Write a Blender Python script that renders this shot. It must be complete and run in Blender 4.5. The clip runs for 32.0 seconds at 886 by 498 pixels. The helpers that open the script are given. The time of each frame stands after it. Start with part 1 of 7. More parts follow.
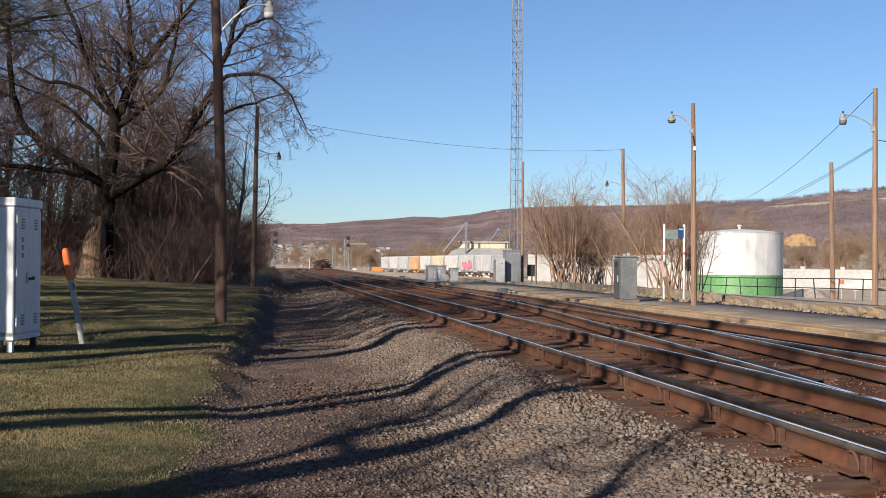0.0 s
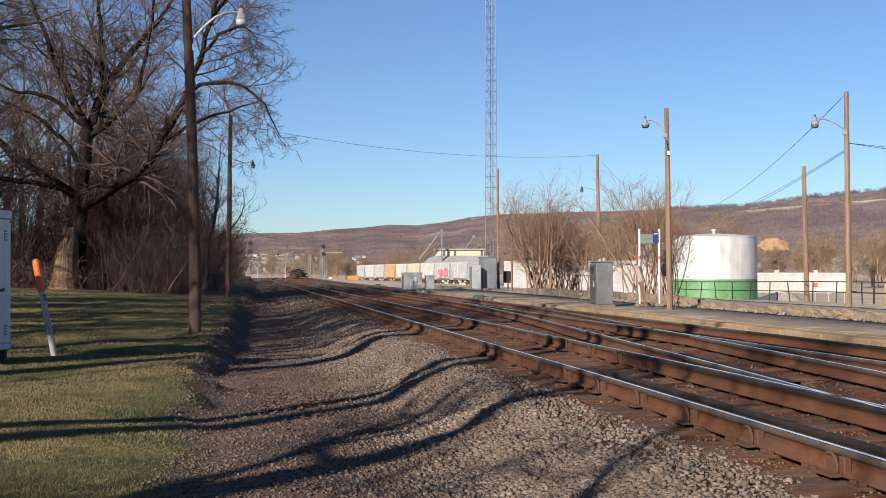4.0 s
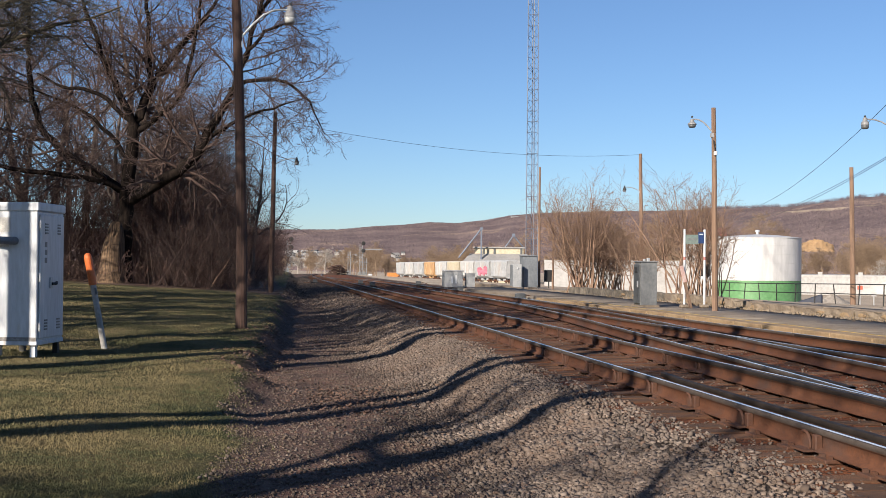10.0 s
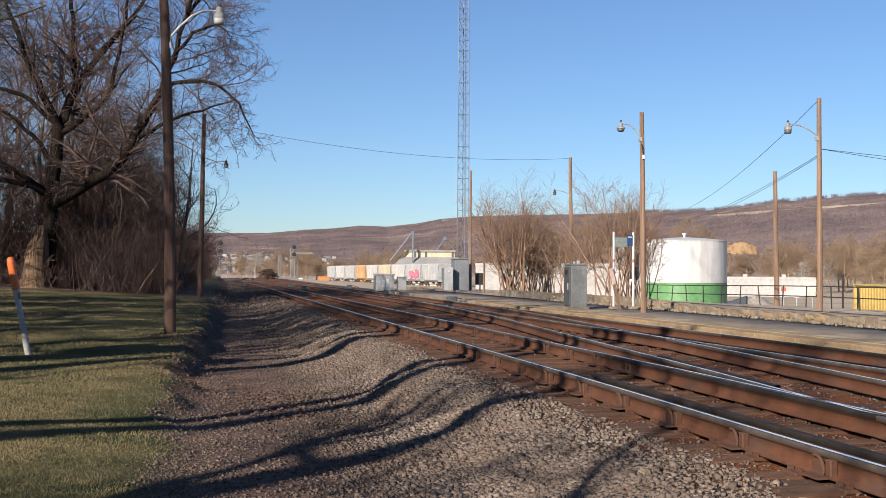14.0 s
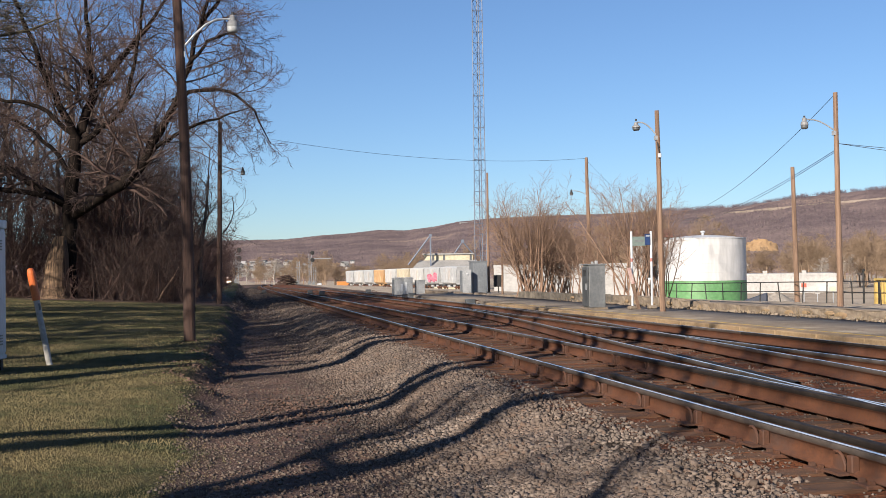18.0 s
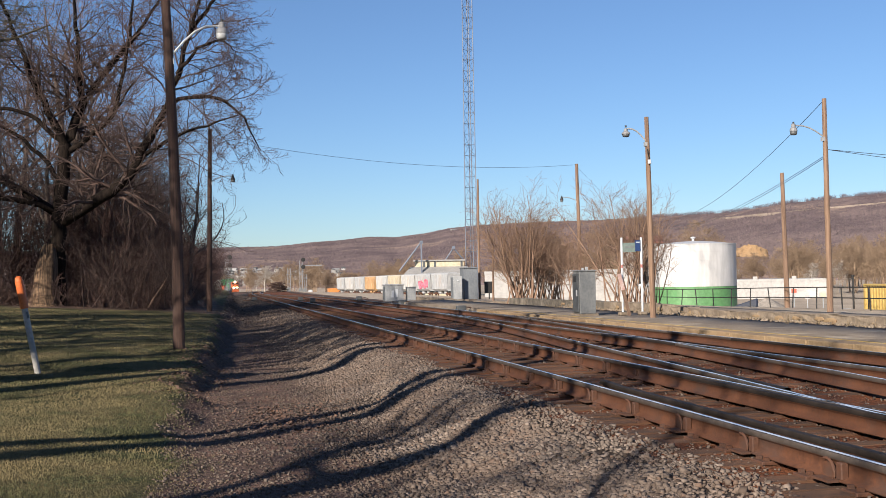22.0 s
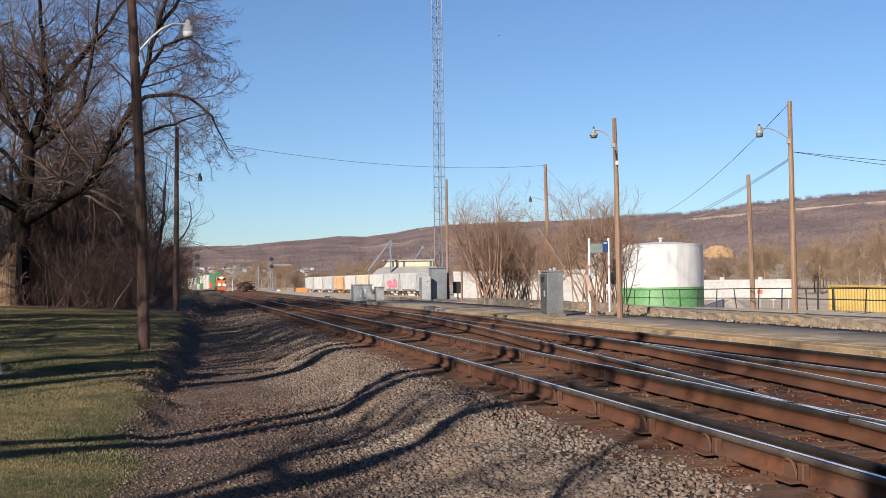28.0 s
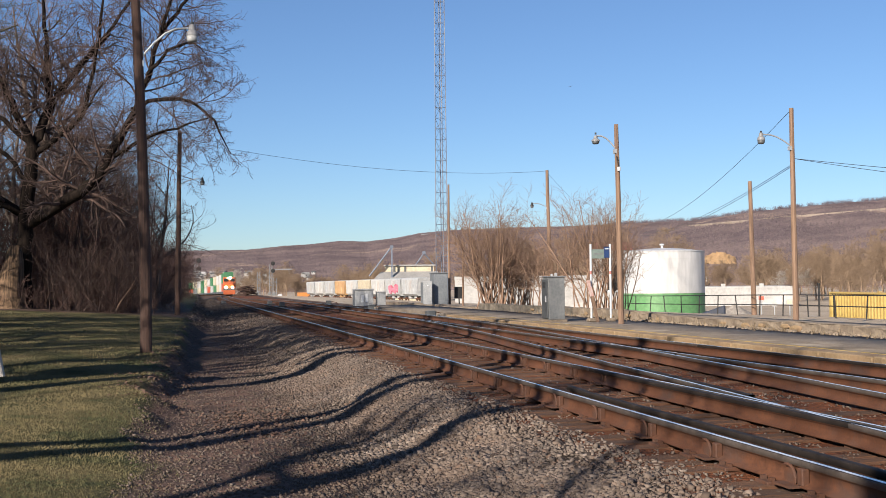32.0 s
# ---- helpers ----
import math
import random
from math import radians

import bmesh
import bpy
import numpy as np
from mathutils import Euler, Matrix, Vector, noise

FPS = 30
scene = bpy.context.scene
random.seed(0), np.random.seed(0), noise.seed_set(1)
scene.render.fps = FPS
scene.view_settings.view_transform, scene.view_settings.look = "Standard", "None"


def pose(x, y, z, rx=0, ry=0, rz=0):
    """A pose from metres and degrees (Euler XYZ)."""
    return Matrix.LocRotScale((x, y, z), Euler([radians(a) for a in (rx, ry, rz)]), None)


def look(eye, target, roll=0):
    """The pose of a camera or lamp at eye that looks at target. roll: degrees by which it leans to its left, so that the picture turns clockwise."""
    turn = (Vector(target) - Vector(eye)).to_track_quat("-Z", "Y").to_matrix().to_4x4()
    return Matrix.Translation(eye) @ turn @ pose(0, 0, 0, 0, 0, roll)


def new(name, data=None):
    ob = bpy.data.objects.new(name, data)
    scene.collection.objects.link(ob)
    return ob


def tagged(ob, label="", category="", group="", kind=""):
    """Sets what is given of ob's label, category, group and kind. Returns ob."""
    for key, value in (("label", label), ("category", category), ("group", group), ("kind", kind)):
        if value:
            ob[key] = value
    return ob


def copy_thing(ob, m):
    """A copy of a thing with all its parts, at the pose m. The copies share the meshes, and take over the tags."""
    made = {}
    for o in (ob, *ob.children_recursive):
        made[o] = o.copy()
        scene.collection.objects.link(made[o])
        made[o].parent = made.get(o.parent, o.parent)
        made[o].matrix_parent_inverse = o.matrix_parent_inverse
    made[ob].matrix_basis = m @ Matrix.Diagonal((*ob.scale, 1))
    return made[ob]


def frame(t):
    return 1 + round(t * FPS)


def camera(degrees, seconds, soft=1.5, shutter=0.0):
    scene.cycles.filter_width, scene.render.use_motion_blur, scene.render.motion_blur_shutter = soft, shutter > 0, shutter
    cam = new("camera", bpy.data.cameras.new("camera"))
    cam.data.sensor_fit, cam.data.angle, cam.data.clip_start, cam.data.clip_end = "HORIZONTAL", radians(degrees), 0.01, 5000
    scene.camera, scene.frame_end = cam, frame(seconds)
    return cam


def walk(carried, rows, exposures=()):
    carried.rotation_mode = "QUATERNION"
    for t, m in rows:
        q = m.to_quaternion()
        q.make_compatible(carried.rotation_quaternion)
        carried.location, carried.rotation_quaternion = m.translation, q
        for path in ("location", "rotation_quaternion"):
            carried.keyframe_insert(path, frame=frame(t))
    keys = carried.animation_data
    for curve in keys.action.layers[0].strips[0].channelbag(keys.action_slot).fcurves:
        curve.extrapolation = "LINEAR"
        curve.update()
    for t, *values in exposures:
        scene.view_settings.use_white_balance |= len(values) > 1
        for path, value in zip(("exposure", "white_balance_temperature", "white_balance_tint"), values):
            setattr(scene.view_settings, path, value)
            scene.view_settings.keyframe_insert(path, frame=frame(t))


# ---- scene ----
cam = camera(44.0, 32.0, soft=0.6)
# seconds, x, y, z, pitch, roll, yaw
PATH = [
    (0, 0.020, -0.125, 1.237, 90.490, -0.455, -9.341),
    (0.5, 0.019, -0.084, 1.231, 90.637, -0.199, -9.102),
    (1, 0.028, -0.140, 1.237, 91.415, -0.836, -9.307),
    (1.5, 0.035, -0.083, 1.230, 92.112, -0.418, -9.292),
    (2, 0.042, -0.113, 1.235, 92.239, -0.238, -9.494),
    (2.5, 0.040, -0.130, 1.238, 92.383, -0.373, -9.419),
    (3, 0.059, -0.080, 1.224, 91.244, 0.241, -9.448),
    (3.5, 0.051, -0.042, 1.219, 90.882, 0.301, -10.731),
    (5.5, 0.037, -0.075, 1.207, 91.050, -0.406, -9.840),
    (6, 0.036, -0.125, 1.220, 91.176, -0.425, -9.869),
    (6.5, 0.039, -0.133, 1.225, 91.178, -0.230, -9.147),
    (7, 0.011, -0.124, 1.223, 91.323, -0.001, -8.636),
    (7.5, -0.049, -0.086, 1.210, 91.490, 0.557, -8.747),
    (8, -0.012, -0.082, 1.210, 91.227, -0.154, -8.920),
    (8.5, 0.021, -0.107, 1.211, 90.911, -0.940, -8.633),
    (9, -0.063, -0.088, 1.213, 90.260, -0.671, -7.434),
    (9.5, -0.144, -0.042, 1.222, 90.688, -0.031, -7.387),
    (10, -0.091, -0.027, 1.226, 90.775, -0.457, -8.564),
    (10.5, 0.005, -0.046, 1.215, 90.944, -0.283, -8.808),
    (11, -0.001, -0.069, 1.214, 90.820, 0.381, -7.930),
    (11.5, -0.057, -0.037, 1.210, 90.625, 0.305, -7.769),
    (12, -0.122, -0.018, 1.211, 90.398, 0.302, -8.038),
    (12.5, -0.159, 0.002, 1.212, 90.363, -0.233, -9.286),
    (13, -0.155, 0.008, 1.220, 90.933, -0.908, -11.702),
    (13.5, -0.113, 0.011, 1.220, 91.131, -1.134, -12.233),
    (14, -0.097, -0.018, 1.215, 90.979, -0.268, -12.148),
    (14.5, -0.094, 0.005, 1.218, 90.699, 0.272, -11.955),
    (16.5, -0.093, -0.038, 1.225, 91.217, 0.576, -11.564),
    (17, -0.093, -0.042, 1.227, 91.242, 0.718, -11.255),
    (17.5, -0.085, -0.025, 1.223, 91.283, 0.644, -11.127),
    (18, -0.080, -0.031, 1.215, 91.133, 0.861, -11.188),
    (18.5, -0.075, -0.017, 1.216, 90.992, 0.912, -11.540),
    (19, -0.087, -0.045, 1.220, 91.042, 0.913, -11.561),
    (19.5, -0.086, -0.040, 1.218, 90.947, 0.693, -11.517),
    (20, -0.085, -0.019, 1.218, 90.855, 0.666, -11.461),
    (20.5, -0.079, -0.035, 1.220, 90.842, 0.816, -11.398),
    (21, -0.080, -0.020, 1.221, 90.947, 0.877, -11.434),
    (21.5, -0.072, -0.026, 1.226, 91.206, 0.870, -11.470),
    (22, -0.056, -0.010, 1.221, 91.466, 1.024, -11.656),
    (22.5, -0.057, -0.019, 1.223, 91.586, 1.054, -12.067),
    (23, -0.046, -0.005, 1.220, 91.653, 1.173, -12.427),
    (23.5, -0.029, 0.019, 1.214, 91.744, 1.407, -13.282),
    (24, -0.008, -0.012, 1.221, 91.739, 1.154, -13.837),
    (24.5, 0.000, 0.000, 1.220, 91.843, 1.250, -13.999),
    (25, -0.009, -0.026, 1.218, 91.104, 1.359, -14.073),
    (25.5, -0.018, -0.039, 1.228, 91.006, 1.200, -13.861),
    (27.5, -0.033, -0.039, 1.232, 91.099, 1.155, -12.814),
    (28, -0.018, 0.012, 1.230, 91.434, 0.868, -13.271),
    (28.5, -0.023, -0.011, 1.227, 91.764, 0.796, -13.322),
    (29, -0.016, 0.019, 1.223, 91.762, 0.837, -13.407),
    (29.5, -0.025, 0.017, 1.225, 91.734, 0.461, -13.680),
    (30, -0.030, 0.027, 1.220, 91.713, 0.375, -13.798),
    (30.5, -0.036, -0.008, 1.229, 91.571, 0.403, -13.738),
    (31, -0.042, -0.067, 1.234, 91.611, 0.452, -13.526),
    (31.5, -0.039, -0.049, 1.227, 91.668, 0.281, -13.234),
    (32, -0.040, -0.040, 1.224, 91.706, 0.607, -13.206),
]
walk(cam, [(t, pose(x, y, z, rx, ry, rz)) for t, x, y, z, rx, ry, rz in PATH], exposures=[(0, 0.97, 6250, 11), (32, 0.97, 6250, 11)])

# ---- light ----
SUN_HEADING, SUN_HEIGHT = 45.0, 25.0
world = bpy.data.worlds.new("world")
scene.world = world
world.use_nodes = True
wn = world.node_tree
sky = wn.nodes.new("ShaderNodeTexSky")
sky.sky_type, sky.sun_disc = "NISHITA", False
sky.sun_elevation, sky.sun_rotation = radians(SUN_HEIGHT), radians(180 + SUN_HEADING)
sky.air_density, sky.dust_density, sky.ozone_density = 0.95, 0.2, 3.2
tint = wn.nodes.new("ShaderNodeMix")
tint.data_type, tint.blend_type = "RGBA", "MULTIPLY"
tint.inputs[0].default_value, tint.inputs[7].default_value = 1.0, (0.812, 0.924, 1.062, 1)
wn.links.new(sky.outputs[0], tint.inputs[6])
haze = wn.nodes.new("ShaderNodeMix")
haze.data_type = "RGBA"
haze.inputs[0].default_value, haze.inputs[7].default_value = 0.02, (6.7, 7.5, 9.7, 1)
wn.links.new(tint.outputs[2], haze.inputs[6])
wn.links.new(haze.outputs[2], wn.nodes["Background"].inputs[0])
wn.nodes["Background"].inputs[1].default_value = 0.0545
sun = new("sun", bpy.data.lights.new("sun", "SUN"))
sun.data.energy, sun.data.angle, sun.data.color = 5.3, radians(0.53), (1.0, 0.87, 0.7)
sun.matrix_world = look((0, 0, 60), (math.sin(radians(SUN_HEADING)), math.cos(radians(SUN_HEADING)), 60 - math.tan(radians(SUN_HEIGHT))))


# ---- materials ----
ALBEDO_SCALE = 0.585  # non-metal colours scaled down under a stronger sun, to deepen the shade


def mat(name, dark, light, scale=6.0, rough=0.8, bump=0.15, metal=0.0, fine=None, contrast=(0.35, 0.65), vary=0.0, bump_scale=None, stretch=None, spec=0.5, stain=None):
    """A surface of two colours mixed by noise at two scales, with relief. stain: (colour, scale, amount)."""
    if not metal:
        dark, light = tuple(c * ALBEDO_SCALE for c in dark), tuple(c * ALBEDO_SCALE for c in light)
    m = bpy.data.materials.new(name)
    m.use_nodes = True
    nt = m.node_tree
    bs = nt.nodes["Principled BSDF"]
    bs.inputs["Metallic"].default_value = metal
    bs.inputs["Specular IOR Level"].default_value = spec
    tc = nt.nodes.new("ShaderNodeTexCoord")
    co = tc.outputs["Object"]
    if stretch:
        mp = nt.nodes.new("ShaderNodeMapping")
        mp.inputs["Scale"].default_value = stretch
        nt.links.new(co, mp.inputs[0])
        co = mp.outputs[0]

    def tex(sc, detail=5.0, r=0.6):
        n = nt.nodes.new("ShaderNodeTexNoise")
        n.inputs["Scale"].default_value, n.inputs["Detail"].default_value, n.inputs["Roughness"].default_value = sc, detail, r
        nt.links.new(co, n.inputs["Vector"])
        return n.outputs["Fac"]

    def ramp(src, lo, hi):
        r = nt.nodes.new("ShaderNodeMapRange")
        r.inputs["From Min"].default_value, r.inputs["From Max"].default_value = lo, hi
        nt.links.new(src, r.inputs["Value"])
        return r.outputs[0]

    def mix(fac, a, b, mode="MIX"):
        x = nt.nodes.new("ShaderNodeMix")
        x.data_type, x.blend_type = "RGBA", mode
        for sock, val in ((x.inputs[0], fac), (x.inputs[6], a), (x.inputs[7], b)):
            if isinstance(val, (int, float)):
                sock.default_value = val
            elif isinstance(val, tuple):
                sock.default_value = (*val, 1)
            else:
                nt.links.new(val, sock)
        return x.outputs[2]

    col = mix(ramp(tex(scale), *contrast), dark, light)
    f2 = tex(fine or scale * 7, 3.0)
    col = mix(0.35, col, mix(ramp(f2, 0.3, 0.7), tuple(c * 0.55 for c in dark), tuple(min(1, c * 1.25) for c in light)))
    if stain:
        col = mix(ramp(tex(stain[1], 6.0, 0.7), 0.62 - 0.25 * stain[2], 0.72), col, stain[0])
    if vary:
        oi = nt.nodes.new("ShaderNodeObjectInfo")
        hv = nt.nodes.new("ShaderNodeHueSaturation")
        nt.links.new(ramp(oi.outputs["Random"], 0, 1), hv.inputs["Value"])
        rr = hv.inputs["Value"].links[0].from_node
        rr.inputs["To Min"].default_value, rr.inputs["To Max"].default_value = 1 - vary, 1 + vary
        nt.links.new(col, hv.inputs["Color"])
        col = hv.outputs[0]
    nt.links.new(col, bs.inputs["Base Color"])
    rg = ramp(f2, 0.2, 0.8)
    rn = rg.node
    rn.inputs["To Min"].default_value, rn.inputs["To Max"].default_value = max(0.05, rough - 0.08), min(1, rough + 0.08)
    nt.links.new(rg, bs.inputs["Roughness"])
    if bump:
        b = nt.nodes.new("ShaderNodeBump")
        b.inputs["Strength"].default_value, b.inputs["Distance"].default_value = min(1, bump * 2), 0.02
        nt.links.new(tex(bump_scale or scale * 5, 6.0, 0.7), b.inputs["Height"])
        nt.links.new(b.outputs[0], bs.inputs["Normal"])
    return m


def glow(name, colour, power):
    m = bpy.data.materials.new(name)
    m.use_nodes = True
    bs = m.node_tree.nodes["Principled BSDF"]
    bs.inputs["Base Color"].default_value = (*colour, 1)
    bs.inputs["Emission Color"].default_value = (*colour, 1)
    bs.inputs["Emission Strength"].default_value = power
    return m


# near-black: the shade lying on the limbs is put into the bark colour
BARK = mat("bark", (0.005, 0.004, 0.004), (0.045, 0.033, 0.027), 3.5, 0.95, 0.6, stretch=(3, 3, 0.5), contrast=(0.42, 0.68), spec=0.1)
TWIG = mat("twig_bark", (0.1, 0.066, 0.06), (0.32, 0.218, 0.19), 1.2, 0.95, 0, contrast=(0.3, 0.7))
SHRUB = mat("shrub_bark", (0.17, 0.103, 0.076), (0.47, 0.305, 0.21), 1.5, 0.95, 0, contrast=(0.3, 0.7))
VALLEY_TWIG = mat("valley_tree_bark", (0.26, 0.175, 0.12), (0.46, 0.33, 0.22), 0.4, 0.95, 0)
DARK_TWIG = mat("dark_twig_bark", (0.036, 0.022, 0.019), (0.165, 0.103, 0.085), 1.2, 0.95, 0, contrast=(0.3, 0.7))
WOOD_BARK = mat("woodland_bark", (0.078, 0.0585, 0.0491), (0.234, 0.179, 0.148), 3.0, 0.95, 0.3, stretch=(3, 3, 0.6))
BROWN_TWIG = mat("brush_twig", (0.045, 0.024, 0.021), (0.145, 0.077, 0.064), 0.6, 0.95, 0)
POLE_DARK = mat("creosoted_pole_wood", (0.021, 0.0105, 0.0085), (0.118, 0.06, 0.043), 6.0, 0.85, 0.35, stretch=(4, 4, 0.12), contrast=(0.3, 0.7))
POLE_TAN = mat("weathered_pole_wood", (0.155, 0.092, 0.064), (0.41, 0.265, 0.178), 6.0, 0.85, 0.4, stretch=(4, 4, 0.1), contrast=(0.38, 0.6), stain=((0.07, 0.045, 0.032), 2.2, 0.45))
RUST = mat("rail_rust", (0.082, 0.029, 0.0125), (0.18, 0.066, 0.027), 5.0, 0.75, 0.2, contrast=(0.3, 0.7), stain=((0.05, 0.03, 0.024), 1.6, 0.4))
# worn bright by wheels; near-white base paints in the glint as well
STEEL = mat("polished_rail_head_glint", (0.8, 0.78, 0.75), (0.95, 0.93, 0.9), 9.0, 0.22, 0.0, 0.55)
DULL_STEEL = mat("dark_rail_head", (0.022, 0.017, 0.015), (0.05, 0.04, 0.035), 6.0, 0.7, 0.05, spec=0.2)
HEAD_SIDE = mat("worn_rail_head_side", (0.075, 0.06, 0.052), (0.155, 0.13, 0.115), 6.0, 0.5, 0.05, spec=0.5)
TIE = mat("old_tie_wood", (0.0518, 0.0238, 0.013), (0.202, 0.09, 0.0418), 3.0, 0.95, 0.5, stretch=(0.4, 4, 4), contrast=(0.3, 0.7), vary=0.3)
ASPHALT = mat("platform_asphalt", (0.16, 0.128, 0.1), (0.29, 0.24, 0.19), 1.3, 0.9, 0.25, bump_scale=60, stain=((0.3, 0.26, 0.215), 0.7, 0.4))
DARK_CONCRETE = mat("dark_wall_concrete", (0.09, 0.078, 0.066), (0.3, 0.26, 0.21), 1.6, 0.9, 0.4, contrast=(0.4, 0.62))
CONCRETE = mat("old_concrete", (0.2, 0.155, 0.115), (0.42, 0.34, 0.255), 2.2, 0.9, 0.35, stain=((0.12, 0.09, 0.065), 1.4, 0.5))
EDGE_CONC = mat("platform_edge_concrete", (0.323, 0.212, 0.111), (0.51, 0.374, 0.221), 2.5, 0.9, 0.3, stain=((0.2, 0.12, 0.07), 1.1, 0.5))
YELLOW_LINE = mat("worn_yellow_paint", (0.5, 0.32, 0.06), (0.75, 0.52, 0.12), 3.0, 0.7, 0.1, stain=((0.25, 0.2, 0.13), 3.0, 0.5))
WHITE_METAL = mat("white_painted_metal", (0.72, 0.76, 0.82), (0.9, 0.94, 0.99), 1.0, 0.38, 0.03, stretch=(2, 2, 0.35), stain=((0.45, 0.42, 0.39), 4.0, 0.12))
CONDUIT = mat("grey_conduit", (0.16, 0.18, 0.22), (0.26, 0.28, 0.32), 2.0, 0.5, 0.03)
GREY_METAL = mat("grey_painted_metal", (0.2, 0.212, 0.22), (0.29, 0.302, 0.31), 1.6, 0.45, 0.03, stain=((0.26, 0.26, 0.26), 2.0, 0.2))
PALE_GREY = mat("pale_grey_cabinet_paint", (0.4, 0.42, 0.44), (0.56, 0.58, 0.6), 1.6, 0.5, 0.03, stain=((0.3, 0.29, 0.28), 2.0, 0.25))
HUT_GREY = mat("blue_grey_hut_paint", (0.17, 0.19, 0.215), (0.27, 0.295, 0.325), 1.2, 0.55, 0.03, stain=((0.13, 0.14, 0.15), 2.0, 0.3))
DARK_GREY = mat("dark_grey_metal", (0.075, 0.085, 0.095), (0.14, 0.15, 0.16), 1.6, 0.55, 0.05)
BLACK = mat("black_metal", (0.012, 0.012, 0.013), (0.035, 0.034, 0.034), 4.0, 0.6, 0.05)
DARK_GALV = mat("weathered_tower_steel", (0.075, 0.09, 0.125), (0.15, 0.172, 0.22), 5.0, 0.6, 0.05, 0.3)
SIGNAL_STEEL = mat("dull_signal_steel", (0.2, 0.205, 0.22), (0.36, 0.37, 0.39), 3.0, 0.6, 0.05)
GALV = mat("galvanised_steel", (0.336, 0.352, 0.368), (0.496, 0.512, 0.528), 5.0, 0.45, 0.05, 0.5)
ORANGE = mat("orange_plastic", (0.9, 0.17, 0.03), (1.0, 0.27, 0.06), 5.0, 0.5, 0.02)
POST_GREY = mat("grey_plastic_post", (0.45, 0.43, 0.4), (0.66, 0.63, 0.6), 3.0, 0.7, 0.05)
TANK_WHITE = mat("white_tank_paint", (0.66, 0.66, 0.67), (0.78, 0.78, 0.79), 0.35, 0.42, 0.02, stretch=(1, 1, 0.2), stain=((0.5, 0.48, 0.45), 0.5, 0.15))
TANK_GREEN = mat("green_tank_paint", (0.11, 0.29, 0.11), (0.18, 0.4, 0.17), 0.6, 0.5, 0.03, stain=((0.07, 0.22, 0.08), 0.8, 0.3))
WALL_WHITE = mat("white_wall", (0.46, 0.45, 0.44), (0.62, 0.61, 0.6), 0.3, 0.75, 0.03, stain=((0.48, 0.45, 0.42), 0.25, 0.3))
CREAM = mat("cream_cladding", (0.62, 0.54, 0.38), (0.78, 0.7, 0.52), 0.3, 0.7, 0.03)
ROOF_GREY = mat("grey_roof_sheet", (0.3, 0.3, 0.3), (0.44, 0.43, 0.42), 0.4, 0.6, 0.05)
YELLOW_BOX = mat("yellow_container_paint", (0.58, 0.4, 0.11), (0.74, 0.54, 0.19), 0.8, 0.5, 0.03, stain=((0.4, 0.24, 0.06), 1.0, 0.3))
CAR_WHITE = mat("light_grey_car_paint", (0.54, 0.54, 0.53), (0.75, 0.75, 0.74), 0.25, 0.55, 0.02, stain=((0.38, 0.33, 0.29), 0.3, 0.4))
CAR_GREY = mat("grey_car_paint", (0.45, 0.465, 0.48), (0.64, 0.655, 0.67), 0.25, 0.55, 0.02, stain=((0.33, 0.29, 0.26), 0.3, 0.4))
CAR_ORANGE = mat("faded_orange_car_paint", (0.58, 0.34, 0.15), (0.7, 0.44, 0.23), 0.3, 0.6, 0.02, stain=((0.5, 0.38, 0.22), 0.4, 0.4))
CAR_CREAM = mat("cream_car_paint", (0.6, 0.52, 0.38), (0.74, 0.66, 0.5), 0.3, 0.6, 0.02, stain=((0.42, 0.34, 0.25), 0.4, 0.4))
PINK = mat("pink_spray_paint", (0.62, 0.12, 0.2), (0.75, 0.25, 0.34), 1.0, 0.6, 0)
LOCO_ORANGE = mat("orange_dumpster_paint", (0.7, 0.25, 0.06), (0.85, 0.36, 0.1), 0.5, 0.5, 0.02, stain=((0.4, 0.15, 0.05), 0.8, 0.3))
LOCO_RED = mat("orange_red_loco_paint", (0.5, 0.1, 0.03), (0.62, 0.16, 0.05), 0.5, 0.45, 0.02)
BOX_GREEN = mat("green_container_paint", (0.05, 0.19, 0.09), (0.09, 0.28, 0.13), 0.4, 0.5, 0.02)
BOX_RED = mat("red_container_paint", (0.5, 0.08, 0.04), (0.62, 0.14, 0.07), 0.4, 0.5, 0.02)
BLUE = mat("blue_sign_paint", (0.02, 0.05, 0.16), (0.035, 0.08, 0.24), 3.0, 0.5, 0)
SIGN_GREEN = mat("grey_green_sign_paint", (0.2, 0.27, 0.25), (0.28, 0.35, 0.32), 3.0, 0.5, 0)
GLASS_LAMP = mat("frosted_lamp_glass", (0.4, 0.42, 0.43), (0.6, 0.62, 0.63), 5.0, 0.2, 0)
DARK_GLASS = mat("dark_glass", (0.02, 0.022, 0.025), (0.05, 0.055, 0.06), 3.0, 0.1, 0)
LEAF = mat("dry_leaves", (0.13, 0.068, 0.045), (0.3, 0.18, 0.125), 8.0, 0.9, 0.1)
HEADLIGHT = glow("headlight_glow", (1.0, 0.86, 0.55), 40.0)
GRASS = mat("grass_blades", (0.055, 0.074, 0.024), (0.3, 0.238, 0.115), 0.8, 0.9, 0, contrast=(0.43, 0.57), fine=9)


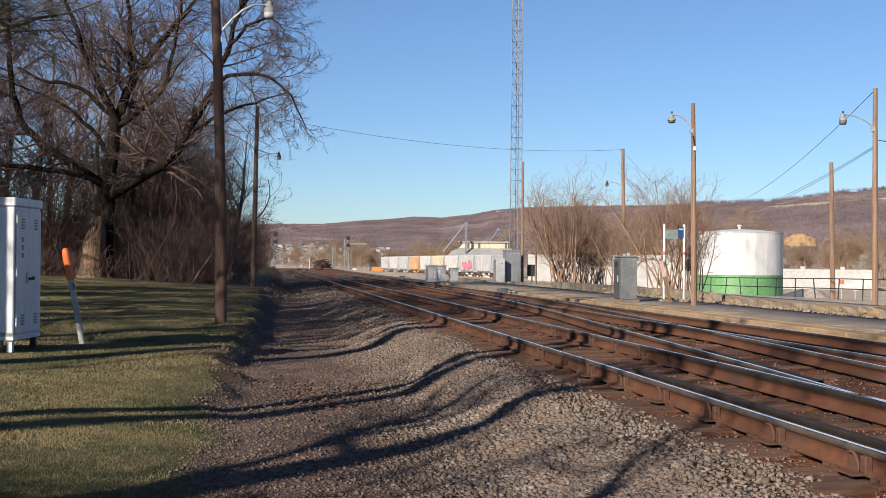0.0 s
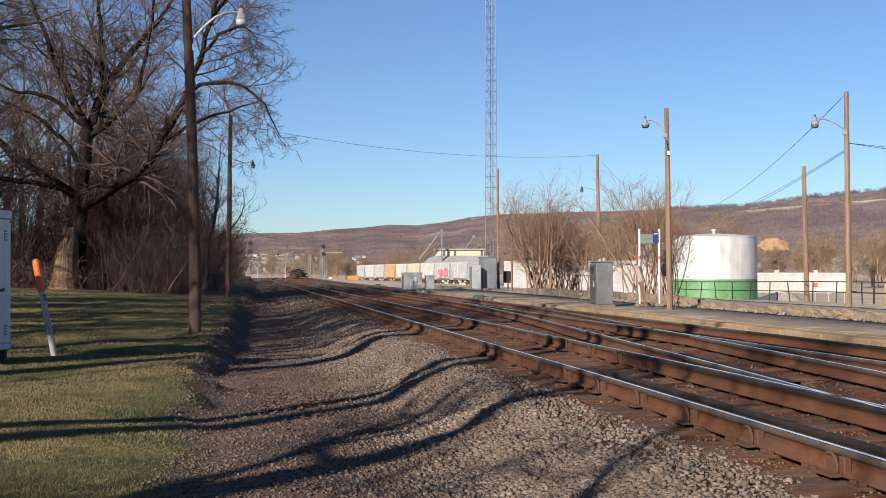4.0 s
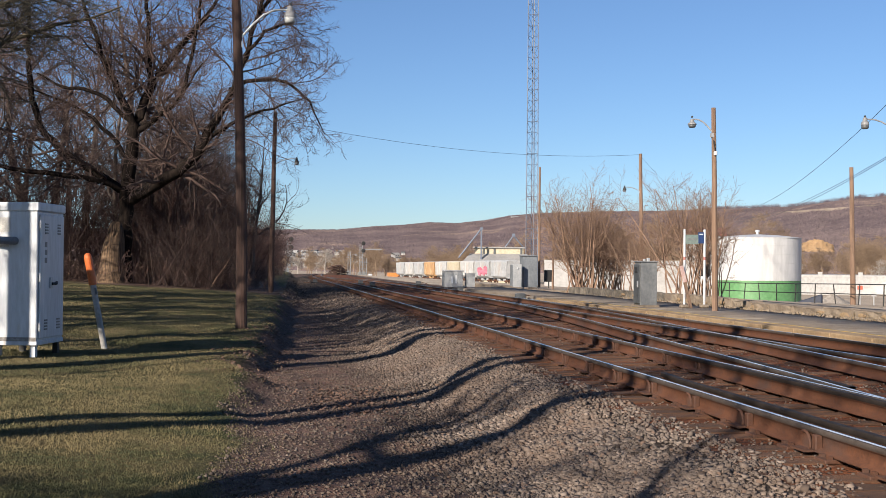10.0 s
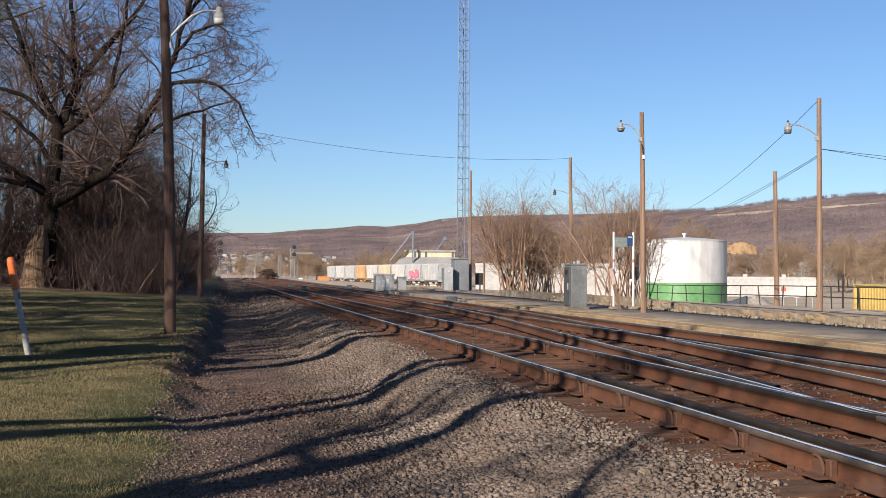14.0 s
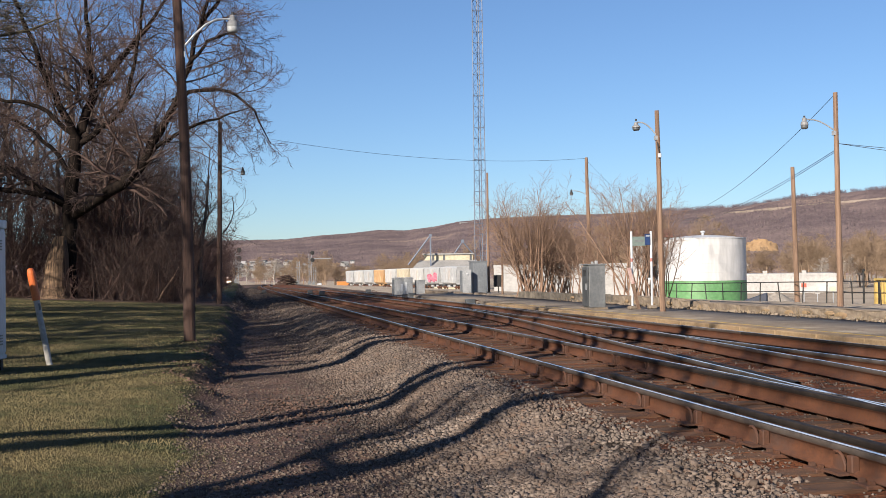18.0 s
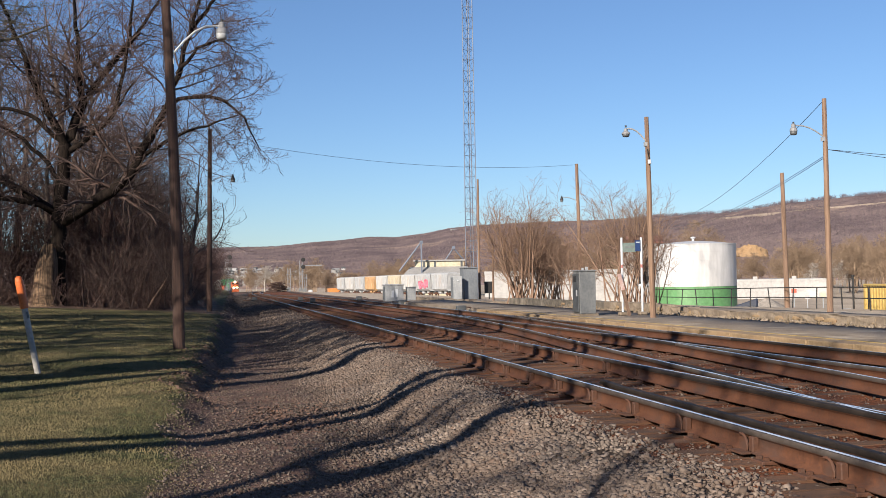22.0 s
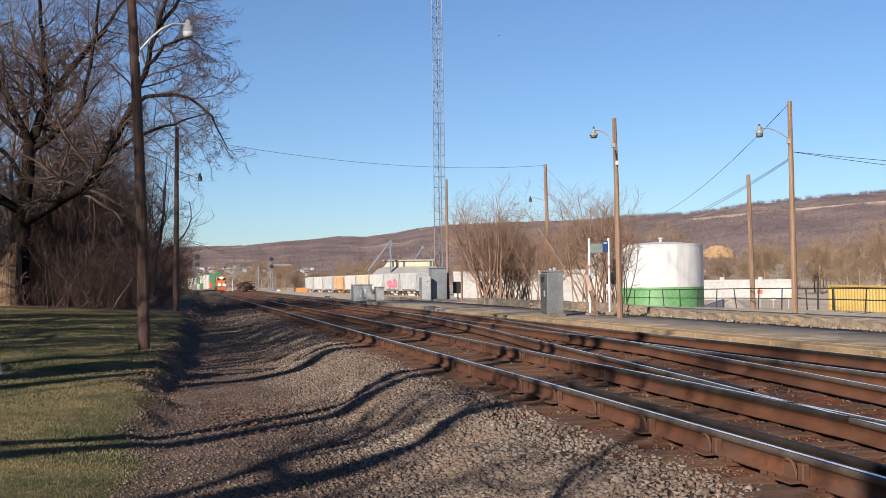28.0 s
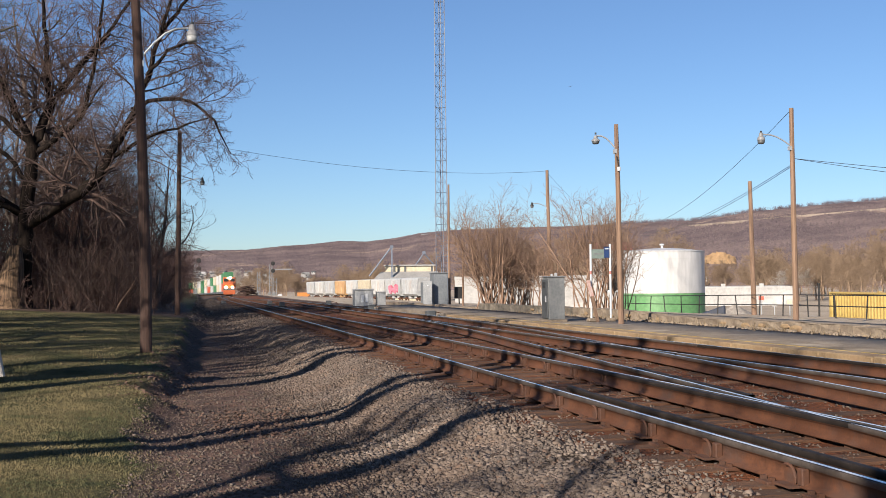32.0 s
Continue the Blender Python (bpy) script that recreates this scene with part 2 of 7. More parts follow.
def ground_material():
    """Lawn, stone, rusty bed and bare yard, laid out by the ground's zones, each with two scales of variation."""
    m = bpy.data.materials.new("ground_cover")
    m.use_nodes = True
    nt = m.node_tree
    L = nt.links.new
    bs = nt.nodes["Principled BSDF"]
    bs.inputs["Roughness"].default_value = 0.95
    bs.inputs["Specular IOR Level"].default_value = 0.2
    co = nt.nodes.new("ShaderNodeNewGeometry").outputs["Position"]
    at = nt.nodes.new("ShaderNodeAttribute")
    at.attribute_name = "zone"
    sep = nt.nodes.new("ShaderNodeSeparateColor")
    L(at.outputs["Color"], sep.inputs[0])

    def tex(sc, detail=6.0, r=0.65):
        n = nt.nodes.new("ShaderNodeTexNoise")
        n.inputs["Scale"].default_value, n.inputs["Detail"].default_value, n.inputs["Roughness"].default_value = sc, detail, r
        L(co, n.inputs["Vector"])
        return n.outputs["Fac"]

    def ramp(src, lo, hi):
        r = nt.nodes.new("ShaderNodeMapRange")
        r.inputs["From Min"].default_value, r.inputs["From Max"].default_value = lo, hi
        L(src, r.inputs["Value"])
        return r.outputs[0]

    def mix(fac, a, b):
        x = nt.nodes.new("ShaderNodeMix")
        x.data_type = "RGBA"
        for sock, val in ((x.inputs[0], fac), (x.inputs[6], a), (x.inputs[7], b)):
            if isinstance(val, tuple):
                sock.default_value = (*[c * 0.64 for c in val], 1)
            elif isinstance(val, float):
                sock.default_value = val
            else:
                L(val, sock)
        return x.outputs[2]

    def soft(src):
        """A zone's edge, broken up by noise."""
        a = nt.nodes.new("ShaderNodeMath")
        L(src, a.inputs[0])
        b = nt.nodes.new("ShaderNodeMath")
        b.operation = "MULTIPLY_ADD"
        L(tex(2.5), b.inputs[0])
        b.inputs[1].default_value, b.inputs[2].default_value = 0.9, -0.45
        L(b.outputs[0], a.inputs[1])
        return ramp(a.outputs[0], 0.35, 0.65)

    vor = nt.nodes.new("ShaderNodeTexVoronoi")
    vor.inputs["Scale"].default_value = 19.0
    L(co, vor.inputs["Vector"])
    # near-black between the cells paints in the shade of gaps between stones
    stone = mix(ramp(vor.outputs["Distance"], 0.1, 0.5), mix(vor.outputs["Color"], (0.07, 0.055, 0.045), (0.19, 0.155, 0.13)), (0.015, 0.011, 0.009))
    stone = mix(ramp(tex(0.5), 0.4, 0.7), stone, mix(ramp(tex(9.0), 0.35, 0.65), (0.06, 0.042, 0.032), (0.17, 0.13, 0.105)))
    path = mix(ramp(tex(14.0), 0.35, 0.65), (0.05, 0.03, 0.026), (0.18, 0.12, 0.098))
    path = mix(ramp(tex(0.8), 0.5, 0.7), path, mix(ramp(tex(20.0), 0.4, 0.6), (0.17, 0.09, 0.066), (0.31, 0.19, 0.14)))
    lawn = mix(ramp(tex(0.9, 6.0, 0.65), 0.4, 0.6), (0.06, 0.07, 0.024), (0.23, 0.178, 0.085))
    lawn = mix(ramp(tex(0.3), 0.45, 0.6), lawn, mix(0.55, lawn, (0.05, 0.062, 0.02)))
    lawn = mix(ramp(tex(16.0), 0.3, 0.7), mix(0.5, lawn, (0.0492, 0.0451, 0.0164)), lawn)
    rust = mix(ramp(tex(3.0), 0.35, 0.65), (0.095, 0.031, 0.0135), (0.265, 0.09, 0.037))
    rust = mix(ramp(tex(24.0), 0.56, 0.72), rust, (0.27, 0.2, 0.15))
    # black blotches paint in the shaded hollows of the bed
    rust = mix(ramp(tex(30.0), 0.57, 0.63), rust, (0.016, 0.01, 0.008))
    yard = mix(ramp(tex(0.15), 0.35, 0.65), (0.44, 0.36, 0.28), (0.6, 0.51, 0.405))
    yard = mix(ramp(tex(5.0), 0.5, 0.8), yard, (0.24, 0.19, 0.145))
    col = mix(soft(sep.outputs[0]), yard, path)
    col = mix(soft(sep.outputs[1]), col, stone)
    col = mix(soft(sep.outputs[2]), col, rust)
    col = mix(soft(at.outputs["Alpha"]), col, lawn)
    L(col, bs.inputs["Base Color"])
    b1 = nt.nodes.new("ShaderNodeBump")
    b1.inputs["Strength"].default_value, b1.inputs["Distance"].default_value = 0.8, 0.04
    hm = nt.nodes.new("ShaderNodeMath")
    L(vor.outputs["Distance"], hm.inputs[0])
    hm.operation = "MULTIPLY_ADD"
    hm.inputs[1].default_value = -0.6
    L(tex(9.0, 8.0, 0.75), hm.inputs[2])
    L(hm.outputs[0], b1.inputs["Height"])
    L(b1.outputs[0], bs.inputs["Normal"])
    return m


# ---- builders ----
def link(name, me, material, parent=None, label="", m=None, smooth=False):
    for x in material if isinstance(material, (list, tuple)) else [material]:
        me.materials.append(x)
    if smooth:
        me.polygons.foreach_set("use_smooth", [True] * len(me.polygons))
    ob = new(name, me)
    if parent is not None:
        ob.parent = parent
    if m is not None:
        ob.matrix_basis = m
    if label:
        ob["label"] = label
    return ob


def part(name, bm, material, parent=None, label="", m=None, smooth=False):
    me = bpy.data.meshes.new(name)
    bm.to_mesh(me)
    bm.free()
    return link(name, me, material, parent, label, m, smooth)


def shared(name, ob, parent, m):
    """Another object on the same mesh."""
    o = new(name, ob.data)
    o.parent = parent
    o.matrix_basis = m
    return o


def thing(name, label, category, m=None, group="", kind=""):
    ob = new(name)
    ob.empty_display_size = 0.1
    if m is not None:
        ob.matrix_basis = m
    return tagged(ob, label, category, group, kind)


def arrays(name, verts, faces, material, parent=None, label="", smooth=False):
    """verts (n,3), faces (k,3 or 4)."""
    me = bpy.data.meshes.new(name)
    verts, faces = np.asarray(verts, np.float32), np.asarray(faces, np.int32)
    k = faces.shape[1]
    me.vertices.add(len(verts))
    me.vertices.foreach_set("co", verts.ravel())
    me.loops.add(faces.size)
    me.loops.foreach_set("vertex_index", faces.ravel())
    me.polygons.add(len(faces))
    me.polygons.foreach_set("loop_start", np.arange(0, faces.size, k, dtype=np.int32))
    me.update(calc_edges=True)
    me.validate()
    return link(name, me, material, parent, label, None, smooth)


def box(bm, x0, x1, y0, y1, z0, z1, bevel=0.0):
    r = bmesh.ops.create_cube(bm, size=1.0, matrix=Matrix.LocRotScale(((x0 + x1) / 2, (y0 + y1) / 2, (z0 + z1) / 2), None, (abs(x1 - x0), abs(y1 - y0), abs(z1 - z0))))
    if bevel:
        es = list({e for v in r["verts"] for e in v.link_edges})
        bmesh.ops.bevel(bm, geom=es, offset=bevel, segments=1, affect="EDGES")


def boxed(*a, bevel=0.0):
    bm = bmesh.new()
    box(bm, *a, bevel=bevel)
    return bm


def tube(bm, pts, radii, sides=10, caps=True):
    """A tapered round bar along pts."""
    pts = [Vector(p) for p in pts]
    if isinstance(radii, (int, float)):
        radii = [radii] * len(pts)
    rings = []
    for i, p in enumerate(pts):
        d = (pts[min(i + 1, len(pts) - 1)] - pts[max(i - 1, 0)]).normalized()
        a = d.cross(Vector((0, 0, 1)) if abs(d.z) < 0.9 else Vector((1, 0, 0))).normalized()
        b = d.cross(a)
        rings.append([bm.verts.new(p + radii[i] * (math.cos(2 * math.pi * k / sides) * a + math.sin(2 * math.pi * k / sides) * b)) for k in range(sides)])
    for r0, r1 in zip(rings, rings[1:]):
        for k in range(sides):
            bm.faces.new((r0[k], r1[k], r1[(k + 1) % sides], r0[(k + 1) % sides]))
    if caps:
        bm.faces.new(rings[0])
        bm.faces.new(rings[-1][::-1])


def tubed(pts, radii, sides=10):
    bm = bmesh.new()
    tube(bm, pts, radii, sides)
    bmesh.ops.recalc_face_normals(bm, faces=bm.faces)
    return bm


def spun(profile, sides=24):
    """A turned body from (radius, height) pairs."""
    bm = bmesh.new()
    rings = [[bm.verts.new((r * math.cos(2 * math.pi * k / sides), r * math.sin(2 * math.pi * k / sides), z)) for k in range(sides)] for r, z in profile]
    for r0, r1 in zip(rings, rings[1:]):
        for k in range(sides):
            bm.faces.new((r0[k], r0[(k + 1) % sides], r1[(k + 1) % sides], r1[k]))
    bm.faces.new(rings[0][::-1])
    bm.faces.new(rings[-1])
    return bm


def extrude_profile(profile, path):
    """A closed profile in (across, up) carried along a path of (x, y, z); its faces lie across the path in x and z."""
    n, p = len(profile), np.array(path, float)
    d = np.gradient(p, axis=0)
    d[:, 2] = 0
    d /= np.linalg.norm(d, axis=1)[:, None]
    side = np.stack([d[:, 1], -d[:, 0]], 1)
    prof = np.array(profile)
    v = np.zeros((len(p), n, 3))
    v[:, :, :2] = p[:, None, :2] + side[:, None, :] * prof[None, :, :1]
    v[:, :, 2] = p[:, None, 2] + prof[None, :, 1]
    f = []
    for i in range(len(p) - 1):
        for k in range(n):
            f.append((i * n + k, i * n + (k + 1) % n, (i + 1) * n + (k + 1) % n, (i + 1) * n + k))
    return v.reshape(-1, 3), np.array(f)


# ---- the lie of the land ----
def grade(y):
    """Fall of the line along the track."""
    d = np.maximum(0.0, np.asarray(y, float) - 12.0)
    return -0.0035 * d - 9e-6 * np.minimum(d, 600) ** 2


TRACK_Y = [-60, 0, 60, 110, 160, 200, 230, 260, 295, 330, 360, 395, 440, 470, 488, 506, 540, 600, 700, 800, 950, 1100]
TRACK_DX = [0, 0, 0, 0.1, 0.9, 2.0, 3.3, 5.0, 6.5, 6.9, 6.95, 6.2, 4.9, 3.6, 2.7, 1.6, -1.2, -7.5, -24, -48, -90, -140]


def bend(y):
    """Sideways shift of the line where it curves far off."""
    ys = np.asarray(y, float)
    fine = np.arange(-60, 1101, 5.0)
    base = np.interp(fine, TRACK_Y, TRACK_DX)
    k = np.ones(9) / 9
    base = np.convolve(np.pad(base, 4, mode="edge"), k, "valid")
    return np.interp(ys, fine, base)


LINE_1, LINE_2, GAUGE = 4.775, 8.79, 1.51


def smooth(a, b, x):
    t = np.clip((np.asarray(x, float) - a) / (b - a), 0, 1)
    return t * t * (3 - 2 * t)


def grass_edge(y):
    wave = 0.09 * np.sin(np.asarray(y) * 1.3) + 0.06 * np.sin(np.asarray(y) * 3.1 + 1)
    return wave + np.interp(y, [0, 8, 17, 24, 49, 72, 140, 300], [-0.5, -0.5, -0.6, -0.3, 0.12, 0.5, 1.4, 3.0])


def lump(x, y, s):
    return np.sin(x * s * 1.7 + 1.3 * np.sin(y * s * 0.9)) * np.cos(y * s * 1.3 + 1.1 * np.sin(x * s * 1.1 + 2))


def land(x, y):
    """Height of the ground."""
    x, y = np.asarray(x, float), np.asarray(y, float)
    g = grade(y)
    sx = x - bend(y)
    rise = np.interp(y, [0, 17, 20, 24, 49, 100, 140, 300, 700], [-0.36, -0.34, -0.35, -0.21, -0.1, -0.25, -0.45, -1.15, -4.0])
    lawn = rise - 0.15 * smooth(18, 12, y) * smooth(-2.6, -0.4, x) + 0.07 * smooth(16, 11, y) * smooth(-1.6, -3.6, x) + 0.055 * np.clip(-0.5 - x, 0, 40) * smooth(2, 40, y + 4) + 0.03 * lump(x, y, 0.6)
    lane = -0.6 + 0.06 * smooth(16, 11, y) + 0.2 * smooth(28, 55, y) + g + 0.02 * lump(x, y, 1.3)
    bed = -0.222 + g + 0.012 * lump(x, y, 3.0)
    shoulder = smooth(1.7, 3.35, sx + 0.22 * lump(x * 0.4, y, 1.5) + 0.1 * lump(x, y, 3.1))
    z = lane * (1 - shoulder) + bed * shoulder
    e = grass_edge(y)
    w = smooth(0.35, -0.15, (x - e) / (1 + 1.5 * smooth(28, 50, y)) + 0.12 * lump(x, y, 2.0))
    z = z * (1 - w) + lawn * w
    back = smooth(13.2, 14.6, x) * smooth(-40, -38, y)
    z = z * (1 - back) + (0.0 + g - 0.3 * smooth(18.5, 24, x) - 0.15 * smooth(40, 60, y)) * back
    low = smooth(26, 32, x) * (1 - 0.35 * smooth(140, 400, y))
    z = z - 2.0 * low
    return z


def ground():
    xs = np.concatenate([-np.geomspace(3200, 30, 22), np.arange(-29, -9, 1.0), np.arange(-9, -3, 0.4), np.arange(-3, 4.2, 0.16), np.arange(4.2, 20, 0.5), np.arange(20, 36, 1.0), np.arange(36, 60, 2.5), np.geomspace(62, 3200, 24)])
    ys = np.concatenate([-np.geomspace(800, 5, 12), np.arange(-4, 5, 0.6), np.arange(5, 26, 0.2), np.arange(26, 60, 0.5), np.arange(60, 150, 2.0), np.arange(150, 620, 10.0), np.geomspace(640, 3400, 20)])
    X, Y = np.meshgrid(xs, ys)
    Z = land(X, Y)
    nx, ny = len(xs), len(ys)
    i = np.arange(nx * ny).reshape(ny, nx)
    f = np.stack([i[:-1, :-1], i[:-1, 1:], i[1:, 1:], i[1:, :-1]], -1).reshape(-1, 4)
    ob = arrays("ground", np.stack([X, Y, Z], -1).reshape(-1, 3), f, ground_material(), smooth=True)
    sx = X - bend(Y)
    lawn = smooth(0.4, -0.4, X - grass_edge(Y)) * (1 - smooth(45, 50, Y + 1.5 * lump(X, Y, 0.5)) * smooth(0.6, -0.6, X) * smooth(120, 60, Y))
    lane = smooth(14, 12, sx) * smooth(1300, 900, Y)
    stone = smooth(0.6, 2.4, sx) * smooth(13, 11, sx) * 0.9
    rust = smooth(2.9, 3.7, sx) * smooth(12, 10.5, sx) * smooth(500, 100, Y)
    zone = np.stack([lane, stone, rust, lawn], -1).reshape(-1, 4).astype(np.float32)
    a = ob.data.color_attributes.new("zone", "FLOAT_COLOR", "POINT")
    a.data.foreach_set("color", zone.ravel())
    tagged(ob, "lawn, stony lane, rusty track bed and bare yard", "ground", kind="structure")
    return ob


ground()


# ---- branching ----
def tubes_of(P, R, sides):
    """Vertices and faces of many tapered tubes at once: P (k,n,3), R (k,n)."""
    k, n = P.shape[:2]
    d = np.gradient(P, axis=1)
    d /= np.linalg.norm(d, axis=2, keepdims=True) + 1e-9
    ref = np.where(np.abs(d[..., 2:3]) < 0.9, np.array([0, 0, 1.0]), np.array([1.0, 0, 0]))
    a = np.cross(d, ref)
    a /= np.linalg.norm(a, axis=2, keepdims=True) + 1e-9
    b = np.cross(d, a)
    t = 2 * np.pi * np.arange(sides) / sides
    V = P[:, :, None] + R[:, :, None, None] * (np.cos(t)[:, None] * a[:, :, None] + np.sin(t)[:, None] * b[:, :, None])
    i = np.arange(k * n * sides).reshape(k, n, sides)
    j = np.roll(i, -1, axis=2)
    F = np.stack([i[:, :-1], i[:, 1:], j[:, 1:], j[:, :-1]], -1).reshape(-1, 4)
    return V.reshape(-1, 3), F


def lengthen(rng, start, way, length, n, wob, up):
    """Polylines that grow from start along way, wandering and turning up."""
    k = len(start)
    P = np.zeros((k, n, 3))
    P[:, 0] = start
    d = way / np.linalg.norm(way, axis=1, keepdims=True)
    for q in range(1, n):
        d = d + rng.normal(0, wob, (k, 3)) + np.array([0, 0, up])
        d /= np.linalg.norm(d, axis=1, keepdims=True)
        P[:, q] = P[:, q - 1] + d * (length / (n - 1))[:, None]
    return P


def sprout(rng, P, R, count, low, spread, ratio, rr, lens):
    """Starts, ways, lengths and radii of count children on each polyline."""
    k, n = P.shape[:2]
    u = low + (1 - low) * (np.arange(count)[None] + rng.random((k, count))) / count * 0.98
    f = u * (n - 1)
    i = np.minimum(f.astype(int), n - 2)
    w = (f - i)[..., None]
    rows = np.arange(k)[:, None]
    S = P[rows, i] * (1 - w) + P[rows, i + 1] * w
    d = P[rows, i + 1] - P[rows, i]
    d /= np.linalg.norm(d, axis=2, keepdims=True) + 1e-9
    side = rng.normal(0, 1, d.shape)
    side -= (side * d).sum(2, keepdims=True) * d
    side /= np.linalg.norm(side, axis=2, keepdims=True) + 1e-9
    ang = np.radians(rng.normal(spread, spread * 0.22, u.shape))[..., None]
    D = d * np.cos(ang) + side * np.sin(ang)
    r = (R[rows, i] * (1 - w[..., 0]) + R[rows, i + 1] * w[..., 0]) * rr
    L = lens[:, None] * ratio * (1.1 - 0.55 * u) * rng.uniform(0.7, 1.25, u.shape)
    return S.reshape(-1, 3), D.reshape(-1, 3), L.ravel(), r.ravel()


def twigs(rng, P, R, L, plan, thin=0.004):
    """Grows the levels of plan (count, low, spread, ratio, radius ratio, points, wobble, up) on given limbs."""
    out = []
    for count, low, spread, ratio, rr, n, wob, up in plan:
        S, D, L, r = sprout(rng, P, R, count, low, spread, ratio, rr, L)
        r = np.maximum(r, thin)
        P = lengthen(rng, S, D, L, n, wob, up)
        R = np.maximum(r[:, None] * np.linspace(1, 0.35, n)[None], thin * 0.7)
        out.append((P, R))
    return out


def joined(sets, sides):
    V, F, o = [], [], 0
    for (P, R), s in zip(sets, sides):
        v, f = tubes_of(P, R, s)
        V.append(v)
        F.append(f + o)
        o += len(v)
    return np.concatenate(V), np.concatenate(F)


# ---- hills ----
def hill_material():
    # the purple in these browns paints in the haze of distance
    m = mat("hazy_wooded_hill", (0.148, 0.118, 0.136), (0.315, 0.242, 0.236), 0.011, 1.0, 0.0, contrast=(0.4, 0.6), fine=0.22, stain=((0.36, 0.27, 0.21), 0.007, 0.2), spec=0.0)
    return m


def hills():
    """A wooded ridge across the valley and its lower foothills."""
    az = [-60, -25, 0.7, 3.1, 4.9, 6.6, 7.8, 9.3, 10.8, 12, 13.8, 16.5, 19.5, 23.5, 26.3, 29.1, 31.8, 34.5, 38, 50, 75]
    el = [0.03, 0.028, 0.0313, 0.0319, 0.0349, 0.0369, 0.0392, 0.0385, 0.0418, 0.0458, 0.0485, 0.05, 0.0505, 0.0525, 0.054, 0.0605, 0.064, 0.0665, 0.069, 0.07, 0.06]
    rng = np.random.default_rng(5)
    A = np.radians(np.arange(-60, 75, 0.09))
    steps = np.concatenate([np.linspace(0, 0.9, 70), np.linspace(0.91, 1.0, 9), [1.08, 1.3]])
    top = np.interp(np.degrees(A), az, el)
    dist = 2600 - 700 * smooth(8, 30, np.degrees(A))
    V = []
    for s in steps:
        r = dist * (0.55 + 0.45 * s)
        h = (1.22 + dist * top) * (smooth(-0.1, 1.02, s) * 0.75 + 0.25 * s) if s <= 1 else (1.22 + dist * top) * (1 - (s - 1) * 1.3)
        bump = 9.0 * (0.2 + s) * (np.sin(A * 90 + 7 * s) + 0.7 * np.sin(A * 210 + 3 * s) + 0.5 * np.sin(A * 41 - 11 * s)) * float(smooth(1.0, 0.75, s)) * min(1, s * 3)
        h = h + bump * 0.13 + rng.normal(0, 0.45, len(A)) * (s > 0.05)
        V.append(np.stack([r * np.sin(A), r * np.cos(A), h - 6 * (s == 0) * 2 - 4], -1))
    V = np.array(V)
    n, k = V.shape[:2]
    i = np.arange(n * k).reshape(n, k)
    f = np.stack([i[:-1, :-1], i[:-1, 1:], i[1:, 1:], i[1:, :-1]], -1).reshape(-1, 4)
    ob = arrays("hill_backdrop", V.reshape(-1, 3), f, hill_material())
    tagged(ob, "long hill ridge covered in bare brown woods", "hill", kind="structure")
    # the bare wood that covers the slope
    m = 26000
    row, col = rng.integers(8, 63, m), rng.integers(590, 1110, m)
    w = rng.random((m, 1))
    S = V[row, col] * (1 - w) + V[row + 1, col] * w + rng.normal(0, 1.5, (m, 3)) * np.array([1, 1, 0])
    S[:, 2] -= 1.2
    h = rng.uniform(1.8, 4.6, m)
    P = lengthen(rng, S, np.tile([0, 0, 1.0], (m, 1)) + rng.normal(0, 0.1, (m, 3)), h, 3, 0.08, 0.1)
    R = (h * 0.022)[:, None] * np.array([[1, 0.8, 0.4]])
    fine = twigs(rng, P, R, h, [(4, 0.25, 42, 0.6, 0.7, 2, 0.1, 0.1)], 0.16)
    v, f = joined([(P, R)] + fine, (3, 3))
    # same haze tint put into the bark colour
    wood = mat("hazy_hillside_bark", (0.125, 0.102, 0.123), (0.335, 0.262, 0.258), 0.02, 1.0, 0, contrast=(0.35, 0.65))
    tagged(arrays("hillside_wood", v, f, wood), "bare brown woods on the far hillside, haze tint in the colour", "trees", kind="stuff")


hills()




# ---- railway ----
RAIL = [(-0.07, -0.18), (0.07, -0.18), (0.07, -0.167), (0.012, -0.145), (0.009, -0.06), (0.038, -0.046), (0.038, -0.01), (0.033, -0.003), (0.006, 0.0), (-0.029, 0.0), (-0.036, -0.004), (-0.038, -0.01), (-0.038, -0.046), (-0.009, -0.06), (-0.012, -0.145), (-0.07, -0.167)]


def steps(a, b):
    out, y = [], a
    while y < b:
        out.append(y)
        y += 1.0 if y < 60 else 4.0
    return np.array(out + [b])


def rail(parent, xf, a, b, name="rail", bright=True, lift=0.0):
    ys = steps(a, b)
    path = np.stack([np.array([xf(y) for y in ys]) + bend(ys), ys, grade(ys) + lift], -1)
    v, f = extrude_profile(RAIL, path)
    ob = arrays(name, v, f, [RUST, STEEL if bright else DULL_STEEL, DULL_STEEL, HEAD_SIDE if bright else DULL_STEEL], parent)
    n = len(RAIL)
    idx = np.tile(np.array([0] * n), len(ys) - 1)
    idx[8::n] = 1
    for q in (6, 7, 9):
        idx[q::n] = 2
    for q in (5, 10, 11):
        idx[q::n] = 3
    ob.data.polygons.foreach_set("material_index", idx.astype(np.int32))
    return ob


def cross_left(y):
    """The crossover's nearer rail."""
    if y <= 24:
        return 5.55 + 0.1 * (y - 9.5)
    t = min(1, (y - 24) / 21.0)
    return 7.0 + 1.03 * (2 * t - t * t)


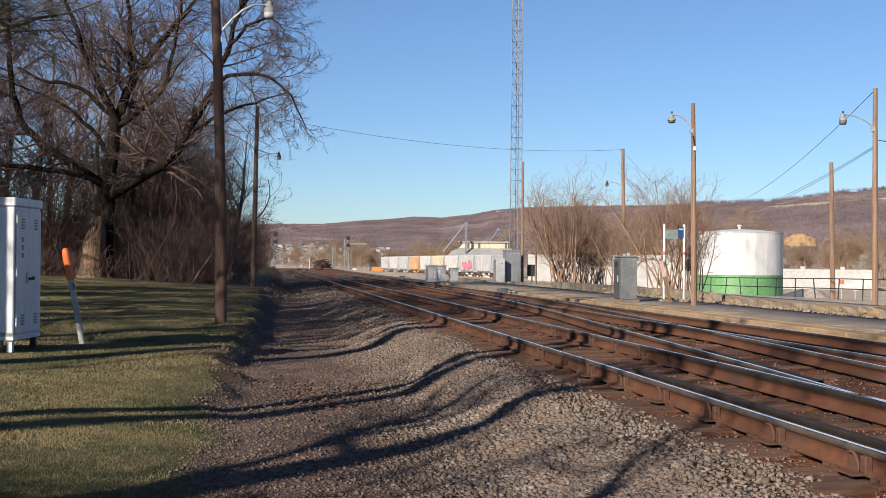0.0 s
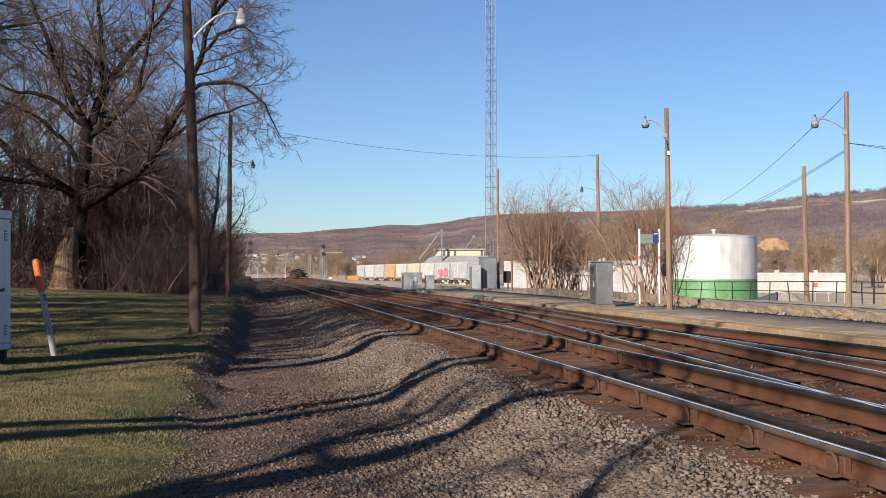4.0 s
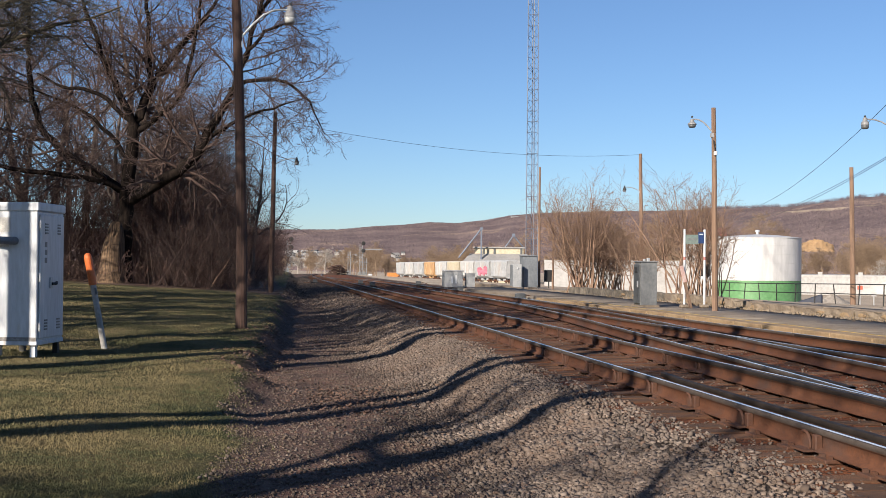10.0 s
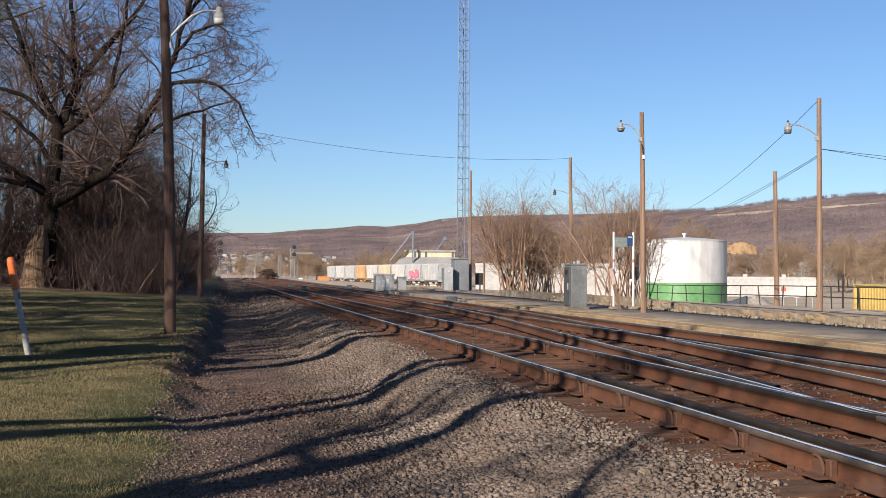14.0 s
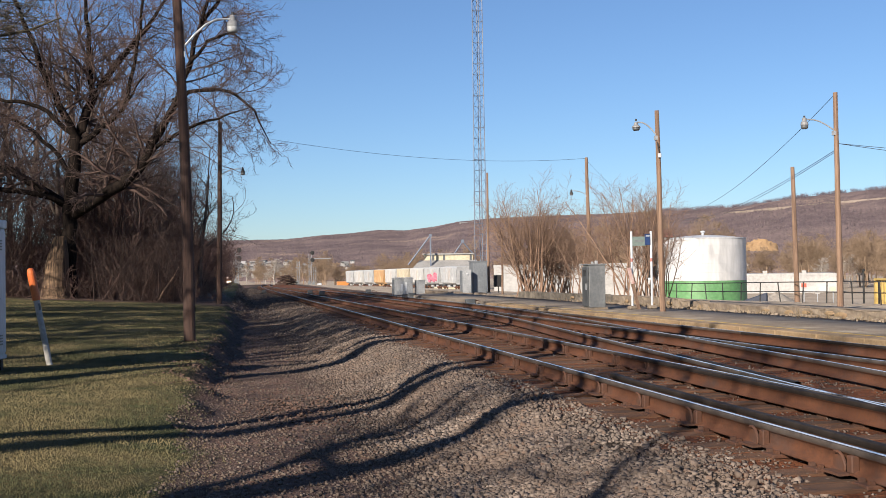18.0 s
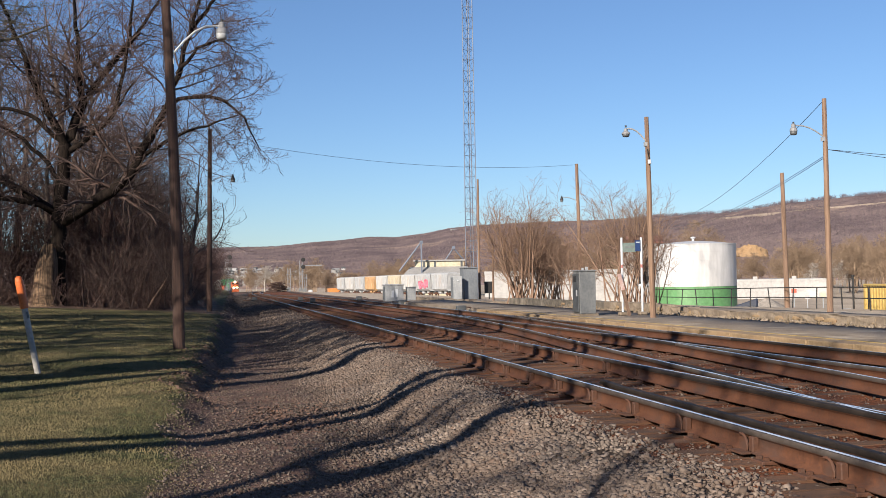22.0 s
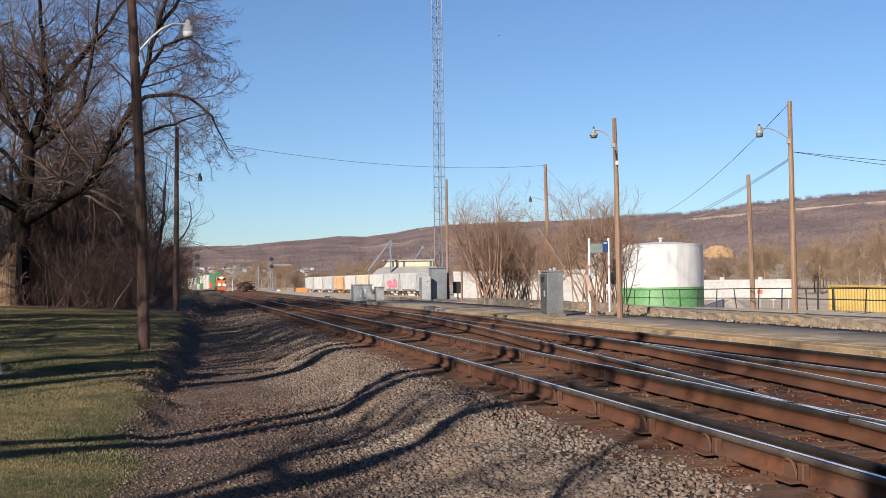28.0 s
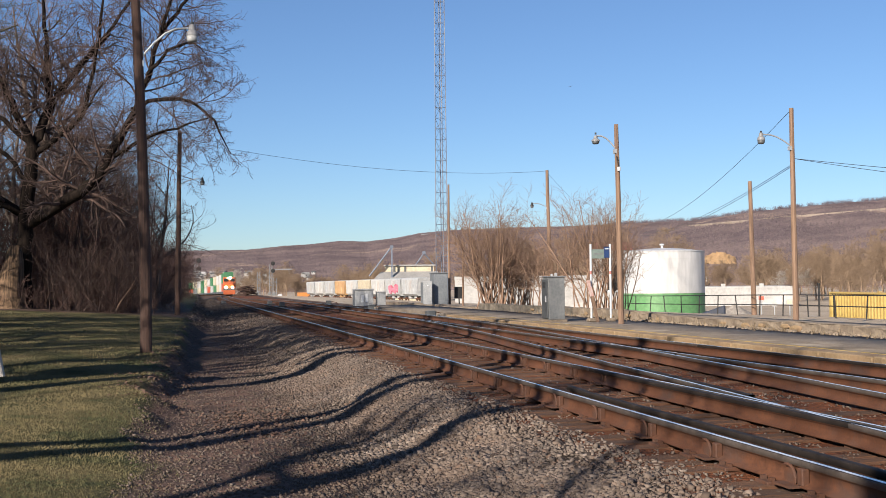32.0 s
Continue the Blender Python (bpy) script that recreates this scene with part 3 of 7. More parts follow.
def tie_mesh(name, length):
    rng = random.Random(len(name) + int(length * 10))
    bm = boxed(-length / 2, length / 2, -0.115, 0.115, -0.17, 0, bevel=0.014)
    bmesh.ops.subdivide_edges(bm, edges=[e for e in bm.edges if e.calc_length() > 1], cuts=5)
    for v in bm.verts:
        v.co += Vector((0, rng.uniform(-0.008, 0.008), rng.uniform(-0.008, 0.006)))
    return bm


def plate_mesh():
    bm = boxed(-0.15, 0.15, -0.09, 0.09, -0.215, -0.186, bevel=0.005)
    for x in (-0.1, 0.1):
        for y in (-0.055, 0.055):
            box(bm, x - 0.02, x + 0.02, y - 0.014, y + 0.014, -0.19, -0.16)
    return bm


def anchor_mesh(side):
    """A cast rail brace: a rounded lug against the web and a block up to the head."""
    bm = bmesh.new()
    pts = [(side * 0.075, 0.095 * math.cos(a) + 0.02, -0.125 + 0.085 * math.sin(a)) for a in [radians(d) for d in range(70, 281, 21)]]
    tube(bm, pts, 0.011, 6)
    lug = [bm.verts.new((side * 0.06, 0.085 * math.cos(a) + 0.02, -0.125 + 0.078 * math.sin(a))) for a in [radians(d) for d in range(0, 360, 30)]]
    bm.faces.new(lug)
    box(bm, side * 0.012, side * 0.07, -0.15, -0.08, -0.168, -0.05, bevel=0.008)
    box(bm, side * 0.012, side * 0.15, -0.12, 0.1, -0.182, -0.165)
    bmesh.ops.recalc_face_normals(bm, faces=bm.faces)
    return bm


def railway():
    lines = []
    for n, cx in ((1, LINE_1), (2, LINE_2)):
        end = 1080 if n == 1 else 150
        t = thing("railway_track", "double-track railway line, rusty rails with polished heads on old ties" if n == 1 else "second railway line beside the platform, rusty rails on old ties", "railway track", group="railway lines")
        lines.append(t)
        if n == 1:
            rail(t, lambda y: LINE_1 - GAUGE / 2, -20, end)
            rail(t, lambda y: LINE_1 + GAUGE / 2, -20, end)
        else:
            def ease(y, off):
                s = float(smooth(95, 150, y))
                return (LINE_2 + off) * (1 - s) + (LINE_1 + off) * s
            rail(t, lambda y: ease(y, -GAUGE / 2), -20, end)
            rail(t, lambda y: ease(y, GAUGE / 2), -20, end)
    t1, t2 = lines
    # crossover between the lines, frogs and guard rails
    x = thing("crossover_track", "diagonal crossover rails joining the two railway lines", "railway track")
    rail(x, cross_left, -8, 45)
    rail(x, lambda y: cross_left(y) + GAUGE, -8, 45)
    rail(x, lambda y: 4.02 + 0.2 + (0.06 * max(0, (y - 11.2) / 0.8)), 4.2, 12.0, "guard_rail", False, 0.01)
    for k in range(7):
        part("filler_block", boxed(4.06, 4.19, 4.6 + 1.0 * k, 4.85 + 1.0 * k, -0.15, -0.05, bevel=0.01), RUST, x)
    rail(x, lambda y: LINE_2 + GAUGE / 2 - 0.12 - (0.06 * max(0, (y - 18.2) / 0.8)), 4.0, 19, "guard_rail", False, 0.012)
    rail(x, lambda y: 5.53 - 0.11 + max(0, 0.03 * (y - 12)), 2.0, 14.5, "wing_rail", False)
    rail(x, lambda y: cross_left(y) + 0.11 if y > 10.5 else cross_left(10.5) + 0.11, 10.5, 14.5, "wing_rail", False)
    rail(x, lambda y: 8.035 - 0.1 - max(0, 0.02 * (y - 20)), 17, 22, "wing_rail", False)
    # ties
    tie_a = part("tie", tie_mesh("tie", 2.6), TIE, t1, m=pose(LINE_1, 3.3, -0.205))
    tie_b = part("tie", tie_mesh("tie_b", 2.6), TIE, t2, m=pose(LINE_2, 3.1, -0.205, 0, 0, 180))
    long_tie = part("tie", tie_mesh("long", 6.6), TIE, x, m=pose(6.75, 3.9, -0.208))
    plate = part("tie_plate", plate_mesh(), RUST, t1, m=pose(LINE_1 - GAUGE / 2, 3.3, 0))
    anc_l = part("rail_anchor", anchor_mesh(-1), RUST, t1, m=pose(LINE_1 - GAUGE / 2, 3.45, 0))
    rng = random.Random(3)
    y, k = 3.91, 1
    far = []
    while y < 58:
        g = float(grade(y))
        for cx, t, src in ((LINE_1, t1, tie_a), (LINE_2, t2, tie_b)):
            if y > 16 and y < 40 and cx == LINE_2 and k % 2:
                continue
            shared("tie", src, t, pose(cx + rng.uniform(-0.05, 0.05), y + rng.uniform(-0.02, 0.02), -0.205 + g + rng.uniform(-0.008, 0.006), 0, 0, rng.uniform(-1, 1)))
        if 4 < y < 40 and k % 2:
            shared("tie", long_tie, x, pose(6.75, y + 0.3, -0.212 + g + rng.uniform(-0.006, 0.004), 0, 0, rng.uniform(-0.6, 0.6)))
        if y < 34:
            for xr, t in ((LINE_1 - GAUGE / 2, t1), (LINE_1 + GAUGE / 2, t1), (LINE_2 - GAUGE / 2, t2)):
                shared("tie_plate", plate, t, pose(xr, y, g))
        if y < 24 and k % 2 == 0:
            for xr in (LINE_1 - GAUGE / 2, LINE_1 + GAUGE / 2):
                shared("rail_anchor", anc_l, t1, pose(xr, y - 0.25, g))
        y += 0.61
        k += 1
    # further ties in one piece
    bm = bmesh.new()
    for k in range(28):
        for cx in (LINE_1, LINE_2):
            box(bm, cx - 1.3, cx + 1.3, 2.58 - 0.61 * k, 2.81 - 0.61 * k, -0.37, -0.205)
    while y < 330:
        g, b = float(grade(y)), float(bend(y))
        box(bm, LINE_1 + b - 1.3, LINE_1 + b + 1.3, y - 0.115, y + 0.115, g - 0.3, g - 0.2)
        if y < 140:
            c = float(LINE_2 * (1 - smooth(95, 150, y)) + LINE_1 * smooth(95, 150, y))
            box(bm, c - 1.3, c + 1.3, y - 0.115, y + 0.115, g - 0.3, g - 0.205)
        y += 0.61 if y < 120 else 1.2
    tagged(part("tie_run", bm, TIE, t1), kind="stuff")
    return t1


railway()


def switch_stands():
    for xx, yy in ((9.98, 45.0), (3.2, 98.0), (10.3, 62.0), (6.75, 80.0), (6.7, 91.0), (10.9, 86.0)):
        g = float(grade(yy))
        s = thing("switch_stand", "low dark steel switch stand beside the rails", "switch stand", pose(xx, yy, g - 0.2), group="switch stands")
        part("base_plate", boxed(-0.35, 0.35, -0.2, 0.2, 0, 0.08, bevel=0.01), BLACK, s)
        part("gear_case", boxed(-0.2, 0.2, -0.15, 0.15, 0.08, 0.34, bevel=0.03), DARK_GREY, s)
        part("throw_lever", tubed([(0.1, 0, 0.3), (0.5, 0.05, 0.22), (0.75, 0.05, 0.12)], 0.02, 6), RUST, s)
        part("throw_rod", tubed([(-0.2, 0, 0.05), (-1.0, 0, 0.05)], 0.02, 6), RUST, s)


switch_stands()


# ---- ballast stones, grass ----
def scatter_stones(name, label, n, xr, yr, size, seed, keep, tone=1.0):
    rng = np.random.default_rng(seed)
    u = rng.random(n)
    y = yr[0] * (yr[1] / yr[0]) ** u if yr[0] > 0 else yr[0] + (yr[1] - yr[0]) * u
    x = rng.uniform(*xr, n)
    k = keep(x, y, rng)
    x, y = x[k], y[k]
    n = len(x)
    z = land(x, y)
    base = np.array([(i, j, k) for k in (-1, 1) for j in (-1, 1) for i in (-1, 1)]) * 0.78
    s = size * np.exp(np.clip(rng.normal(0, 0.3, n), -0.6, 0.5))
    P = base[None] * (1 + rng.normal(0, 0.24, (n, 8, 3))) * s[:, None, None] * rng.uniform(0.55, 1.15, (n, 1, 3)) * np.array([1, 1, 0.8])
    a = rng.uniform(0, 6.28, n)
    b = rng.normal(0, 0.5, n)
    c, d = np.cos(a)[:, None], np.sin(a)[:, None]
    X, Y, Zc = P[..., 0], P[..., 1], P[..., 2]
    X, Zc = X * np.cos(b)[:, None] + Zc * np.sin(b)[:, None], Zc * np.cos(b)[:, None] - X * np.sin(b)[:, None]
    P = np.stack([X * c - Y * d + x[:, None], X * d + Y * c + y[:, None], Zc + (z + s * rng.uniform(-0.6, 0.6, n))[:, None]], -1)
    F = np.array([(0, 2, 3, 1), (4, 5, 7, 6), (0, 1, 5, 4), (2, 6, 7, 3), (0, 4, 6, 2), (1, 3, 7, 5)])
    f = (F[None] + 8 * np.arange(n)[:, None, None]).reshape(-1, 4)
    ob = arrays(name, P.reshape(-1, 3), f, stone_material(tone))
    return tagged(ob, label, "gravel", kind="stuff")


def stone_material(tone):
    """Stones of mixed greys and browns; tone below 1 for dirtier ones."""
    m = bpy.data.materials.new("crushed_stone")
    m.use_nodes = True
    nt = m.node_tree
    bs = nt.nodes["Principled BSDF"]
    bs.inputs["Roughness"].default_value = 0.95
    bs.inputs["Specular IOR Level"].default_value = 0.2
    g = nt.nodes.new("ShaderNodeNewGeometry")
    r = nt.nodes.new("ShaderNodeValToRGB")
    e = r.color_ramp.elements
    e[0].color, e[1].color = (0.035, 0.028, 0.024, 1), (0.26, 0.222, 0.183, 1)
    for p, c in ((0.12, (0.115, 0.098, 0.082, 1)), (0.75, (0.17, 0.146, 0.122, 1)), (0.82, (0.155, 0.108, 0.078, 1)), (0.88, (0.2, 0.172, 0.143, 1))):
        q = e.new(p)
        q.color = c
    for q in e:
        q.color = (q.color[0] * tone * 0.92, q.color[1] * tone * 0.865, q.color[2] * tone * 0.88, 1)
    nt.links.new(g.outputs["Random Per Island"], r.inputs[0])
    n = nt.nodes.new("ShaderNodeTexNoise")
    n.inputs["Scale"].default_value = 1.1
    nt.links.new(g.outputs["Position"], n.inputs["Vector"])
    mr = nt.nodes.new("ShaderNodeMapRange")
    mr.inputs["From Min"].default_value, mr.inputs["From Max"].default_value = 0.4, 0.7
    nt.links.new(n.outputs["Fac"], mr.inputs[0])
    x = nt.nodes.new("ShaderNodeMix")
    x.data_type = "RGBA"
    x.inputs[7].default_value = (0.12, 0.086, 0.067, 1)
    mm = nt.nodes.new("ShaderNodeMath")
    mm.operation = "MULTIPLY"
    mm.inputs[1].default_value = 0.6
    nt.links.new(mr.outputs[0], mm.inputs[0])
    nt.links.new(mm.outputs[0], x.inputs[0])
    nt.links.new(r.outputs[0], x.inputs[6])
    nt.links.new(x.outputs[2], bs.inputs["Base Color"])
    return m


def lane_stones():
    scatter_stones("shoulder_stones", "grey crushed ballast stones heaped on the track shoulder", 225000, (0.9, 3.6), (5.2, 55), 0.018, 1,
                   lambda x, y, r: r.random(len(x)) < smooth(1.3, 2.6, x + 0.3 * lump(x, y, 1.0)) * (1 - 0.85 * smooth(3.05, 3.45, x + 0.3 * smooth(17, 9, y))), 0.95)
    scatter_stones("lane_gravel", "brown-grey gravel of the stony lane", 110000, (-0.8, 2.4), (6.5, 45), 0.013, 2,
                   lambda x, y, r: (r.random(len(x)) < 0.2 + 0.6 * smooth(0.6, 1.9, x + 0.3 * lump(x, y, 0.9))) & (x > grass_edge(y) - 0.1), 0.62)
    scatter_stones("shoulder_stones", "grey crushed ballast stones heaped on the track shoulder", 7000, (0.9, 3.6), (-6, 5.2), 0.026, 11,
                   lambda x, y, r: r.random(len(x)) < smooth(1.3, 2.6, x + 0.3 * lump(x, y, 1.0)) * (1 - 0.85 * smooth(3.1, 3.5, x)))
    scatter_stones("far_shoulder_stones", "grey-brown ballast and lane stones further along the line", 42000, (-0.4, 3.7), (44, 170), 0.036, 12,
                   lambda x, y, r: (r.random(len(x)) < 0.35 + 0.6 * smooth(0.8, 2.4, x)) & (x > grass_edge(y)), 0.85)
    scatter_stones("bed_stones", "brown stones lying between the ties", 30000, (2.95, 9.9), (6, 45), 0.0115, 4,
                   lambda x, y, r: r.random(len(x)) < 0.5 + 0.5 * (lump(x, y, 1.2) > 0.2), 0.75)


lane_stones()


def lawn_grass():
    rng = np.random.default_rng(8)
    n = 230000
    y = 7.0 * (45 / 7.0) ** rng.random(n)
    x = grass_edge(y) + 0.5 - rng.random(n) ** 0.9 * (0.6 + y * 0.3)
    k = rng.random(n) < smooth(0.5, -0.7, x - grass_edge(y) + 0.3 * lump(x, y, 1.7))
    x, y = x[k], y[k]
    n = len(x)
    z = land(x, y)
    h = rng.uniform(0.007, 0.018, n) * (1 + 0.4 * (lump(x, y, 1.5) > 0.3)) * (1 + y / 40)
    w = 0.0026 * (1 + y / 10)
    a = rng.uniform(0, 6.28, n)
    lean = rng.normal(0, 0.6, (n, 2)) * h[:, None]
    c, s = np.cos(a) * w, np.sin(a) * w
    P = np.stack([np.stack([x - c, y - s, z - 0.005], -1), np.stack([x + c, y + s, z - 0.005], -1), np.stack([x + lean[:, 0], y + lean[:, 1], z + h], -1)], 1)
    f = np.arange(3 * n).reshape(-1, 3)
    ob = arrays("lawn_grass", P.reshape(-1, 3), f, GRASS)
    tagged(ob, "short winter lawn grass, half green and half straw", "grass", kind="stuff")
    # fallen leaves along the lawn's edge
    n = 2000
    y = rng.uniform(16, 25, n)
    x = grass_edge(y) + rng.normal(0.05, 0.3, n)
    y[1100:] = 14.6 + rng.normal(0, 1.1, n - 1100)
    x[1100:] = 0.75 + rng.normal(0, 0.42, n - 1100)
    z = land(x, y) + 0.012
    a = rng.uniform(0, 6.28, n)
    s = rng.uniform(0.012, 0.028, n)
    q = []
    for k in range(4):
        t = a + k * math.pi / 2
        q.append(np.stack([x + s * np.cos(t), y + s * np.sin(t), z + rng.uniform(0, 0.03, n)], -1))
    ob = arrays("fallen_leaves", np.stack(q, 1).reshape(-1, 3), np.arange(4 * n).reshape(-1, 4), LEAF)
    tagged(ob, "dry brown leaves drifted along the lawn's edge", "leaves", kind="stuff")


lawn_grass()


# ---- trees ----
def bare_tree(seed, height, r0, label, place, limbs=9, dense=(7, 7, 6), thin=0.006, name="bare_tree", group="bare trees", lean=(0, 0), fork=0.3, up=0.06, bark=None):
    rng = np.random.default_rng(seed)
    t = thing(name, label, "tree", Matrix.Translation(place), group)
    n = 9
    P = lengthen(rng, np.array([(0, 0, -0.3)]), np.array([(lean[0], lean[1], 1.0)]), np.array([height * 0.8]), n, 0.06, 0.05)
    R = r0 * np.array([[1.35, 0.98, 0.9, 0.8, 0.68, 0.55, 0.4, 0.25, 0.12]])
    main = twigs(rng, P, R, np.array([height * 0.8]), [(limbs, fork, 46, 0.55, 0.5, 8, 0.2, up)], thin)
    v, f = joined([(P, R)] + main, (10, 6))
    arrays("trunk", v, f, bark or BARK, t, smooth=True)
    fine = twigs(rng, *main[0], np.full(limbs, height * 0.48), [(dense[0], 0.2, 52, 0.5, 0.5, 6, 0.24, 0.05), (dense[1], 0.15, 48, 0.5, 0.5, 4, 0.25, 0.04), (dense[2], 0.1, 45, 0.55, 0.6, 3, 0.22, 0.02)], thin)
    v, f = joined(fine, (4, 3, 3))
    arrays("crown", v, f, TWIG, t)
    return t


def great_tree():
    """The old spreading tree at the lawn's far edge, limb by limb."""
    rng = np.random.default_rng(21)
    yb = 50.0
    t = thing("spreading_tree", "old bare spreading tree with long low dark limbs", "tree", Matrix.Translation((-7.15, yb, float(land(-7.15, yb)))))
    o = np.array([-7.15, 0.0, float(land(-7.15, yb))])
    limbs = [
        ([(-6.9, 0.4, -0.1), (-6.85, 0.3, 1.6), (-6.78, 0.1, 3.4), (-6.66, 0, 5.2), (-6.44, 0, 7.3)], (0.5, 0.4, 0.38, 0.36, 0.32)),
        ([(-6.44, 0, 7.2), (-6.0, 0.3, 8.5), (-5.55, 0.6, 9.7), (-4.8, 0.8, 10.7), (-3.3, 1.4, 12.6)], (0.33, 0.28, 0.24, 0.18, 0.07)),
        ([(-5.75, 0.4, 9.2), (-5.92, 0.5, 10.3), (-5.94, 0.6, 11.4), (-6.0, 0.6, 12.5), (-6.1, 0.5, 15)], (0.22, 0.19, 0.16, 0.13, 0.06)),
        ([(-6.44, 0, 7.2), (-7.05, -0.3, 8.7), (-7.7, -0.6, 9.95), (-7.95, -0.8, 10.85), (-8.6, -1.2, 12.8)], (0.26, 0.22, 0.19, 0.16, 0.08)),
        ([(-6.55, 0, 7.4), (-7.68, 0.2, 8.44), (-8.7, 0.4, 8.93), (-9.6, 0.6, 8.9), (-10.8, 1, 9.6)], (0.17, 0.14, 0.12, 0.1, 0.05)),
        ([(-6.7, 0.2, 3.9), (-4.75, -1.4, 4.9), (-3.78, -2.0, 5.5), (-3.1, -2.2, 6.7), (-2.1, -2.4, 8.5)], (0.42, 0.36, 0.33, 0.28, 0.2)),
        ([(-2.1, -2.4, 8.4), (-1.55, -2.5, 10.0), (-1.1, -2.6, 11.5), (-0.7, -2.7, 12.8), (0.0, -2.8, 15.3)], (0.2, 0.17, 0.14, 0.1, 0.04)),
        ([(-3.2, -2.0, 6.4), (-2.4, -2.5, 6.9), (-1.5, -3, 7.4), (-0.4, -3.4, 7.7), (1.0, -4, 8.1)], (0.15, 0.12, 0.1, 0.07, 0.03)),
        ([(-2.2, -2.4, 8.6), (-1.2, -3, 9.0), (0.2, -3.5, 8.9), (1.2, -3.8, 8.0), (1.8, -4, 6.6)], (0.15, 0.12, 0.1, 0.07, 0.02)),
        ([(-7.0, 0.2, 4.4), (-8.76, 0.5, 5.55), (-9.76, 0.8, 6.1), (-10.7, 1.0, 7.3), (-11.0, 1.0, 8.4)], (0.3, 0.26, 0.24, 0.22, 0.2)),
        ([(-11.0, 1.0, 8.3), (-11.15, 1.0, 9.4), (-11.2, 1.1, 10.4), (-11.25, 1.2, 11.4), (-11.4, 1.3, 15)], (0.2, 0.18, 0.16, 0.13, 0.05)),
        ([(-6.9, 0, 4.4), (-8.6, -0.8, 4.9), (-10.3, -1.0, 5.0), (-11.5, -1.0, 5.15), (-13.6, -1.2, 5.7)], (0.2, 0.17, 0.15, 0.13, 0.06)),
        ([(-6.3, 0, 7.0), (-5.54, -0.4, 7.47), (-4.81, -0.8, 7.95), (-4.2, -1.2, 8.6), (-3.4, -1.8, 9.8)], (0.2, 0.18, 0.14, 0.08, 0.03)),
        ([(-6.6, 0, 5.6), (-7.6, 1.0, 7.0), (-8.8, 1.6, 8.0), (-10.2, 2, 8.6), (-12.2, 2.4, 9.4)], (0.17, 0.14, 0.11, 0.08, 0.03)),
        ([(-1.6, -2.6, 10.0), (-0.9, -3, 10.8), (-0.2, -3.2, 11.3), (0.4, -3.3, 11.3), (0.9, -3.5, 10.8)], (0.13, 0.1, 0.08, 0.05, 0.02)),
    ]
    limbs += [
        ([(-1.2, -2.6, 11.4), (-0.6, -2.7, 12.4), (0.1, -2.8, 13.3), (0.8, -2.9, 14.4), (1.2, -3.0, 16.0)], (0.14, 0.12, 0.09, 0.06, 0.02)),
        ([(-4.9, 0.8, 10.6), (-4.0, 0.9, 11.8), (-3.1, 1.1, 13.0), (-2.3, 1.3, 14.4), (-1.8, 1.4, 16.2)], (0.16, 0.14, 0.11, 0.08, 0.03)),
        ([(-4.3, -1.2, 8.5), (-3.9, -1.3, 10.0), (-3.6, -1.4, 11.8), (-3.4, -1.5, 13.5), (-3.3, -1.6, 15.8)], (0.13, 0.12, 0.1, 0.07, 0.03)),
        ([(-8.6, -1.2, 12.6), (-8.9, -1.3, 13.6), (-9.0, -1.4, 14.6), (-9.3, -1.5, 15.6), (-9.6, -1.6, 17.0)], (0.11, 0.1, 0.08, 0.06, 0.02)),
    ]
    P = np.array([p for p, _ in limbs], float) - o
    R = np.array([r for _, r in limbs])
    # smooth the limbs
    q = np.linspace(0, 4, 13)
    Pf = np.stack([np.stack([np.interp(q, range(5), P[k, :, c]) for c in range(3)], -1) for k in range(len(P))])
    Pf[:, 1:-1] = (Pf[:, :-2] + Pf[:, 1:-1] * 2 + Pf[:, 2:]) / 4
    Pf[:, 1:-1] += rng.normal(0, 0.035, Pf[:, 1:-1].shape)
    Rf = np.stack([np.interp(q, range(5), R[k]) for k in range(len(R))])
    Rf[0] *= 0.82
    Rf[1:] *= 0.68
    v, f = tubes_of(Pf, Rf, 10)
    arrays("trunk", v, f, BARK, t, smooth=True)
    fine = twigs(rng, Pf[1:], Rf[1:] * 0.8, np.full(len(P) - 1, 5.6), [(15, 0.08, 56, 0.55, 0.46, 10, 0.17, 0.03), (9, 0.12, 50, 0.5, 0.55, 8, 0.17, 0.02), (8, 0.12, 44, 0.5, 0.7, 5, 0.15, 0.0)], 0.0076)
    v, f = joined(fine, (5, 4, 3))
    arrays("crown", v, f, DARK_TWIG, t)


great_tree()


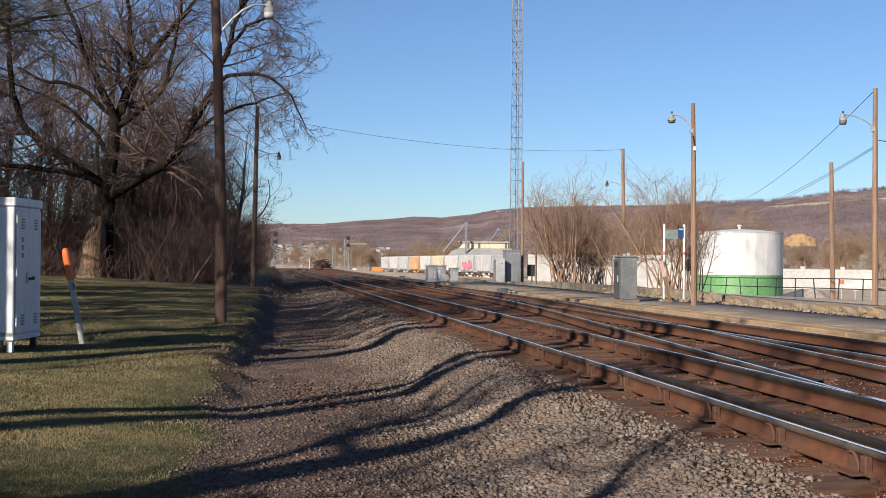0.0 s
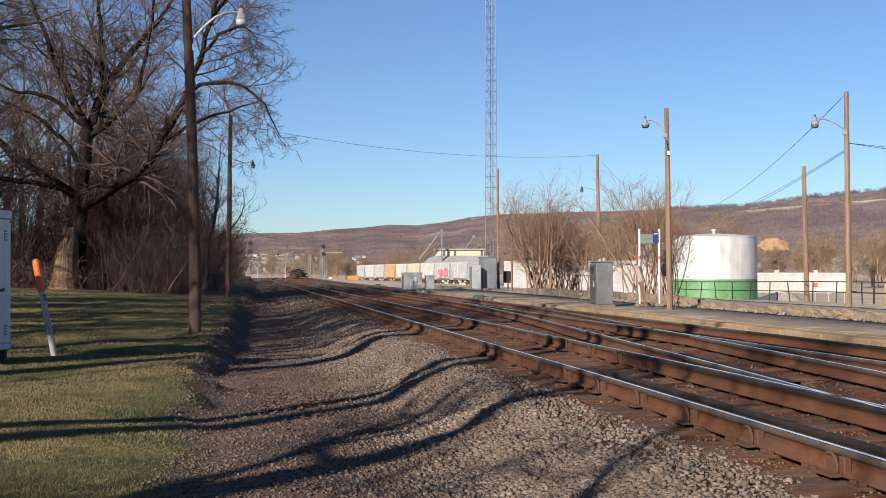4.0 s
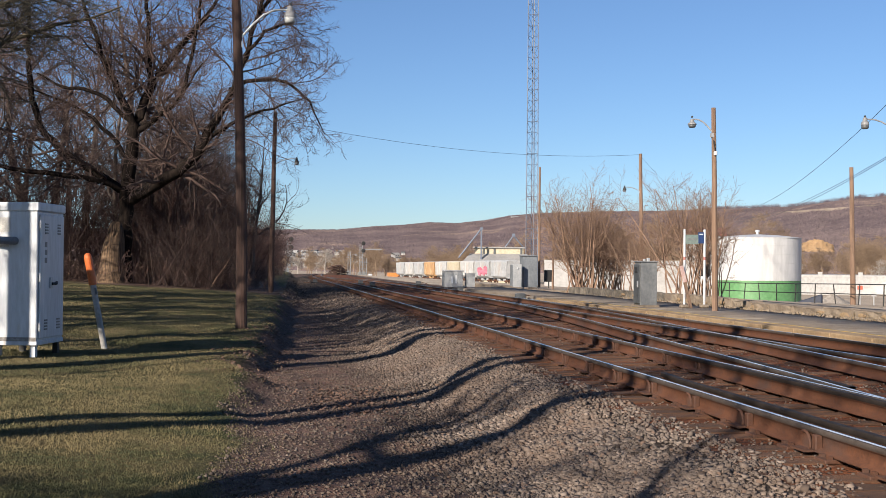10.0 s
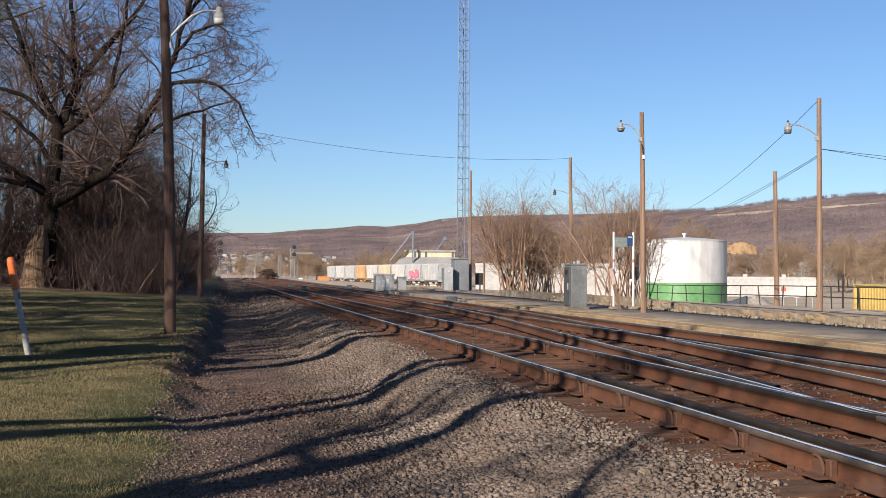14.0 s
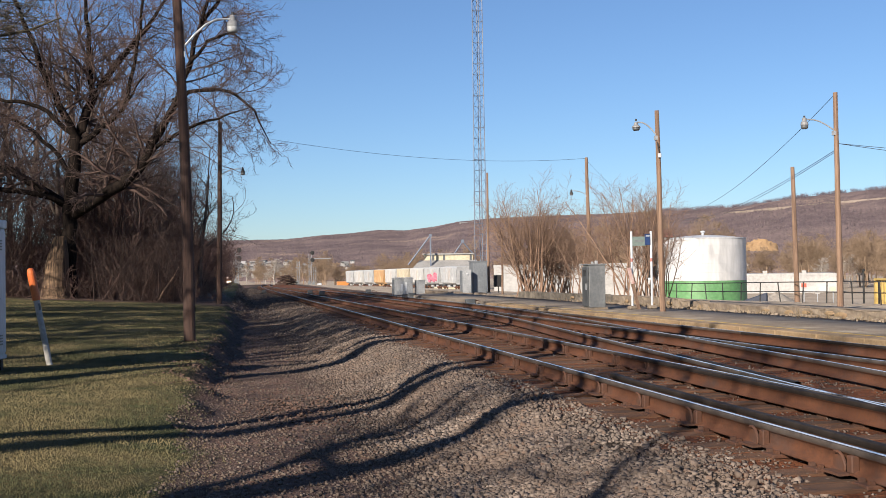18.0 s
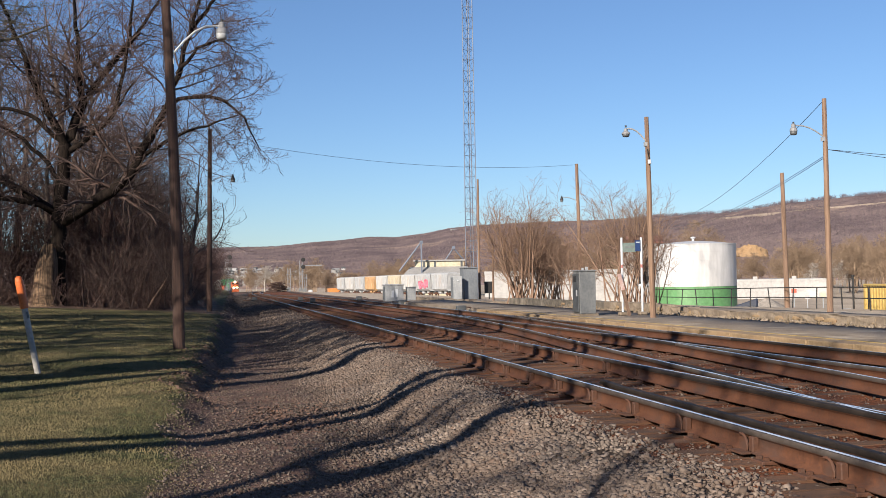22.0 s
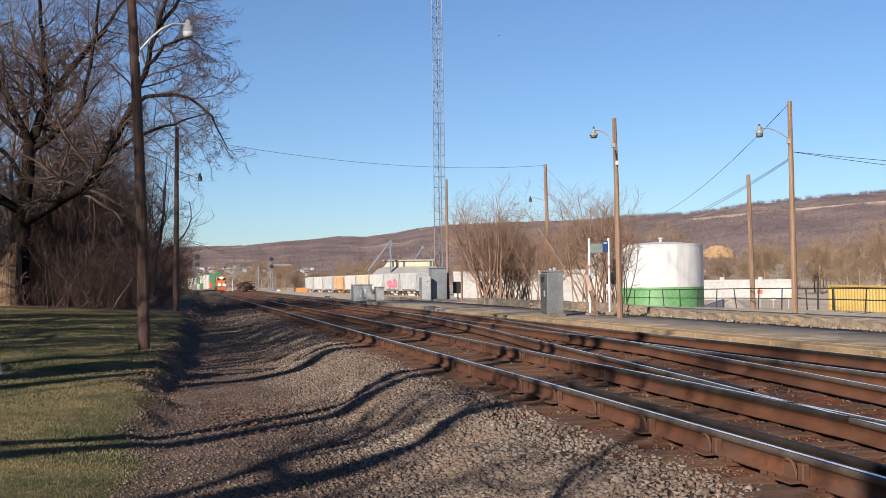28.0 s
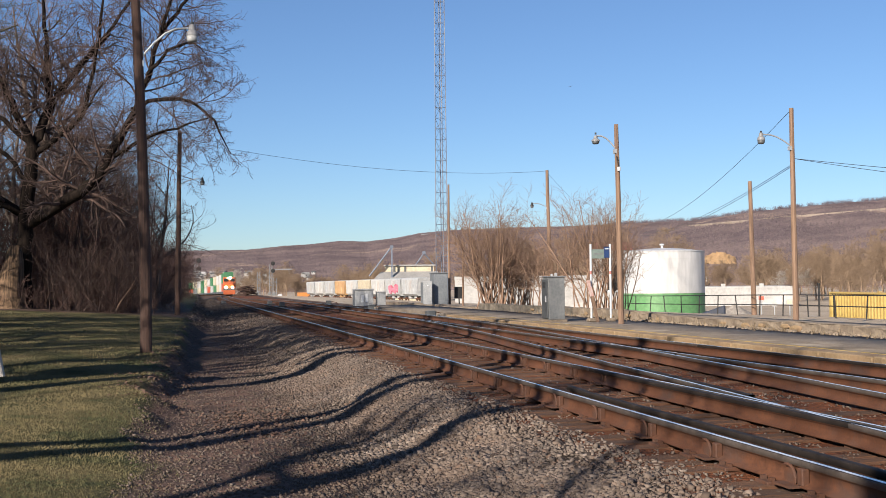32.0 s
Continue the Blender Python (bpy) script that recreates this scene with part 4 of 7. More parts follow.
def overhanging_tree():
    """A tree beside the lawn whose long branches reach in over it."""
    rng = np.random.default_rng(33)
    x0, yb = -11.6, 28.0
    z = float(land(x0, yb))
    t = thing("spreading_tree", "bare tree beside the lawn with long overhanging olive-brown branches", "tree", Matrix.Translation((x0, yb, z)))
    o = np.array([x0, 0, z])
    limbs = [
        ([(-11.6, 0, -0.6), (-11.6, 0, 2.0), (-11.5, 0, 4.5), (-11.3, 0.1, 7.0), (-11.2, 0.1, 10.5)], (0.42, 0.34, 0.31, 0.27, 0.12)),
        ([(-11.4, 0, 5.0), (-9.8, 0, 5.6), (-8.2, 0, 6.3), (-6.2, 0.1, 6.7), (-4.0, 0.2, 7.6)], (0.2, 0.16, 0.12, 0.085, 0.03)),
        ([(-11.4, 0, 4.2), (-9.6, -0.3, 4.6), (-8.1, -0.5, 5.3), (-6.9, -0.6, 6.1), (-5.9, -0.7, 7.2)], (0.18, 0.13, 0.1, 0.07, 0.03)),
        ([(-11.3, 0, 6.4), (-9.5, 0.5, 7.0), (-7.6, 0.8, 7.5), (-5.6, 1.0, 8.2), (-3.6, 1.2, 9.3)], (0.17, 0.13, 0.1, 0.06, 0.02)),
        ([(-11.2, 0.1, 8.2), (-9.6, -0.2, 9.4), (-8.0, -0.4, 10.3), (-6.4, -0.5, 11.0), (-4.6, -0.6, 11.6)], (0.15, 0.12, 0.09, 0.06, 0.02)),
        ([(-11.4, 0, 5.6), (-9.9, -0.5, 6.6), (-8.4, -0.9, 6.9), (-6.8, -1.1, 6.8), (-5.2, -1.3, 6.4)], (0.16, 0.13, 0.1, 0.07, 0.03)),
        ([(-11.3, 0, 7.0), (-10.0, 0.6, 8.0), (-8.6, 1.0, 8.3), (-7.0, 1.2, 8.2), (-5.4, 1.4, 7.8)], (0.15, 0.12, 0.09, 0.06, 0.03)),
        ([(-11.5, 0.1, 4.8), (-13, 0.6, 6.0), (-14.4, 1.0, 7.5), (-15.2, 1.2, 9.0), (-16, 1.4, 11)], (0.18, 0.14, 0.1, 0.07, 0.03)),
    ]
    P = np.array([p for p, _ in limbs], float) - o
    R = np.array([r for _, r in limbs])
    q = np.linspace(0, 4, 13)
    Pf = np.stack([np.stack([np.interp(q, range(5), P[k, :, c]) for c in range(3)], -1) for k in range(len(P))])
    Pf[:, 1:-1] = (Pf[:, :-2] + Pf[:, 1:-1] * 2 + Pf[:, 2:]) / 4
    Pf[:, 1:-1] += rng.normal(0, 0.05, Pf[:, 1:-1].shape)
    Rf = np.stack([np.interp(q, range(5), R[k]) for k in range(len(R))])
    Rf[1:] *= 0.62
    v, f = tubes_of(Pf, Rf, 10)
    olive = mat("olive_brown_bark", (0.05, 0.042, 0.026), (0.2, 0.165, 0.105), 2.0, 0.95, 0.4, stretch=(2, 2, 1))
    arrays("trunk", v, f, olive, t, smooth=True)
    fine = twigs(rng, Pf[1:], Rf[1:] * 0.8, np.full(len(P) - 1, 5.0), [(20, 0.12, 40, 0.5, 0.5, 9, 0.12, 0.01), (8, 0.12, 42, 0.48, 0.6, 7, 0.14, 0.0), (5, 0.1, 42, 0.5, 0.65, 4, 0.14, 0.0)], 0.0062)
    v, f = joined(fine, (5, 4, 3))
    arrays("crown", v, f, olive, t)


overhanging_tree()


def ridge_trees():
    """The bare wood along the skyline, and a cutting with a pale road below it."""
    az = [0.7, 3.1, 4.9, 6.6, 7.8, 9.3, 10.8, 12, 13.8, 16.5, 19.5, 23.5, 26.3, 29.1, 31.8, 34.5, 38]
    el = [0.0313, 0.0319, 0.0349, 0.0369, 0.0392, 0.0385, 0.0418, 0.0458, 0.0485, 0.05, 0.0505, 0.0525, 0.054, 0.0605, 0.064, 0.0665, 0.069]
    rng = np.random.default_rng(17)
    n = 5200
    a = np.where(rng.random(n) < 0.6, rng.uniform(20, 38.5, n), rng.uniform(0, 24, n))
    keep = np.sin(a * 3.1) + np.sin(a * 7.7 + 1) + rng.normal(0, 0.8, n) > -0.9
    a = a[keep]
    n = len(a)
    r = (2600 - 700 * smooth(8, 30, a)) * rng.uniform(0.975, 1.0, n)
    z = 1.22 + r * np.interp(a, az, el) - 9.5
    S = np.stack([r * np.sin(np.radians(a)), r * np.cos(np.radians(a)), z], -1)
    h = rng.uniform(4, 9, n) * np.where(a > 22, 1.0, 0.5) + 2
    P = lengthen(rng, S, np.tile([0, 0, 1.0], (n, 1)) + rng.normal(0, 0.08, (n, 3)), h, 4, 0.08, 0.1)
    R = (h * 0.02)[:, None] * np.linspace(1, 0.4, 4)[None]
    fine = twigs(rng, P, R, h, [(5, 0.3, 38, 0.5, 0.6, 2, 0.15, 0.1), (2, 0.3, 38, 0.5, 0.6, 2, 0.1, 0.1)], 0.09)
    v, f = joined([(P, R)] + fine, (3, 3, 3))
    # crest trees carry the painted haze tint too
    tagged(arrays("ridge_wood", v, f, mat("hazy_ridge_bark", (0.16, 0.13, 0.16), (0.26, 0.21, 0.24), 0.05, 1.0, 0)), "thin line of bare trees along the hill's crest", "trees", kind="stuff")
    # the road bench
    A = np.linspace(25.5, 39, 60)
    e = np.interp(A, [25.5, 27.6, 31.7, 35.9, 39], [0.0465, 0.0492, 0.054, 0.0581, 0.061])
    dist = 2600 - 700 * smooth(8, 30, A)
    s = np.linspace(0.3, 1, 300)[:, None]
    slope = ((1.22 + dist * np.interp(A, az, el)) * (smooth(-0.1, 1.02, s) * 0.75 + 0.25 * s) - 5.2) / (dist * (0.55 + 0.45 * s))
    rr = dist * (0.55 + 0.45 * s[np.argmin(np.abs(slope - e), 0), 0])
    path = np.stack([rr * np.sin(np.radians(A)), rr * np.cos(np.radians(A)), 1.22 + rr * e], -1)
    v, f = extrude_profile([(-4, -9), (4, -9), (4, 1.3), (-4, 0.2)], path)
    tagged(arrays("hill_road", v, f, mat("pale_road_cutting", (0.22, 0.175, 0.14), (0.42, 0.34, 0.28), 0.02, 1.0, 0)), "pale road cutting along the upper hillside", "road", kind="structure")


ridge_trees()


def snag():
    """The broken trunk beside the great tree."""
    z = float(land(-7.3, 49.4))
    t = thing("tree_snag", "thick broken tree trunk with furrowed brown bark", "tree trunk", pose(-7.3, 49.4, z))
    rng = random.Random(14)
    bm = bmesh.new()
    rings = []
    for k, (h, r) in enumerate([(-0.2, 0.85), (0.1, 0.66), (0.4, 0.56), (0.85, 0.5), (1.35, 0.46), (1.9, 0.4), (2.4, 0.26)]):
        rings.append([bm.verts.new(((r * (1 + 0.1 * math.sin(3 * a + k * 0.4) + 0.07 * math.sin(8 * a + k * 0.3) + rng.uniform(-0.05, 0.05))) * math.cos(a) + 0.035 * h * h, r * math.sin(a), h + (rng.uniform(-0.25, 0.3) if k == 6 else 0))) for a in [2 * math.pi * j / 24 for j in range(24)]])
    for a, b in zip(rings, rings[1:]):
        for j in range(24):
            bm.faces.new((a[j], a[(j + 1) % 24], b[(j + 1) % 24], b[j]))
    bm.faces.new(rings[-1])
    part("trunk", bm, mat("furrowed_brown_bark", (0.05, 0.032, 0.02), (0.31, 0.195, 0.115), 4.0, 0.95, 0.9, stretch=(4, 4, 0.3), contrast=(0.42, 0.58)), t)
    part("broken_limb", tubed([(0.2, 0, 1.6), (0.55, 0.1, 2.2), (0.85, 0.2, 2.4)], [0.14, 0.1, 0.05], 8), BARK, t)
    for k, (x, y, a) in enumerate([(-3.0, 49, 58), (-9.5, 50.5, 35)]):
        o = tagged(part("fallen_branch", tubed([(0, 0, 0.03), (0.5, 0.05, 0.06), (1.3, 0.02, 0.02), (1.8, -0.1, 0.05)], [0.035, 0.03, 0.02, 0.01], 6), SHRUB, None, m=pose(x, y, float(land(x, y)), 0, -a, 20 * k)), "pale dead branch leaning in the brush", "branch", "dead branches")


snag()


def woods():
    """Rows of bare trees behind the lawn and along the line."""
    rng = random.Random(12)
    kinds = [bare_tree(100 + k, 15 + 1.5 * k, 0.2 + 0.02 * k, "tall slender bare woodland tree", (-11 - 4 * k, 57 + 3 * k, 0.3), 9, (6, 5, 3), 0.0105, up=0.1, bark=WOOD_BARK) for k in range(4)]
    spots = []
    for k in range(50):
        y = 56 + 2.4 * k + rng.uniform(-2, 2)
        spots.append((-5.5 - rng.uniform(0, 4) + 0.012 * (y - 55), y, 0.5 if y > 60 else 0.8))
    for k in range(26):
        spots.append((-1.5 - rng.uniform(0, 7), 54 + rng.uniform(0, 14), 0.58))
    for k in range(9):
        spots.append((-9 - rng.uniform(0, 22), 53 + rng.uniform(0, 30), 1.0))
    for k in range(4):
        y = 55 + rng.uniform(0, 20)
        spots.append((-0.1 * y - rng.uniform(0, 17), y, 0.95))
    for x, y, s in spots:
        s *= rng.uniform(0.8, 1.1)
        t = copy_thing(rng.choice(kinds), pose(x, y, float(land(x, y)), rng.uniform(-4, 4), rng.uniform(-4, 4), rng.uniform(0, 360)))
        t.scale = (s, s, s)
    # unseen trees added along the lawn, to the side and behind the viewer, for shade
    thin = [bare_tree(340 + k, 15 + k, 0.22, "unseen bare tree added beside the lawn for its shade", (-24 - 5 * k, 2 - 6 * k, 0.5), 8, (5, 5, 3), 0.012, "lawn_tree", "trees beside the lawn", fork=0.34) for k in range(2)]
    c = 24.5
    while c < 80:
        x = -(5 + 0.28 * c) / 1.28 - rng.uniform(1, 5)
        copy_thing(rng.choice(thin), pose(x, x + c, float(land(x, x + c)), 0, 0, rng.uniform(0, 360)))
        c += rng.uniform(0.8, 1.6) if c < 34 else rng.uniform(2.2, 3.6) if c < 50 else rng.uniform(1.4, 2.4)
        if 53 < c < 60:
            c = 60.0


woods()


def thicket(name, label, spots, seed, hr, thin, material, stems=5, group="", category="brush", dense=(6, 5), width=0.35, lean=0.3, low=0.25, stout=0.0045):
    rng = np.random.default_rng(seed)
    S, D, L = [], [], []
    for x, y in spots:
        for _ in range(stems):
            px, py = x + rng.normal(0, width), y + rng.normal(0, width)
            S.append((px, py, float(land(px, py)) - 0.05))
            D.append((rng.normal(0, lean), rng.normal(0, lean), 1.0))
            L.append(rng.uniform(*hr))
    S, D, L = np.array(S), np.array(D), np.array(L)
    P = lengthen(rng, S, D, L, 6, 0.09, 0.03)
    R = (L * stout + thin)[:, None] * np.linspace(1, 0.3, 6)[None]
    fine = twigs(rng, P, R, L, [(dense[0], low, 42, 0.45, 0.55, 5, 0.2, 0.05), (dense[1], 0.15, 40, 0.5, 0.6, 3, 0.2, 0.03)], thin)
    return (P, R), fine


def brush():
    rng = random.Random(4)
    spots = [(-3.0 - rng.uniform(0, 3.5) + 0.02 * (y - 50), y) for y in np.arange(51, 190, 1.1)]
    spots += [(rng.uniform(-26, -4), rng.uniform(53, 66)) for _ in range(120)]
    main, fine = thicket("", "", spots, 6, (1.6, 6.5), 0.011, None, 6, dense=(7, 5), width=0.8)
    v, f = joined([main] + fine, (4, 3, 3))
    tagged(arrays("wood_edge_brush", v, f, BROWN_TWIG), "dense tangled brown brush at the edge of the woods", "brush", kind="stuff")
    front = [(rng.choice((rng.uniform(-5.2, -2.4), rng.uniform(-17, -9.6))), rng.uniform(48.6, 51.5)) for _ in range(30)]
    main, fine = thicket("", "", front, 9, (1.8, 4.6), 0.007, None, 4, dense=(7, 5), width=0.7, lean=0.55)
    v, f = joined([main] + fine, (4, 3, 3))
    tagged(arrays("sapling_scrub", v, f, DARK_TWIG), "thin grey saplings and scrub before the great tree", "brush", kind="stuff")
    spots = [(rng.uniform(-20, -2.0), 49.6 + abs(rng.gauss(0, 1.3))) for _ in range(120)]
    for _ in range(150):
        y = 51 + 85 * rng.random() ** 1.5
        spots.append((-3.4 + rng.uniform(-1.5, 1.7) + 0.02 * (y - 50), y))
    main, fine = thicket("", "", spots, 7, (0.5, 1.7), 0.007, None, 5, dense=(5, 4), width=0.6, lean=0.8)
    v, f = joined([main] + fine, (4, 3, 3))
    tagged(arrays("low_bramble", v, f, mat("bramble_stem", (0.09, 0.05, 0.042), (0.26, 0.16, 0.13), 0.9, 0.95, 0)), "low reddish-brown brambles in front of the woods", "brush", kind="stuff")


brush()


def shrubs():
    """Tall leafless bushes beyond the platform."""
    for k, (x, y, h, n, lab) in enumerate([(14.5, 51.5, 5.0, 42, "tall leafless multi-stemmed bush, tan twigs"), (16.1, 52.5, 3.6, 28, "tall leafless multi-stemmed bush, tan twigs"), (15.9, 46.5, 3.4, 18, "thin leafless bush with upright tan stems"), (17.4, 45, 4.8, 28, "thin leafless bush with upright tan stems"), (18.9, 47, 4.0, 22, "thin leafless bush with upright tan stems"), (17.4, 55, 3.4, 24, "low leafless bush, tan twigs")]):
        t = thing("bush", lab, "bush", Matrix.Translation((x, y, 0)), "bushes beyond the platform")
        main, fine = thicket("", "", [(x, y)], 40 + k, (h * 0.7, h * 1.1), 0.0058, None, int(n * (0.95 if k < 2 else 0.75)), dense=(10, 7), width=0.45, lean=0.24, low=0.3, stout=0.0075)
        off = np.array([x, y, 0])
        v, f = joined([main], (5,))
        arrays("woody_base", v - off, f, SHRUB, t)
        v, f = joined(fine, (3, 3))
        arrays("crown", v - off, f, SHRUB, t)


shrubs()


def shade_trees():
    """Unseen trees and poles added beside and behind the viewer, whose shadows cross the lawn and the line."""
    for k, (x, y, h, r) in enumerate([(-9.0, 0.1, 14, 0.38), (-7.5, -2.4, 13, 0.17), (-13.5, 32.0, 13.5, 0.22), (-17, 27, 13, 0.2), (-17.2, 41, 14, 0.3), (-14.5, -1.5, 17.5, 0.12), (-14, 2.6, 16.5, 0.12)]):
        bare_tree(300 + k, h, r, "unseen bare tree added beside the lawn for its shade", (x, y, float(land(x, y))), 8 if k < 5 else 6, (6, 5, 3) if k < 5 else (4, 4, 2), 0.01, "lawn_tree", "trees beside the lawn", fork=0.4 if k < 5 else 0.55)
    t = thing("bare_tree", "unseen thick bare tree with few limbs, added for its shadow", "tree", pose(-5.5, -4.2, float(land(-5.5, -4.2))), "trees beside the lawn")
    part("trunk", tubed([(0, 0, -0.3), (0, 0, 0.5), (0.02, 0, 4), (0, 0.03, 9), (0, 0, 11)], [0.8, 0.62, 0.52, 0.46, 0.3], 14), BARK, t, smooth=True)
    for k in range(5):
        a = 1.3 * k
        part("limb", tubed([(0, 0, 8 + 0.5 * k), (1.2 * math.cos(a), 1.2 * math.sin(a), 9.6 + 0.5 * k), (2.2 * math.cos(a), 2.2 * math.sin(a), 12 + 0.5 * k)], [0.22, 0.15, 0.05], 8), BARK, t)
    bare_tree(390, 3.1, 0.06, "unseen leafless multi-branched shrub added to shade the lawn", (-5.3, 3.9, float(land(-5.3, 3.9))), 11, (7, 6, 5), 0.008, "lawn_shrub", "trees beside the lawn", fork=0.1)
    bare_tree(395, 8.4, 0.1, "unseen leafless bushy tree added for its shadow", (-13.3, -2.9, float(land(-13.3, -2.9))), 9, (6, 5, 4), 0.009, "lawn_tree", "trees beside the lawn", fork=0.3)
    for k, (x, y) in enumerate(((-13.0, 22.6), (-12.6, 25.2), (-13.4, 30.2))):
        bare_tree(400 + k, 6.4, 0.12, "unseen low bushy leafless tree added to shade the lawn", (x, y, float(land(x, y))), 12, (8, 6, 4), 0.012, "lawn_tree", "trees beside the lawn", fork=0.15)
    # unseen poles added for the shadow stripes they throw
    for x, y, h, r in ((-6.5, 6.8, 10.5, 0.15), (-11.0, 1.55, 14.0, 0.22), (-8.5, 11.2, 9.5, 0.27), (-7.3, 13.85, 10.0, 0.17)):
        t = thing("utility_pole", "unseen dark wooden pole added beside the lawn for its shadow", "utility pole", pose(x, y, float(land(x, y))), "wooden poles")
        part("pole", tubed([(0, 0, -0.2), (0, 0, h)], [r, r * 0.75], 12), POLE_DARK, t)
        part("crossarm", boxed(-1.1, 1.1, -0.06, 0.06, h - 0.5, h - 0.38), POLE_DARK, t)


shade_trees()


# ---- platform ----
def slab(name, x0, x1, z0, z1, a, b, material, parent=None, label="", n=0):
    """A long slab that follows the fall of the line."""
    ys = np.linspace(a, b, n or max(2, int((b - a) / 4)))
    path = np.stack([np.full(len(ys), (x0 + x1) / 2), ys, grade(ys)], -1)
    w = (x1 - x0) / 2
    v, f = extrude_profile([(-w, z0), (w, z0), (w, z1), (-w, z1)], path)
    k = len(ys) - 1
    f = np.concatenate([f, [[0, 3, 2, 1], [4 * k, 4 * k + 1, 4 * k + 2, 4 * k + 3]]])
    return arrays(name, v, f, material, parent, label)


def platform():
    p = thing("platform", "low railway platform of worn asphalt with a concrete edge", "platform", kind="structure")
    slab("asphalt_surface", 10.42, 13.62, -0.4, 0.03, -12, 66, ASPHALT, p)
    slab("yellow_line", 10.5, 10.6, 0.0, 0.034, -12, 42, YELLOW_LINE, p, "worn yellow safety line")
    rng = random.Random(7)
    src = part("edge_stone", boxed(-0.19, 0.19, -0.72, 0.72, -0.38, 0.035, bevel=0.018), EDGE_CONC, p, m=pose(10.23, -8, 0))
    y = -6.54
    while y < 42:
        shared("edge_stone", src, p, pose(10.23 + rng.uniform(-0.01, 0.01), y, float(grade(y)) + rng.uniform(-0.008, 0.006), 0, 0, rng.uniform(-0.3, 0.3)))
        y += 1.46


platform()


def retaining_wall():
    w = thing("retaining_wall", "low crumbling concrete and rubble wall behind the platform", "wall", kind="structure")
    rng = random.Random(9)
    y = 9.0
    while y < 50:
        L = rng.uniform(1.2, 1.7)
        g = float(grade(y))
        top = 0.23 + rng.uniform(-0.02, 0.02) + 0.1 * float(smooth(28, 34, y))
        bm = boxed(13.62 + rng.uniform(-0.02, 0.03), 14.05, y, y + L - 0.02, -0.25, top, bevel=0.02)
        bmesh.ops.subdivide_edges(bm, edges=bm.edges, cuts=3, use_grid_fill=True)
        for v in bm.verts:
            v.co += Vector((rng.uniform(-0.022, 0.022), 0, g + rng.uniform(-0.016, 0.012)))
        # darker concrete from y = 37 on
        part("wall_block", bm, CONCRETE if y < 37 else DARK_CONCRETE, w)
        y += L
    # pale scars where the face has broken away
    for _ in range(20):
        yy = rng.uniform(14, 44)
        bm = bmesh.new()
        res = bmesh.ops.create_icosphere(bm, subdivisions=2, radius=0.5)
        sx, sz = rng.uniform(0.1, 0.3), rng.uniform(0.03, 0.08)
        for v in res["verts"]:
            v.co = Vector((v.co.x * 0.05, v.co.y * sx * 2, v.co.z * sz * 2)) * rng.uniform(0.85, 1.15)
        part("broken_patch", bm, EDGE_CONC, w, "pale broken concrete face", m=pose(13.61, yy, float(grade(yy)) + 0.12 + rng.uniform(-0.05, 0.06)))
    # rubble fallen along the foot
    r = np.random.default_rng(3)
    bm = bmesh.new()
    for _ in range(650):
        yy = r.uniform(14, 42)
        s = r.uniform(0.015, 0.05)
        res = bmesh.ops.create_icosphere(bm, subdivisions=1, radius=s, matrix=Matrix.Translation((13.58 - abs(r.normal(0, 0.14)), yy, float(grade(yy)) + 0.03 + s * 0.4)))
        for v in res["verts"]:
            v.co += Vector(r.normal(0, s * 0.25, 3))
    tagged(part("rubble", bm, CONCRETE, w), kind="stuff")
    q = random.Random(19)
    main, fine = thicket("", "", [(13.5 - abs(q.gauss(0, 0.12)), q.uniform(15, 44)) for _ in range(60)], 23, (0.06, 0.22), 0.004, None, 6, dense=(3, 2), width=0.1, lean=0.5)
    lift = float(grade(30)) + 0.03 - float(land(13.4, 30))
    v, f = joined([main] + fine, (3, 3, 3))
    tagged(arrays("dry_weeds", v + np.array([0, 0, lift]), f, mat("dry_weed_stem", (0.3, 0.21, 0.12), (0.55, 0.42, 0.26), 2.0, 0.95, 0), w), kind="stuff")
    slab("wall_walk", 14.05, 15.2, -0.3, 0.2, 6, 40, CONCRETE, w)


retaining_wall()


def railing():
    r = thing("pipe_railing", "dark steel pipe railing with two rails above a drop", "railing")
    X0 = 25.2
    def at(y):
        return float(land(X0, y)) - 0.02
    ys = np.arange(33.0, 63, 2.0)
    src = part("post", tubed([(0, 0, 0), (0, 0, 0.96)], 0.028, 8), BLACK, r, m=pose(X0, ys[0], at(ys[0])))
    for y in ys[1:]:
        shared("post", src, r, pose(X0, y, at(y), 4 * math.sin(y * 1.7), 5 * math.sin(y * 0.9), 0))
    for h in (0.5, 0.94):
        part("rail", tubed([(X0, y, at(y) + h) for y in ys], 0.022, 8), BLACK, r)


railing()


